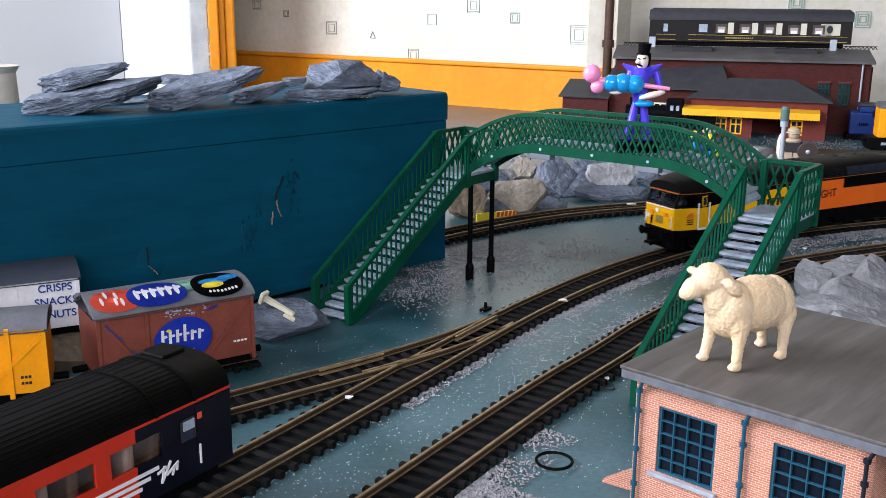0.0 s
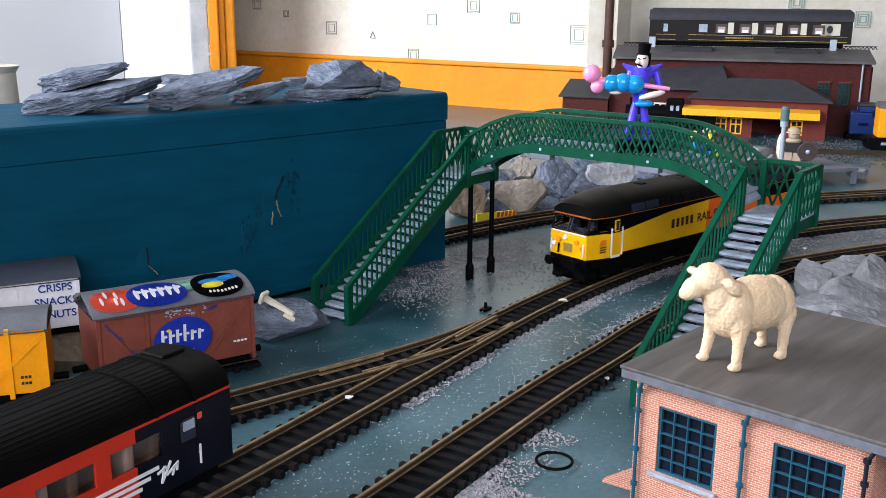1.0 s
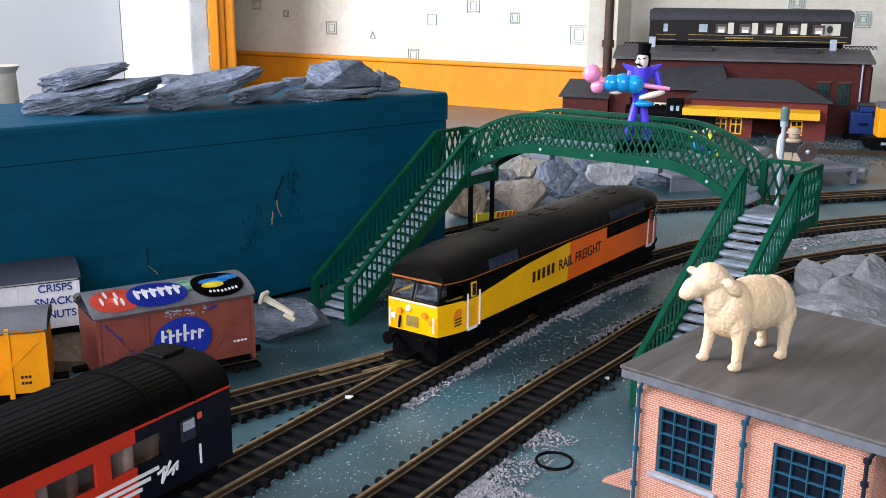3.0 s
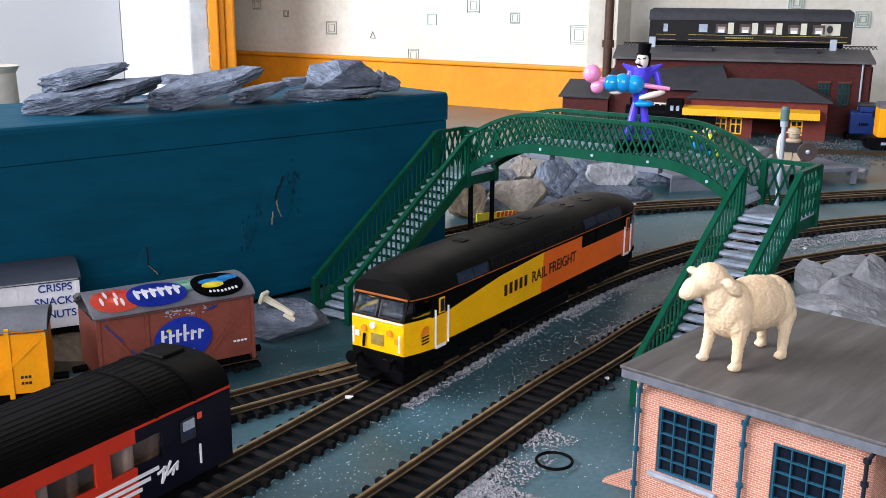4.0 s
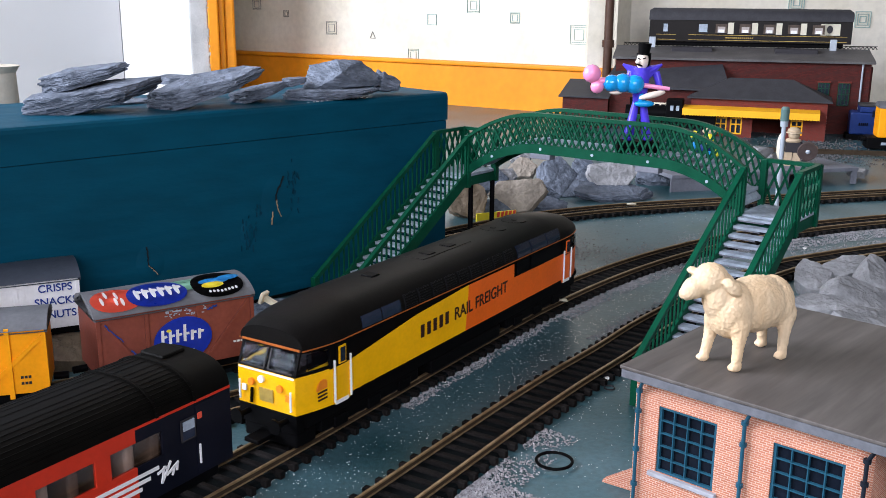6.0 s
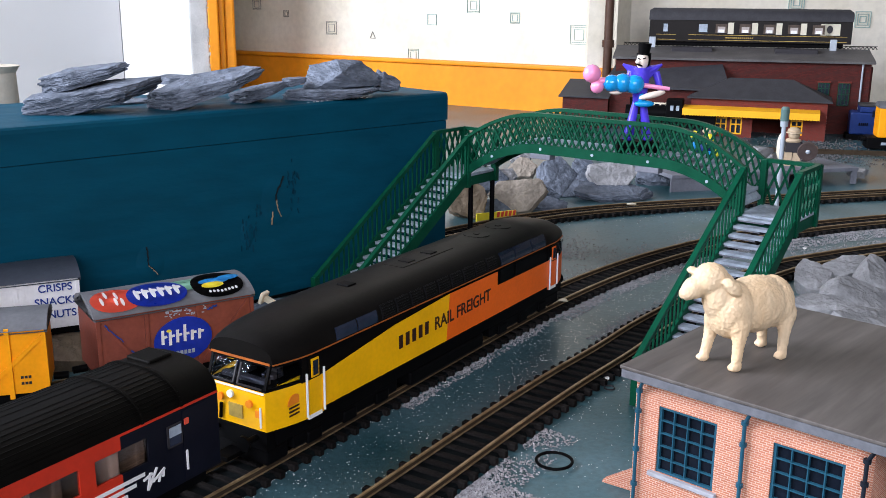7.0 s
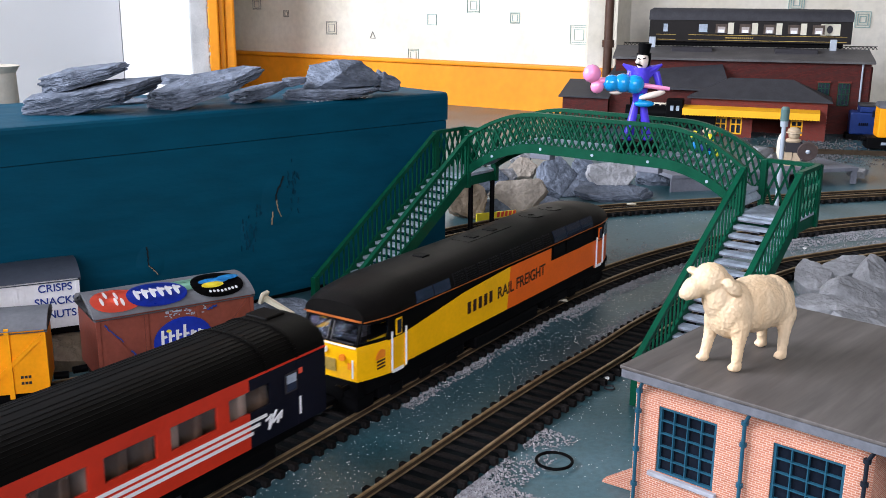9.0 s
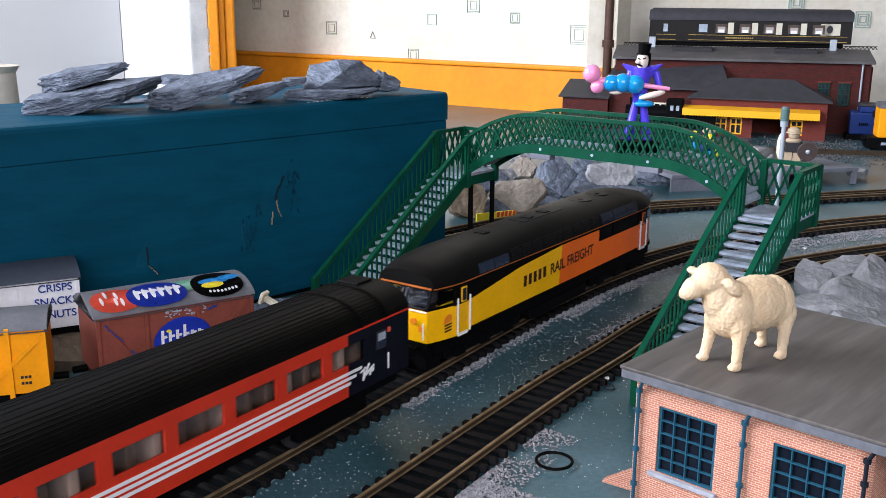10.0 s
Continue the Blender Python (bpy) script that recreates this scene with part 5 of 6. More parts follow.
    for k in range(3):
        box(bm, xe - 0.0030, s * wide(xe) - 0.0004, 0.0272 - k * 0.0014, xe + 0.0030, s * (wide(xe) + 0.0005), 0.0279 - k * 0.0014)
    part("emblem_caption", bm, "texto", loco)
    bm = bmesh.new()
    for xx in (0.0300, 0.0385, 0.060):
        box(bm, xx, s * HWD - 0.0003, 0.0226, xx + 0.0022, s * HWD + 0.0007, 0.0242)
    part("side_fitting", bm, "yellow", loco)
    # panels and grilles on the shoulder of the roof
    for xa, xb in ((0.0335, 0.0455), (0.0465, 0.0585)):
        part("roof_window", roof_patch(s, xa, xb, 0.0006, 0.0052, 0.0003), "bluegl", loco)
    for i in range(9):
        xx = 0.0615 + i * 0.0102
        part("roof_grille", roof_patch(s, xx, xx + 0.0088, 0.0008, 0.0062, 0.0004), "grille", loco)
        bm = bmesh.new()
        for k in range(5):
            roof_patch(s, xx + 0.0006, xx + 0.0082, 0.0012 + k * 0.0010, 0.0017 + k * 0.0010, 0.0008, bm)
        part("grille_louvre", bm, "roofblk", loco)
    for xa, xb in ((0.1555, 0.1690), (0.1700, 0.1860), (0.1870, 0.2010)):
        part("roof_shutter", roof_patch(s, xa, xb, 0.0005, 0.0064, 0.0004), "darkglass", loco)
    for xa, xb in ((0.155, 0.168), (0.170, 0.200)):
        part("radiator_grille", bbox(xa, s * HWD - 0.0003, ZW + 0.0016, xb, s * HWD + 0.0004, ZC - 0.0012), "black", loco)
# roof fans, hatches
for xx, r in ((0.185, 0.0070), (0.164, 0.0070)):
    f = part("roof_fan", cyl(bmesh.new(), (xx, 0, ZTOP - 0.0012), (xx, 0, ZTOP + 0.0001), r, r * 0.93, 28), "roofblk", loco, smooth=True)
    part("fan_hub", cyl(bmesh.new(), (xx, 0, ZTOP + 0.0001), (xx, 0, ZTOP + 0.0004), 0.0016, n=16), "roofblk", f)
for xx in (0.105, 0.122, 0.063):
    part("roof_hatch", bbox(xx - 0.0026, -0.0030, ZTOP - 0.0006, xx + 0.0026, 0.0030, ZTOP + 0.0005, 0.0003), "black", loco)
part("roof_panel", bbox(0.095, -0.0050, ZTOP - 0.0012, 0.135, 0.0050, ZTOP + 0.0001, 0.0003), "roofblk", loco)
# cab fronts
for end, paint, sg in ((0.0, "yellow", 1), (LL, "orange", -1)):
    w0 = wide(0)
    for s in (-1, 1):
        sl = 0.0036 * sg
        z0, z1 = ZW + 0.0010, ZC - 0.0014
        f = lambda z: end + sl * (z - ZW) / (ZC - ZW)
        ya, yb = s * 0.0010, s * (w0 - 0.0016)
        bm = loft(bmesh.new(), [[(f(z) + d, ya, z) for z, d in ((z0, -0.0003 * sg), (z1, -0.0003 * sg), (z1, 0.0006 * sg), (z0, 0.0006 * sg))], [(f(z) + d, yb, z) for z, d in ((z0, -0.0003 * sg), (z1, -0.0003 * sg), (z1, 0.0006 * sg), (z0, 0.0006 * sg))]])
        wn = part("windscreen", bm, "cabglass", loco, "clear windscreen pane")
        wn.visible_shadow = False
        bm = bmesh.new()
        for p, q in (((f(z0) - 0.0005 * sg, ya, z0), (f(z0) - 0.0005 * sg, yb, z0)), ((f(z0) - 0.0005 * sg, ya, z0), (f(z1) - 0.0005 * sg, ya, z1))):
            bar(bm, p, q, 0.0006, 0.0005)
        part("screen_rim", bm, "dgrey", wn)
        x = end - 0.0002 * sg
        part("tail_lamp", bbox(min(x, x - 0.0006 * sg), s * 0.0105 - 0.001, 0.0258, max(x, x - 0.0006 * sg), s * 0.0105 + 0.001, 0.0282), "white" if s > 0 else "logoo", loco)
        part("marker_lamp", cyl(bmesh.new(), (x, s * 0.0068, 0.0300), (x - 0.0010 * sg, s * 0.0068, 0.0300), 0.0014, n=12), "logoo", loco)
        part("grab_rail", cyl(bmesh.new(), (x - 0.0008 * sg, s * 0.0122, 0.0225), (x - 0.0008 * sg, s * 0.0122, 0.0300), 0.0004, n=8), "white", loco)
        b = part("buffer", cyl(bmesh.new(), (end, s * 0.0090, 0.0180), (end - 0.0060 * sg, s * 0.0090, 0.0180), 0.0011, n=12), "black", loco, smooth=True)
        part("buffer_head", cyl(bmesh.new(), (end - 0.0060 * sg, s * 0.0090, 0.0180), (end - 0.0068 * sg, s * 0.0090, 0.0180), 0.0029, n=16), "black", b, smooth=True)
    part("headlight", cyl(bmesh.new(), (end, 0.0022, 0.0318), (end - 0.0009 * sg, 0.0022, 0.0318), 0.0014, n=14), "white", loco)
    part("front_grille", bbox(min(end, end - 0.0005 * sg), -0.0032, 0.0235, max(end, end - 0.0005 * sg), 0.0032, 0.0285), "gold", loco)
    # white strip paints the bright highlight along the waist edge
    part("waist_strip", bbox(min(end, end - 0.0004 * sg), -w0 + 0.0005, ZW - 0.0008, max(end, end - 0.0004 * sg), w0 - 0.0005, ZW - 0.0002), "white", loco)
    part("brake_hose", cyl(bmesh.new(), (end - 0.0006 * sg, 0.0072, 0.0218), (end - 0.0006 * sg, 0.0066, 0.0275), 0.0006, n=8), "black", loco)
    part("buffer_beam", bbox(min(end, end + 0.004 * sg), -w0, 0.0135, max(end, end + 0.004 * sg), w0, ZB), "black", loco)
    # black under-skirt, made solid so the shadowed gap above the rails stays dark
    part("cowl", bbox(min(end + 0.001 * sg, end + 0.012 * sg), -w0 + 0.001, 0.0072, max(end + 0.001 * sg, end + 0.012 * sg), w0 - 0.001, 0.0134, 0.0008), "black", loco)
    for s in (-1, 1):
        part("guard_iron", bbox(min(end + 0.0005 * sg, end + 0.0025 * sg), s * 0.0085 - 0.0008, 0.0062, max(end + 0.0005 * sg, end + 0.0025 * sg), s * 0.0085 + 0.0008, 0.0074), "black", loco)
    part("coupling", bbox(min(end, end - 0.009 * sg), -0.0035, 0.0105, max(end, end - 0.009 * sg), 0.0035, 0.0122, 0.0003), "black", loco)
part("underframe", bbox(0.004, -0.0150, 0.0150, LL - 0.004, 0.0150, ZB + 0.0004), "black", loco)
part("fuel_tank", bbox(0.085, -0.0160, 0.0088, 0.145, 0.0160, 0.0150, 0.001), "black", loco)
for xb in (0.045, 0.186):
    bg = part("bogie", bbox(xb - 0.032, -0.0145, 0.0095, xb + 0.032, 0.0145, 0.0150, 0.0008), "black", loco)
    for s in (-1, 1):
        bm = bmesh.new()
        for k in (-1, 0, 1):
            box(bm, xb + k * 0.021 - 0.004, s * 0.0146 - 0.0008, 0.0088, xb + k * 0.021 + 0.004, s * 0.0146 + 0.0012, 0.0135, 0.0006)
        part("axle_box", bm, "black", bg)
        for k in (-1, 0, 1):
            part("wheel", cyl(bmesh.new(), (xb + k * 0.021, s * 0.0068, RAIL_TOP + 0.0072), (xb + k * 0.021, s * 0.0092, RAIL_TOP + 0.0072), 0.0071, n=24), "dgrey", bg, smooth=True)

# ---------- the passenger coach ----------
CL, CH = 0.2620, 0.0178
coach = thing("passenger_coach", Matrix(), "red and navy model passenger coach with white stripes", "model coach")
CZ0, CZ1, CW0, CW1 = 0.0205, 0.0458, 0.0330, 0.0408
NAVY = 0.0385
cw = [(0.0286 + i * 0.0242, 0.0286 + i * 0.0242 + 0.0190) for i in range(9)]
for s in (-1, 1):
    y0, y1 = s * CH, s * (CH - 0.0012)
    lo, hi = min(y0, y1), max(y0, y1)

    def strip(x0, x1, z0, z1, nm="side_panel"):
        for a, b, p in ((0.0, NAVY, "navy"), (NAVY, CL - NAVY, "red"), (CL - NAVY, CL, "navy")):
            xa, xb = max(a, x0), min(b, x1)
            if xb - xa > 1e-5:
                part(nm, bbox(xa, lo, z0, xb, hi, z1), p, coach)

    strip(0, CL, CZ0, CW0), strip(0, CL, CW1, CZ1)
    xp = 0.0
    for a, b in cw:
        strip(xp, a, CW0, CW1, "window_pillar")
        w = part("window", bbox(a, s * (CH - 0.0006) - 0.0001, CW0, b, s * (CH - 0.0006) + 0.0001, CW1), "glass", coach)
        w.visible_shadow = False
        xp = b
    strip(xp, CL, CW0, CW1, "window_pillar")
    for z in (0.0252, 0.0273, 0.0294):
        part("white_stripe", bbox(NAVY - 0.001 - (z - 0.0252) * 1.6, s * (CH + 0.00015) - 0.00015, z, CL - NAVY, s * (CH + 0.00015) + 0.00015, z + 0.0011), "white", coach)
    part("red_cant_line", bbox(0, s * (CH + 0.0001) - 0.00015, CZ1 - 0.0009, NAVY, s * (CH + 0.0001) + 0.00015, CZ1 - 0.0001), "red", coach)
    # end doors with window, handle and lamp
    for xd in (0.0100, CL - 0.0100):
        d = part("door", bbox(xd - 0.0052, s * CH - 0.0003, CZ0 + 0.0004, xd + 0.0052, s * CH + 0.0003, CZ1 - 0.0016), "navy", coach)
        part("door_handle", bbox(xd + 0.0040, s * (CH + 0.0004) - 0.0003, 0.0245, xd + 0.0046, s * (CH + 0.0004) + 0.0003, 0.0310), "white", d)
        part("door_window", bbox(xd + 0.0062, s * (CH + 0.0003) - 0.0003, 0.0345, xd + 0.0112, s * (CH + 0.0003) + 0.0003, 0.0408), "bluegl", d)
        bm = bmesh.new()
        for a_, b_, c_, d_ in ((0.0058, 0.0341, 0.0063, 0.0412), (0.0111, 0.0341, 0.0116, 0.0412), (0.0058, 0.0341, 0.0116, 0.0346), (0.0058, 0.0407, 0.0116, 0.0412)):
            box(bm, xd + a_, s * (CH + 0.0004) - 0.0003, b_, xd + c_, s * (CH + 0.0004) + 0.0003, d_)
        part("window_rim", bm, "dgrey", d)
        # pale plate on the upper pane, the reflection there painted as grey
        part("droplight", bbox(xd + 0.0064, s * (CH + 0.00055) - 0.0003, 0.0376, xd + 0.0110, s * (CH + 0.00055) + 0.0003, 0.0406), "step", d)
        part("door_lamp", bbox(xd + 0.0030, s * (CH + 0.0004) - 0.0003, 0.0395, xd + 0.0047, s * (CH + 0.0004) + 0.0003, 0.0414), "stred", d)
    # swash emblem as plain strokes
    bm = bmesh.new()
    for (xa, za), (xb, zb) in (((0.0300, 0.0243), (0.0288, 0.0295)), ((0.0300, 0.0243), (0.0262, 0.0302)), ((0.0280, 0.0262), (0.0232, 0.0288)), ((0.0258, 0.0252), (0.0248, 0.0280)), ((0.0315, 0.0280), (0.0280, 0.0290)), ((0.0236, 0.0288), (0.0240, 0.0262))):
        bar(bm, (xa, s * (CH + 0.0002), za), (xb, s * (CH + 0.0002), zb), 0.0007, 0.0004, (0, 1, 0))
    part("swash_emblem", bm, "white", coach)
rings = []
for x in (0.0, 0.0006, CL - 0.0006, CL):
    k = 0.985 if x in (0.0, CL) else 1.0
    rings.append([(x, (CH + 0.0002) * k * math.copysign(abs(math.cos(a)) ** 0.75, math.cos(a)), CZ1 + 0.0092 * k * math.sin(a)) for a in (math.pi * i / 24 for i in range(25))])
part("roof", loft(bmesh.new(), rings), "coachroof", coach, "ribbed black roof", smooth=True)
bm = bmesh.new()
for k in range(2, 23):
    a = math.pi * k / 24 + 0.03
    y, z = (CH + 0.0003) * math.copysign(abs(math.cos(a)) ** 0.75, math.cos(a)), CZ1 + 0.0093 * math.sin(a)
    bar(bm, (0.016, y, z), (CL - 0.016, y, z), 0.0004, 0.00006)
part("roof_rib", bm, "coachroof", coach)
for x in (0.0155, 0.0305, CL - 0.0155):
    bm = bmesh.new()
    q = [((CH + 0.0004) * math.copysign(abs(math.cos(a)) ** 0.75, math.cos(a)), CZ1 + 0.0095 * math.sin(a)) for a in (math.pi * i / 20 for i in range(21))]
    for (ya, za), (yb, zb) in zip(q, q[1:]):
        bar(bm, (x, ya, za), (x, yb, zb), 0.0009, 0.0006)
    part("roof_band", bm, "coachroof", coach)
part("roof_vent", bbox(0.0030, -0.0085, CZ1 + 0.0080, 0.0125, 0.0020, CZ1 + 0.0101, 0.0006), "coachroof", coach)
for x0, x1 in ((0.0, 0.0012), (CL - 0.0012, CL)):
    part("end_panel", bbox(x0, -CH + 0.0013, CZ0, x1, CH - 0.0013, CZ1), "navy", coach)
part("gangway", bbox(-0.0040, -0.0065, 0.0200, 0.0, 0.0065, 0.0455, 0.0008), "black", coach)
part("coach_floor", bbox(0.0013, -CH + 0.0013, CZ0, CL - 0.0013, CH - 0.0013, CZ0 + 0.0015), "mirk", coach)
rnd = random.Random(2)
for i in range(22):
    x = 0.029 + i * 0.0097
    for y in (-0.0095, 0.0095):
        part("seat", bbox(x - 0.0018, y - 0.0055, CZ0 + 0.0016, x + 0.0018, y + 0.0055, 0.0395, 0.0010), "seat" if i % 3 == 1 else "mirk", coach)
part("underframe", bbox(0.003, -0.0140, 0.0150, CL - 0.003, 0.0140, CZ0 - 0.0001), "black", coach)
for xb in (0.042, CL - 0.042):
    bg = part("bogie", bbox(xb - 0.020, -0.0135, 0.0092, xb + 0.020, 0.0135, 0.0150, 0.0008), "black", coach)
    for s in (-1, 1):
        for k in (-1, 1):
            part("wheel", cyl(bmesh.new(), (xb + k * 0.0165, s * 0.0068, RAIL_TOP + 0.0064), (xb + k * 0.0165, s * 0.0092, RAIL_TOP + 0.0064), 0.0063, n=24), "dgrey", bg, smooth=True)
for s in (-1, 1):
    part("buffer", cyl(bmesh.new(), (0, s * 0.0090, 0.0180), (-0.0050, s * 0.0090, 0.0180), 0.0024, n=14), "black", coach, smooth=True)
part("coupling", bbox(-0.0100, -0.003, 0.0108, 0.0, 0.003, 0.0122, 0.0003), "black", coach)

# ---------- goods vans ----------
def van(name, m, label, body, roof, length, width, z0, z1, ztop, braces=True):
    v = thing(name, m, label, "model goods van", "goods vans")
    part("body", bbox(0, 0, z0, length, width, z1, 0.0003), body, v)
    rings = []
    for x in (-0.0012, length + 0.0012):
        rings.append([(x, width / 2 + (width / 2 + 0.0014) * math.cos(a), z1 - 0.0006 + (ztop - z1) * math.sin(a) ** 1.4) for a in (math.pi * i / 16 for i in range(17))] + [(x, -0.0014, z1 - 0.0016), (x, width + 0.0014, z1 - 0.0016)][::-1])
    part("roof", loft(bmesh.new(), rings), roof, v, smooth=True)
    for x in [length * k for k in (0.005, 0.30, 0.63, 0.995)]:
        part("upright", bbox(x - 0.0008, -0.0008, z0 - 0.002 if x in (length * 0.005, length * 0.995) else z0, x + 0.0008, 0.0, z1 - 0.0018), body, v)
    if braces:
        for a, b in (((length * 0.03, z1 - 0.003), (length * 0.28, z0 + 0.001)), ((length * 0.97, z1 - 0.003), (length * 0.66, z0 + 0.001))):
            part("diagonal_brace", bar(bmesh.new(), (a[0], -0.0004, a[1]), (b[0], -0.0004, b[1]), 0.0014, 0.0008, (0, 1, 0)), body, v)
    part("solebar", bbox(0.001, 0.002, z0 - 0.0035, length - 0.001, width - 0.002, z0 - 0.0001), "black", v)
    for x in (length * 0.22, length * 0.78):
        for y in (width / 2 - 0.0080, width / 2 + 0.0080):
            part("wheel", cyl(bmesh.new(), (x, y - 0.0012, RAIL_TOP + 0.0062), (x, y + 0.0012, RAIL_TOP + 0.0062), 0.0061, n=20), "black", v, smooth=True)
    for x, d in ((0, -1), (length, 1)):
        for y in (width * 0.25, width * 0.75):
            part("buffer", cyl(bmesh.new(), (x, y, z0 - 0.001), (x + d * 0.006, y, z0 - 0.001), 0.0016, n=12), "black", v, smooth=True)
    return v


fv = van("goods_van", Matrix.Translation((-0.1415, 0.3798, 0)) @ Matrix.Rotation(radians(33.2), 4, "Z"), "brown goods van with grey roof and blue oval stickers", "brown", "vanroof", 0.0675, 0.032, 0.0095, 0.0382, 0.0442)


def sticker(parent, pts, y, paint, name="sticker", label=""):
    return part(name, plate(bmesh.new(), pts, y, y + 0.0004), paint, parent, label)


s1 = sticker(fv, ellipse(0.0352, 0.0226, 0.0128, 0.0100, turn=0.06), -0.0013, "blue", label="dark blue oval sticker with white bars")
bm = bmesh.new()
for i in range(6):
    xx = 0.0262 + i * 0.0032
    hh = (0.0062, 0.0056, 0.0056, 0.0074, 0.0044, 0.0044)[i]
    bar(bm, (xx, -0.0014, 0.0240 - (0.0030 if i == 1 else 0.0022)), (xx + 0.0002, -0.0014, 0.0240 - 0.0022 + hh), 0.0012, 0.0006, (0, 1, 0))
    bar(bm, (xx, -0.0014, 0.0248 + 0.0004 * i * 0.2), (xx + 0.0020, -0.0014, 0.0251), 0.0010, 0.0006, (0, 1, 0))
part("white_print", bm, "white", s1)
bm = bmesh.new()
for i in range(5):
    box(bm, 0.0318 + i * 0.0017, -0.0016, 0.0160, 0.0330 + i * 0.0017, -0.0013, 0.0177)
part("small_print", bm, "step", s1)
part("yellow_dot", plate(bmesh.new(), ellipse(0.0290, 0.0275, 0.0010, 0.0006), -0.0018, -0.0012), "styel", s1)


def roof_sticker(parent, cx, cw_, rx, rw, paint, lift=0.0004, turn=0.0, label="", name="roof_sticker", wid=0.032, z1=0.0382, ztop=0.0442):
    """A sticker that follows the curve of a van roof; cw_ and rw are angles across it."""
    bm = bmesh.new()
    cen = None
    ringsv = []
    for k in range(0, 5):
        ring_ = []
        for i in range(28):
            g = 2 * math.pi * i / 28
            dx, da = math.cos(g) * k / 4, math.sin(g) * k / 4
            x = cx + rx * dx * math.cos(turn) - rx * da * math.sin(turn)
            a = cw_ + rw * da * math.cos(turn) + rw * dx * math.sin(turn)
            ring_.append(bm.verts.new((x, wid / 2 - (wid / 2 + 0.0014 + lift) * math.cos(a), z1 - 0.0006 + (ztop - z1) * max(0.0, math.sin(a)) ** 1.4 + lift)))
        ringsv.append(ring_)
    for a, b in zip(ringsv[1:], ringsv[2:]):
        for i in range(28):
            bm.faces.new((a[i], a[(i + 1) % 28], b[(i + 1) % 28], b[i]))
    bm.faces.new(ringsv[1])
    for v in ringsv[0]:
        bm.verts.remove(v)
    bmesh.ops.solidify(bm, geom=bm.faces[:], thickness=0.0002)
    return part(name, bm, paint, parent, label)


roof_sticker(fv, 0.0100, 0.95, 0.0105, 0.62, "stred", label="red oval sticker")
for k, (xx, aa) in enumerate(((0.0040, 0.95), (0.0065, 1.25), (0.0095, 0.85), (0.0120, 0.80), (0.0105, 1.15))):
    roof_sticker(fv, xx, aa, 0.0007, 0.20, "white", lift=0.0007, turn=0.5 * (k % 2), name="white_bar")
roof_sticker(fv, 0.0410, 1.20, 0.0120, 0.30, "stgrn", lift=0.0005, label="pale green sticker edge")
b = roof_sticker(fv, 0.0270, 0.92, 0.0128, 0.66, "blue", lift=0.0008, label="dark blue oval sticker with white bars")
for i in range(6):
    roof_sticker(b, 0.0185 + i * 0.0034, 0.98, 0.0010, 0.26, "white", lift=0.0012, turn=0.2, name="white_bar")
    roof_sticker(b, 0.0195 + i * 0.0034, 1.08, 0.0014, 0.08, "white", lift=0.0012, name="white_bar")
b = roof_sticker(fv, 0.0540, 0.98, 0.0115, 0.74, "black", lift=0.0006, label="black oval sticker with swoosh")
roof_sticker(b, 0.0530, 1.12, 0.0070, 0.16, "bluel", lift=0.0010, turn=0.25, name="blue_swoosh")
roof_sticker(b, 0.0515, 0.92, 0.0050, 0.15, "styel", lift=0.0011, turn=-0.3, name="yellow_swoosh")
roof_sticker(b, 0.0600, 1.20, 0.0050, 0.14, "bluel", lift=0.0012, turn=0.3, name="blue_swoosh")
for i in range(8):
    roof_sticker(b, 0.0490 + i * 0.0017, 0.55 + 0.02 * abs(i - 3), 0.0006, 0.07, "white", lift=0.0011, name="white_bar")
bm = bmesh.new()
for i in range(6):
    box(bm, 0.0040 + i * 0.0017, -0.0004, 0.0158, 0.0052 + i * 0.0017, 0.0002, 0.0170)
for i in range(4):
    box(bm, 0.0580 + i * 0.0017, -0.0004, 0.0165, 0.0592 + i * 0.0017, 0.0002, 0.0173)
part("number_print", bm, "white", fv)
bm = bmesh.new()
rnd = random.Random(12)
for i in range(45):
    x, z = rnd.uniform(0.028, 0.046), rnd.uniform(0.0325, 0.0360)
    box(bm, x, -0.0003, z, x + rnd.uniform(0.0004, 0.0012), 0.0002, z + 0.0004)
part("glue_residue", bm, "step", fv)

for pts, sd in (([(0.0030, 0.0345), (0.0100, 0.0260)], 31), ([(0.0130, 0.0215), (0.0185, 0.0150), (0.0250, 0.0120)], 32), ([(0.0465, 0.0340), (0.0510, 0.0352)], 33)):
    part("blue_smear", wavy(bmesh.new(), pts, 0.0006, -0.0009, 0.0005, sd), "textb", fv)["kind"] = "stuff"
yv = van("goods_van", Matrix.Translation((-0.1565, 0.3640, 0)) @ Matrix.Rotation(radians(17), 4, "Z") @ Matrix.Translation((-0.070, 0, 0)), "bright yellow goods van with grey roof", "vyel", "vanroof", 0.0700, 0.026, 0.0125, 0.0395, 0.0442, braces=False)
for a, b in (((0.069, 0.036), (0.046, 0.0145)),):
    part("diagonal_brace", bar(bmesh.new(), (a[0], -0.0004, a[1]), (b[0], -0.0004, b[1]), 0.0016, 0.0008, (0, 1, 0)), "vyel", yv)
part("corner_post", bbox(0.0555, -0.0012, 0.0110, 0.0573, 0.0, 0.0400), "vyel", yv)
bm = bmesh.new()
for i in range(3):
    box(bm, 0.0600 + i * 0.0014, -0.0004, 0.0190, 0.0610 + i * 0.0014, 0.0002, 0.0200)
    box(bm, 0.0600 + i * 0.0014, -0.0004, 0.0165, 0.0610 + i * 0.0014, 0.0002, 0.0175)
part("number_print", bm, "dgrey", yv)
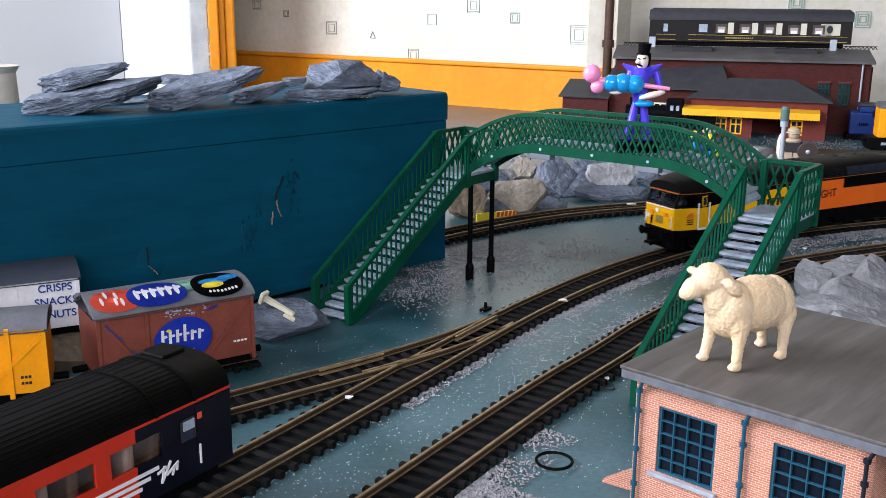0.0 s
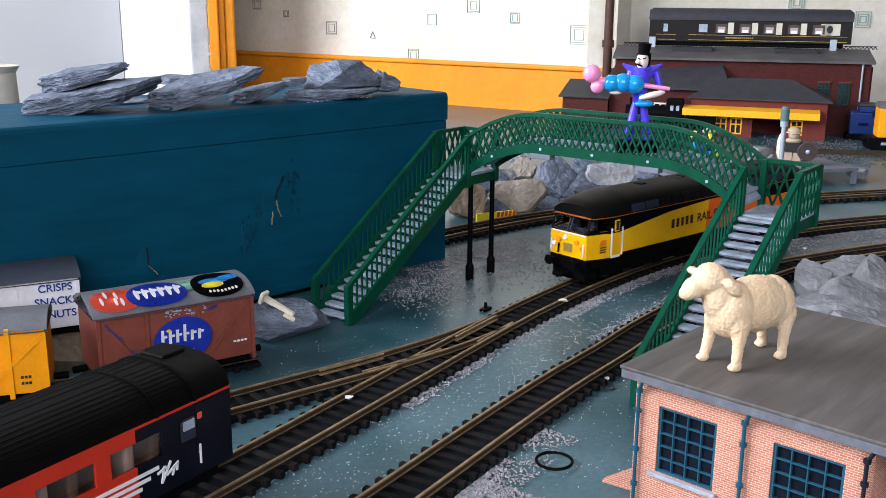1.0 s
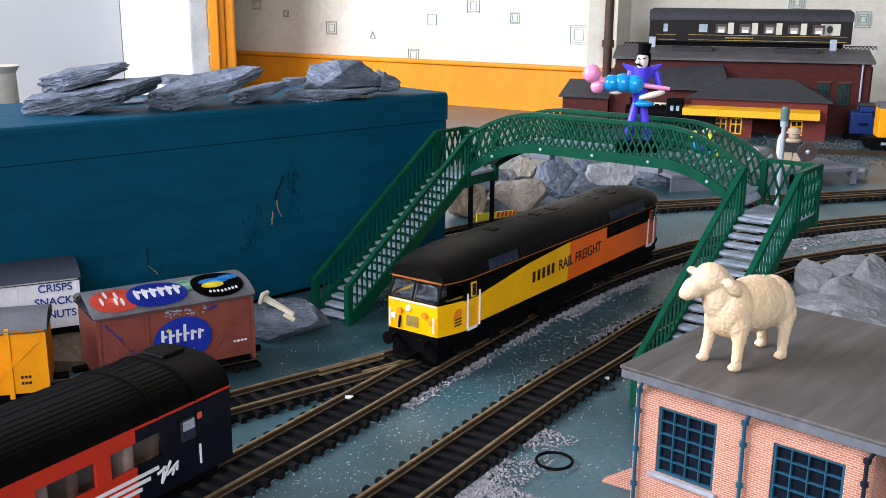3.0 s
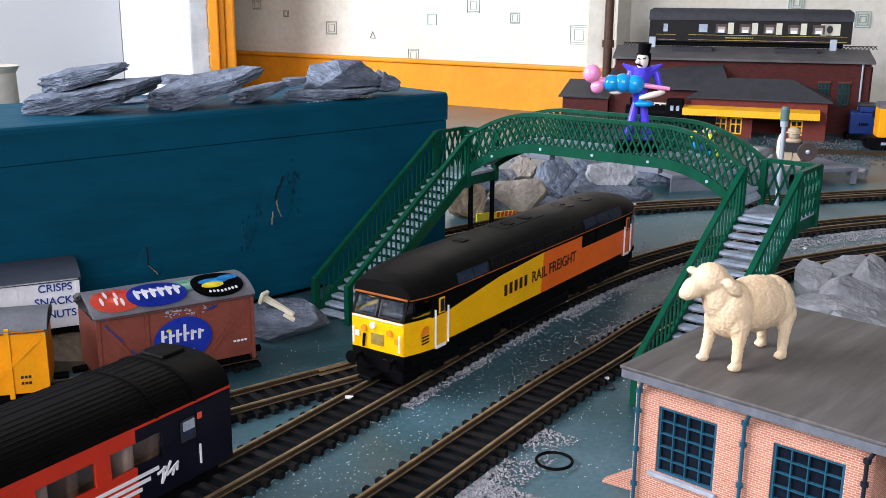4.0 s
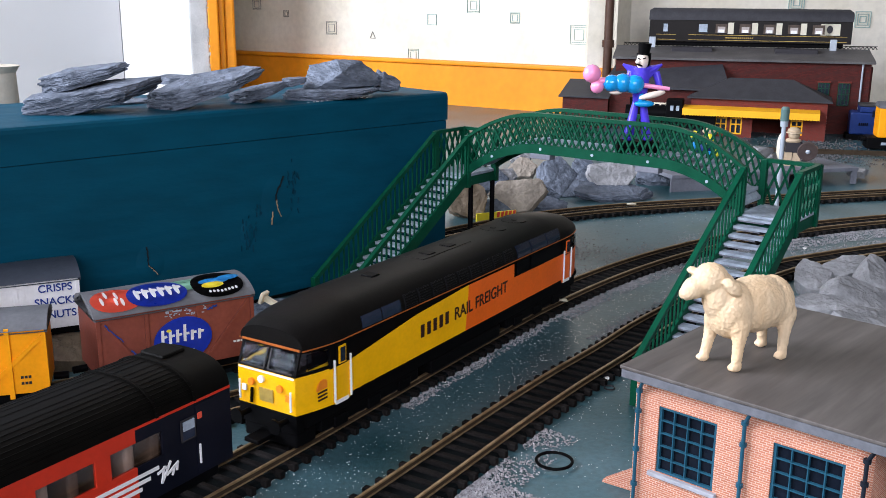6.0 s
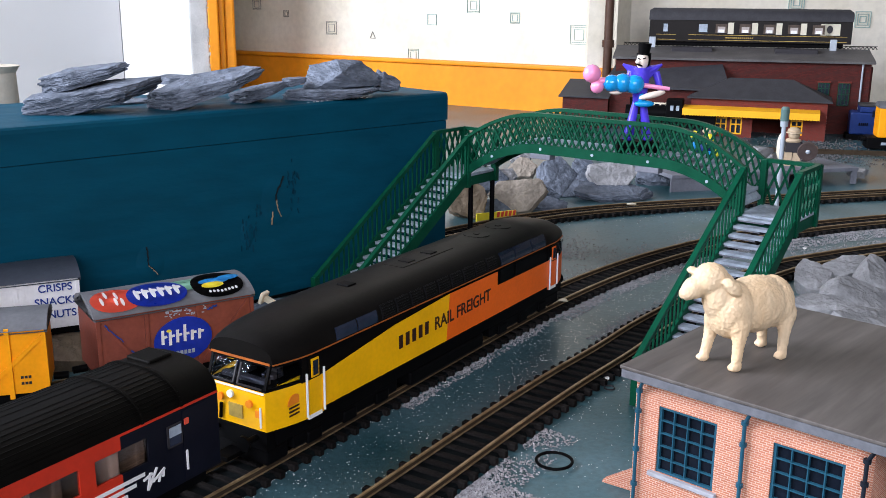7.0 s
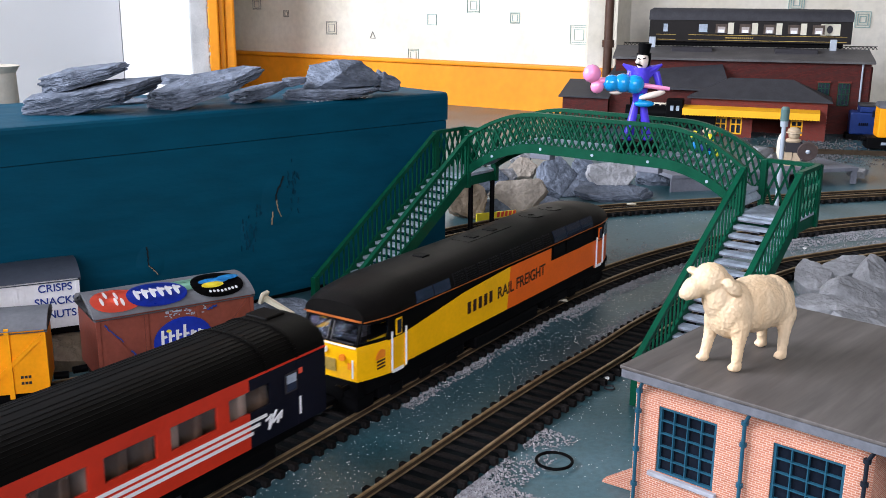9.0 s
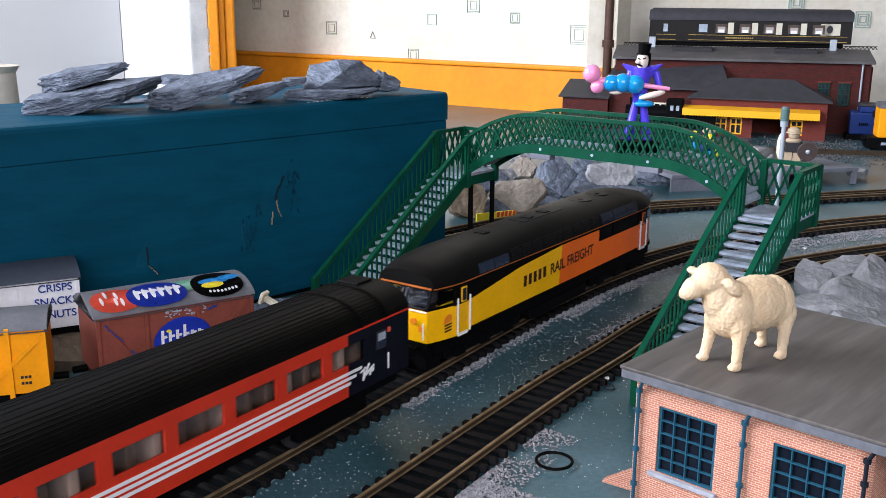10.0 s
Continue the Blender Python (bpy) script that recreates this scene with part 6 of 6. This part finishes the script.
wv = van("goods_van", Matrix.Translation((-0.1655, 0.4262, 0)) @ Matrix.Rotation(radians(27), 4, "Z") @ Matrix.Translation((-0.072, 0, 0)), "white planked goods van lettered in blue, dark roof", "vwhite", "vandark", 0.0720, 0.032, 0.0190, 0.0425, 0.0475, braces=False)
for i in range(16):
    part("plank", bbox(0.030 + i * 0.0013, -0.0004, 0.0235, 0.0310 + i * 0.0013, 0.0, 0.0400), "vwhite", wv)
part("door_rail", bbox(0.028, -0.0008, 0.0395, 0.050, 0.0, 0.0408), "vwhite", wv)


words(wv, "CRISPS", 0.0620, 0.0366, 0.0049, "textb")
words(wv, "SNACKS", 0.0620, 0.0304, 0.0049, "textb")
words(wv, "NUTS", 0.0640, 0.0242, 0.0049, "textb")
# ---------- station and sheds at the back ----------
plat = thing("station_platform", Matrix.Translation((0.200, 0.8460, 0)) @ Matrix.Rotation(math.atan2(0.0500, 0.186), 4, "Z"), "grey plastic station platform beside the rear track", "model platform")
part("surface", bbox(0, 0, 0.0120, 0.1900, 0.060, 0.0155, 0.0004), "plat", plat)
for a, b in ((0.0, 0.040), (0.078, 0.118), (0.184, 0.1895)):
    part("side_wall", bbox(a, 0.0008, 0, b, 0.003, 0.0119), "plat", plat)
part("rear_support", bbox(0.0, 0.055, 0, 0.189, 0.058, 0.0119), "plat", plat)
P2 = "grey stone resting on the station platform edge"
for c, s, sd in (((0.268, 0.905, 0.0185), (0.03, 0.02, 0.012), 91), ((0.300, 0.925, 0.022), (0.035, 0.02, 0.02), 92), ((0.345, 0.918, 0.018), (0.024, 0.02, 0.009), 93), ((0.243, 0.900, 0.02), (0.03, 0.02, 0.014), 94), ((0.395, 0.925, 0.006), (0.035, 0.03, 0.014), 95), ((0.315, 0.955, 0.012), (0.05, 0.03, 0.026), 96)):
    rock("slate_rock", c, s, sd, "slatew", P2, 0.2, group="platform stones", sub=3)
lampp = thing("platform_lamp", Matrix.Translation((0.2690, 0.7750, 0)), "grey metal post with green cylindrical lamp head", "model lamp")
part("pole", cyl(bmesh.new(), (0, 0, 0), (0, 0, 0.0735), 0.0019, 0.0017, 14), "steel", lampp, smooth=True)
part("collar", cyl(bmesh.new(), (0, 0, 0.0680), (0, 0, 0.0725), 0.0030, n=16), "steel", lampp, smooth=True)
part("head", cyl(cyl(bmesh.new(), (0, 0, 0.0725), (0, 0, 0.0815), 0.0034, n=18), (0, 0, 0.0815), (0, 0, 0.0835), 0.0034, 0.0026, 18), "lamp", lampp, smooth=True)
figure("toy_figure", [
    ("box", (-0.0075, -0.0045, 0, 0.0075, 0.004, 0.0055), "tan"), ("box", (-0.0068, -0.0040, 0.0055, -0.0004, 0.004, 0.0125), "tan"), ("box", (0.0004, -0.0040, 0.0055, 0.0068, 0.004, 0.0125), "tan"),
    ("box", (-0.0066, -0.0042, 0.0125, 0.0066, 0.004, 0.0215), "dgrey"), ("ball", ((0, 0, 0.0230), (0.0072, 0.0050, 0.0030), 2), "tan"), ("ball", ((0.0002, -0.0005, 0.0285), (0.0052, 0.0048, 0.0052), 2), "tan"),
    ("ball", ((0, 0.0008, 0.0320), (0.0060, 0.0055, 0.0036), 2), "tan"), ("cyl", ((0.0, 0, 0.0300), (0.0, 0, 0.0312), 0.0070, 0.0066, 18), "tan"),
    ("ball", ((-0.0105, 0.002, 0.0170), (0.0038, 0.003, 0.0130), 2), "ivory"), ("cyl", ((0.0130, -0.0068, 0.0140), (0.0128, -0.0050, 0.0144), 0.0088, 0.0092, 28), "brass"), ("ball", ((0.0130, -0.0070, 0.0141), (0.0022, 0.0012, 0.0022), 2), "steel"),
    ("cyl", ((0.006, 0, 0.021), (0.011, -0.004, 0.0150), 0.0022, 0.0020, 10), "dgrey"),
], Matrix.Translation((0.3240, 0.9050, 0.0155)) @ Matrix.Rotation(-0.25, 4, "Z"), "toy figure in dark tunic with round bronze shield", "figurine")

STN = Matrix.Translation((0.3060, 1.2200, 0)) @ Matrix.Rotation(math.atan2(-0.052, 0.145), 4, "Z")
stn = thing("station_building", STN, "red brick model station with grey hipped roof and yellow canopy", "model building")
SW, SD, SE = 0.158, 0.060, 0.0460
doors = [(0.006, 0.022, 0.004, 0.024, "w"), (0.030, 0.044, 0.004, 0.024, "w"), (0.048, 0.062, 0.004, 0.024, "w"), (0.074, 0.112, 0.0, 0.024, "d"), (0.118, 0.132, 0.006, 0.024, "w")]
xp = 0.0
for a, b, z0, z1, k in doors:
    part("wall", bbox(xp, 0, 0, a, 0.003, SE), "brickm", stn)
    if z0 > 0:
        part("wall", bbox(a, 0, 0, b, 0.003, z0), "brickm", stn)
    part("wall", bbox(a, 0, z1, b, 0.003, SE), "brickm", stn)
    xp = b
    if k == "w":
        wn = part("window", bbox(a, 0.0012, z0, b, 0.0018, z1), "darkglass", stn)
        bm = bmesh.new()
        for x in (a + 0.0008, (a + b) / 2, b - 0.0008):
            box(bm, x - 0.0008, -0.0004, z0, x + 0.0008, 0.0012, z1)
        for z in (z0 + 0.0008, z0 + (z1 - z0) * 0.6, z1 - 0.0008):
            box(bm, a, -0.0005, z - 0.0008, b, 0.0011, z + 0.0008)
        part("window_frame", bm, "canopy", wn)
part("wall", bbox(xp, 0, 0, SW, 0.003, SE), "brickm", stn)
part("side_wall", bbox(SW - 0.003, 0.0031, 0, SW, SD, SE), "brickm", stn)
part("side_wall", bbox(0, 0.0031, 0, 0.003, SD, SE), "brickm", stn)
part("rear_wall", bbox(0.0031, SD - 0.003, 0, SW - 0.0031, SD, SE), "brickm", stn)
part("side_window", bbox(SW - 0.0002, 0.020, 0.010, SW + 0.0006, 0.032, 0.030), "ivory", stn)
e = 0.005
bm = bmesh.new()
vs = [bm.verts.new(p) for p in ((-e, -e, SE), (SW + e, -e, SE), (SW + e, SD + e, SE), (-e, SD + e, SE), (-e, -e, SE + 0.0015), (SW + e, -e, SE + 0.0015), (SW + e, SD + e, SE + 0.0015), (-e, SD + e, SE + 0.0015), (0.042, SD / 2, 0.0700), (SW - 0.042, SD / 2, 0.0700))]
for f in ((0, 1, 5, 4), (1, 2, 6, 5), (2, 3, 7, 6), (3, 0, 4, 7), (4, 5, 9, 8), (6, 7, 8, 9), (5, 6, 9), (7, 4, 8), (3, 2, 1, 0)):
    bm.faces.new([vs[i] for i in f])
part("roof", bm, "slateroof", stn)
cp = part("canopy", loft(bmesh.new(), [[(x, -0.020, 0.0330), (x, -0.020, 0.0345), (x, -0.0002, 0.0375), (x, -0.0002, 0.0360)] for x in (-0.008, 0.150)]), "canopy", stn)
bm = bmesh.new()
n = 50
pts = [(-0.008, 0.0350), (0.150, 0.0350)]
low = [(-0.008 + 0.158 * i / (2 * n), 0.0265 + (0.0010 if i % 2 else 0.0)) for i in range(2 * n + 1)]
plate(bm, pts + low[::-1], -0.0212, -0.0202)
part("valance", bm, "canopy", cp, "yellow scalloped canopy valance")
bm = loft(bmesh.new(), [[(x, y, z) for y, z in ((-0.0200, 0.0270), (-0.0005, 0.0280), (-0.0005, 0.0370), (-0.0200, 0.0345))] for x in (0.1490, 0.1500)])
part("valance", bm, "canopy", cp)

SHD = Matrix.Translation((0.2250, 1.3050, 0)) @ Matrix.Rotation(math.atan2(-0.077, 0.303), 4, "Z")
shed = thing("engine_shed", SHD, "dark red brick engine shed with shallow grey roof", "model building")
HW_, HD_, HE = 0.312, 0.110, 0.0880
part("front_wall", bbox(0, 0, 0, HW_, 0.004, HE), "brickd", shed)
part("rear_wall", bbox(0, HD_ - 0.004, 0, HW_, HD_, HE), "brickd", shed)
part("side_wall", bbox(0, 0.0041, 0, 0.004, HD_ - 0.0041, HE), "brickd", shed)
part("end_wall", bbox(HW_ - 0.004, 0.0041, 0, HW_, HD_ - 0.0041, HE), "brickd", shed)
part("roof", loft(bmesh.new(), [[(x, -0.006, HE), (x, HD_ / 2, HE + 0.012), (x, HD_ + 0.006, HE), (x, HD_ + 0.006, HE + 0.003), (x, HD_ / 2, HE + 0.015), (x, -0.006, HE + 0.003)] for x in (-0.004, HW_ + 0.004)]), "shedroof", shed)
for x in (0.095, 0.225):
    part("roof_light", bbox(x - 0.026, 0.026, HE + 0.0085, x + 0.026, 0.046, HE + 0.0150, 0.0008), "dgrey", shed)
for x in (0.252, 0.276):
    wn = part("window", bbox(x, -0.0012, 0.036, x + 0.014, 0.0, 0.064), "darkglass", shed, "dark arched window with green bars")
    bm = bmesh.new()
    for i in range(4):
        box(bm, x + i * 0.0043 - 0.0002, -0.0018, 0.036, x + i * 0.0043 + 0.0006, -0.0012, 0.064)
    for i in range(5):
        box(bm, x, -0.0018, 0.036 + i * 0.0068, x + 0.014, -0.0012, 0.0367 + i * 0.0068)
    part("glazing_bars", bm, "green", wn)
    part("lintel", bbox(x - 0.001, -0.0016, 0.064, x + 0.015, 0.0, 0.066), "brickm", shed)
for y in (0.012, 0.040, 0.068):
    part("buttress", bbox(HW_, y, 0, HW_ + 0.004, y + 0.008, HE - 0.004), "brickd", shed)
part("downpipe", cyl(bmesh.new(), (HW_ - 0.010, -0.002, 0), (HW_ - 0.010, -0.002, HE), 0.0012, n=10), "steel", shed)
bm = bmesh.new()
for i in range(64):
    x = 0.005 + i * 0.005
    bar(bm, (x, HD_ / 2, HE + 0.015), (x + 0.0025, HD_ / 2, HE + 0.0185), 0.0008, 0.001)
    bar(bm, (x + 0.0025, HD_ / 2, HE + 0.0185), (x + 0.005, HD_ / 2, HE + 0.015), 0.0008, 0.001)
bar(bm, (0.005, HD_ / 2, HE + 0.0187), (0.325, HD_ / 2, HE + 0.0187), 0.001, 0.001)
part("ridge_crest", bm, "black", shed)
annex = thing("shed_annexe", Matrix.Translation((0.1560, 1.2980, 0)) @ Matrix.Rotation(math.atan2(-0.06, 0.16), 4, "Z"), "low red brick annexe with grey lean-to roof", "model building")
part("front_wall", bbox(0, 0, 0, 0.060, 0.003, 0.0400), "brickd", annex)
part("front_wall", bbox(0.060, 0.010, 0, 0.200, 0.013, 0.0540), "brickd", annex)
part("side_wall", bbox(0, 0.0031, 0, 0.003, 0.055, 0.0400), "brickd", annex)
part("roof", loft(bmesh.new(), [[(-0.005, -0.004, 0.0385), (-0.005, -0.004, 0.0400), (-0.005, 0.060, 0.0575), (-0.005, 0.060, 0.0560)], [(0.062, -0.004, 0.0385), (0.062, -0.004, 0.0400), (0.062, 0.060, 0.0575), (0.062, 0.060, 0.0560)]]), "slateroof", annex)
part("roof", loft(bmesh.new(), [[(0.050, 0.002, 0.0530), (0.050, 0.002, 0.0550), (0.062, 0.056, 0.0860), (0.062, 0.056, 0.0840)], [(0.212, 0.002, 0.0530), (0.212, 0.002, 0.0550), (0.196, 0.046, 0.0840), (0.196, 0.046, 0.0820)]]), "slateroof", annex)
wn = part("window", bbox(0.118, 0.0092, 0.016, 0.134, 0.0099, 0.034), "darkglass", annex)
bm = bmesh.new()
for x in (0.118, 0.126, 0.134):
    box(bm, x - 0.001, 0.0082, 0.015, x + 0.001, 0.0092, 0.035)
for z in (0.0155, 0.0345):
    box(bm, 0.117, 0.0082, z - 0.001, 0.135, 0.0092, z + 0.001)
part("window_frame", bm, "ivory", wn)
part("chimney", bbox(0.032, 0.018, 0.043, 0.038, 0.024, 0.062), "brickd", annex)

# dining coach resting on the shed roof
PC = SHD @ Matrix.Translation((0.038, 0.066, HE + 0.0150)) @ Matrix.Diagonal((0.915, 1, 1, 1))
pc = thing("dining_coach", PC, "umber and cream model dining coach standing on the shed roof", "model coach")
PLn = 0.278
part("side", bbox(0, -0.016, 0.006, PLn, 0.016, 0.0340, 0.0006), "umber", pc)
rings = [[(x, 0.0165 * math.copysign(abs(math.cos(a)) ** 0.7, math.cos(a)), 0.034 + 0.0155 * k * math.sin(a) ** 0.8) for a in (math.pi * i / 16 for i in range(17))] for x, k in ((-0.001, 0.8), (0.004, 1), (PLn - 0.004, 1), (PLn + 0.001, 0.8))]
part("roof", loft(bmesh.new(), rings), "slateroof", pc, smooth=True)
for i in range(5):
    x = 0.094 + i * 0.033
    wn = part("window", bbox(x, -0.0168, 0.0185, x + 0.0150, -0.0158, 0.0295), "seat", pc, "cream-curtained coach window")
    bm = bbox(x, -0.0171, 0.0262, x + 0.0150, -0.0167, 0.0297)
    box(bm, x - 0.0006, -0.0171, 0.0180, x + 0.0022, -0.0167, 0.0297), box(bm, x + 0.0128, -0.0171, 0.0180, x + 0.0156, -0.0167, 0.0297)
    part("curtain", bm, "mirk", wn)
    part("table", bbox(x + 0.0035, -0.0171, 0.0187, x + 0.0115, -0.0167, 0.0225), "white", wn)
    part("cream_panel", bbox(x + 0.0165, -0.0166, 0.0170, x + 0.0245, -0.0158, 0.0315), "cream", pc)
part("cream_panel", bbox(0.236, -0.0166, 0.0170, 0.262, -0.0158, 0.0315), "cream", pc)
part("crest", plate(bmesh.new(), ellipse(0.248, 0.0245, 0.004, 0.005, 16), -0.0172, -0.0166), "dgrey", pc)
for x in (0.020, 0.070, 0.076):
    part("window", bbox(x, -0.0168, 0.0190, x + 0.006, -0.0158, 0.0290), "step", pc)
bm = bmesh.new()
for a, b in ((0.010, 0.038), (0.056, 0.272)):
    for z in (0.0085, 0.0150):
        box(bm, a, -0.0166, z, b, -0.0159, z + 0.0005)
for i in range(14):
    box(bm, 0.108 + i * 0.0028, -0.0166, 0.0112, 0.1098 + i * 0.0028, -0.0159, 0.0128)
part("gold_lining", bm, "gold", pc)
part("underframe", bbox(0.01, -0.012, 0.0005, PLn - 0.01, 0.012, 0.0059), "black", pc)
for x in (0.001, PLn - 0.028):
    part("cradle", bbox(x, -0.020, -0.006, x + 0.009, -0.0168, 0.012, 0.0005), "steel", pc)

# dark steam engine standing between the annexe and the station
se = thing("steam_locomotive", Matrix.Translation((0.2300, 1.2420, 0)) @ Matrix.Rotation(-0.30, 4, "Z"), "small black model steam engine in the yard", "model locomotive")
part("boiler", cyl(bmesh.new(), (0.0, 0, 0.026), (0.050, 0, 0.026), 0.0095, n=20), "black", se, smooth=True)
part("chimney", cyl(bmesh.new(), (0.007, 0, 0.034), (0.007, 0, 0.0445), 0.0026, 0.0032, 14), "black", se, smooth=True)
part("dome", ball(bmesh.new(), (0.028, 0, 0.0355), (0.0045, 0.0045, 0.0042), 2), "black", se, smooth=True)
part("cab", bbox(0.050, -0.014, 0.014, 0.070, 0.014, 0.0440, 0.0008), "black", se)
part("running_plate", bbox(-0.004, -0.014, 0.0125, 0.072, 0.014, 0.0145), "black", se)
part("tender", bbox(0.0745, -0.013, 0.010, 0.110, 0.013, 0.0300, 0.0008), "black", se)
for x in (0.010, 0.026, 0.042, 0.082, 0.100):
    for y in (-0.0085, 0.0085):
        part("wheel", cyl(bmesh.new(), (x, y - 0.001, 0.0075), (x, y + 0.001, 0.0075), 0.0074, n=20), "dgrey", se, smooth=True)
for x in (0.055, 0.062):
    part("cab_window", bbox(x, -0.0146, 0.0310, x + 0.004, -0.0138, 0.0370), "step", se)

# two diesels at the far side of the yard
dl = thing("shunting_locomotive", Matrix.Translation((0.4903, 1.1850, 0)) @ Matrix.Rotation(-0.30, 4, "Z"), "blue model diesel shunter beside the engine shed", "model locomotive")
part("bonnet", bbox(0, 0, 0.0070, 0.0330, 0.030, 0.0340, 0.0022), "dblue", dl)
part("cab", bbox(0.0100, -0.001, 0.0340, 0.0700, 0.031, 0.0410, 0.0010), "dblue", dl)
part("cab_roof", bbox(0.0090, -0.002, 0.0410, 0.0720, 0.032, 0.0435, 0.0010), "slateroof", dl)
part("cab_window", bbox(0.0240, -0.0016, 0.0290, 0.0320, -0.0003, 0.0370), "darkglass", dl)
bm = bmesh.new()
for k in range(5):
    box(bm, 0.0100 + k * 0.0022, -0.0006, 0.0180, 0.0114 + k * 0.0022, 0.0001, 0.0215)
part("radiator_louvre", bm, "black", dl)
part("underframe", bbox(-0.003, 0.001, 0.0, 0.0700, 0.029, 0.0069, 0.0008), "black", dl)
rc = thing("railcar", Matrix.Translation((0.4769, 1.1006, 0)) @ Matrix.Rotation(-0.25, 4, "Z"), "yellow-ended model railcar with grey roof and black underframe", "model railcar")
part("body", bbox(0.0100, 0, 0.0150, 0.0800, 0.030, 0.0490, 0.0016), "vyel", rc)
part("roof", loft(bmesh.new(), [[(x, 0.015 - 0.0156 * math.cos(a), 0.0480 + 0.0065 * math.sin(a)) for a in (math.pi * k / 10 for k in range(11))] for x in (0.0095, 0.0805)]), "vanroof", rc, smooth=True)
wn = part("window", bbox(0.0180, -0.0007, 0.0330, 0.0280, 0.0001, 0.0450), "mirk", rc)
part("window_frame", bar(bar(bmesh.new(), (0.0175, -0.0008, 0.0325), (0.0285, -0.0008, 0.0325), 0.0008, 0.0008), (0.0175, -0.0008, 0.0455), (0.0285, -0.0008, 0.0455), 0.0008, 0.0008), "canopy", wn)
part("underframe", bbox(0.0, 0.0005, 0.0025, 0.0800, 0.0295, 0.0149, 0.0008), "black", rc)
for y in (0.0075, 0.0225):
    part("buffer", cyl(bmesh.new(), (0.0, y, 0.0120), (-0.0055, y, 0.0120), 0.0020, n=12), "black", rc, smooth=True)
for x in (0.0150, 0.0250):
    part("step_plate", bbox(x, -0.0006, 0.0070, x + 0.005, 0.0004, 0.0100), "step", rc)
yard = thing("railway_track", Matrix(), "yard track leading to the engine shed", "model track", "layout tracks")
for k, nm in ((0, "rail"), (1, "rail")):
    part(nm, bar(bmesh.new(), (0.36, 1.075 + k * 0.0165, 0.003), (0.62, 1.028 + k * 0.0165, 0.003), 0.0010, 0.003), "web", yard)
scatter("yard_rubble", "grey rubble and ash in the shed yard", [((0.43, 1.14), 0.07, 0.09, 0, 0, 1.0), ((0.40, 1.05), 0.06, 0.05, 0, 0, 1.0)], "ash", 0.0006, 0.0017, 3200, 15)
jug = part("jug", cyl(cyl(bmesh.new(), (0, 0, 0), (0, 0, 0.030), 0.0125, 0.0118, 24), (0, 0, 0.030), (0, 0, 0.034), 0.0118, 0.0145, 24), "curtain", smooth=True)
jug.location = (-0.2655, 0.585, 0.0905)
tagged(jug, "beige plastic beaker standing behind the teal box", "beaker")
jb = part("shelf_block", bbox(-0.03, -0.02, 0, 0.03, 0.03, 0.0905), "greyp")
jb.location = (-0.275, 0.600, 0)
tagged(jb, "grey block behind the teal box", "block")


# ---------- motion ----------
def on_line(s_nose, b1, b2):
    """The pose of a vehicle whose nose is at s_nose on the running line; it trails to larger s on two bogies."""
    a, b = at(MAIN, s_nose + b1), at(MAIN, s_nose + b2)
    h = math.atan2(b[1] - a[1], b[0] - a[0])
    return Matrix.Translation((a[0] - b1 * math.cos(h), a[1] - b1 * math.sin(h), 0)) @ Matrix.Rotation(h, 4, "Z")


S0 = MAIN[1][96] - 0.3130     # the line is counted from its fifth plan point
NOSE = [(0.0, 0.6713), (0.5, 0.6157), (1.0, 0.5696), (1.5, 0.5258), (2.0, 0.4867), (2.5, 0.4396), (2.7, 0.4240), (3.0, 0.4115), (3.4, 0.4005), (3.8, 0.3900), (4.0, 0.3837), (4.5, 0.3678), (5.0, 0.3444), (5.5, 0.3280), (5.7, 0.3228),
        (6.0, 0.3135), (6.3, 0.3040), (6.6, 0.2982), (7.0, 0.2977), (7.5, 0.2977), (8.0, 0.2977), (8.25, 0.2990), (8.5, 0.3093), (8.75, 0.3310), (9.0, 0.3508), (9.5, 0.3741), (10.0, 0.4027)]
COACH = [(0.0, 0.0), (6.0, 0.0), (6.3, -0.0018), (6.6, -0.0050), (7.0, -0.0053), (7.5, -0.0055), (8.0, -0.0055), (8.25, -0.0042), (8.5, 0.0021), (8.75, 0.0255), (9.0, 0.0463), (9.5, 0.0692), (10.0, 0.0985)]


def motions():
    walk(loco, [(t, on_line(s + S0, 0.045, 0.186)) for t, s in NOSE])
    rows = []
    for t, d in COACH:
        s = 0.2977 + S0 - 0.0190 + d     # front end of the coach, which leads to smaller s
        a, b = at(MAIN, s - 0.042), at(MAIN, s - 0.220)
        h = math.atan2(b[1] - a[1], b[0] - a[0])
        rows.append((t, Matrix.Translation((a[0] - 0.042 * math.cos(h), a[1] - 0.042 * math.sin(h), 0)) @ Matrix.Rotation(h, 4, "Z")))
    walk(coach, rows)


motions()
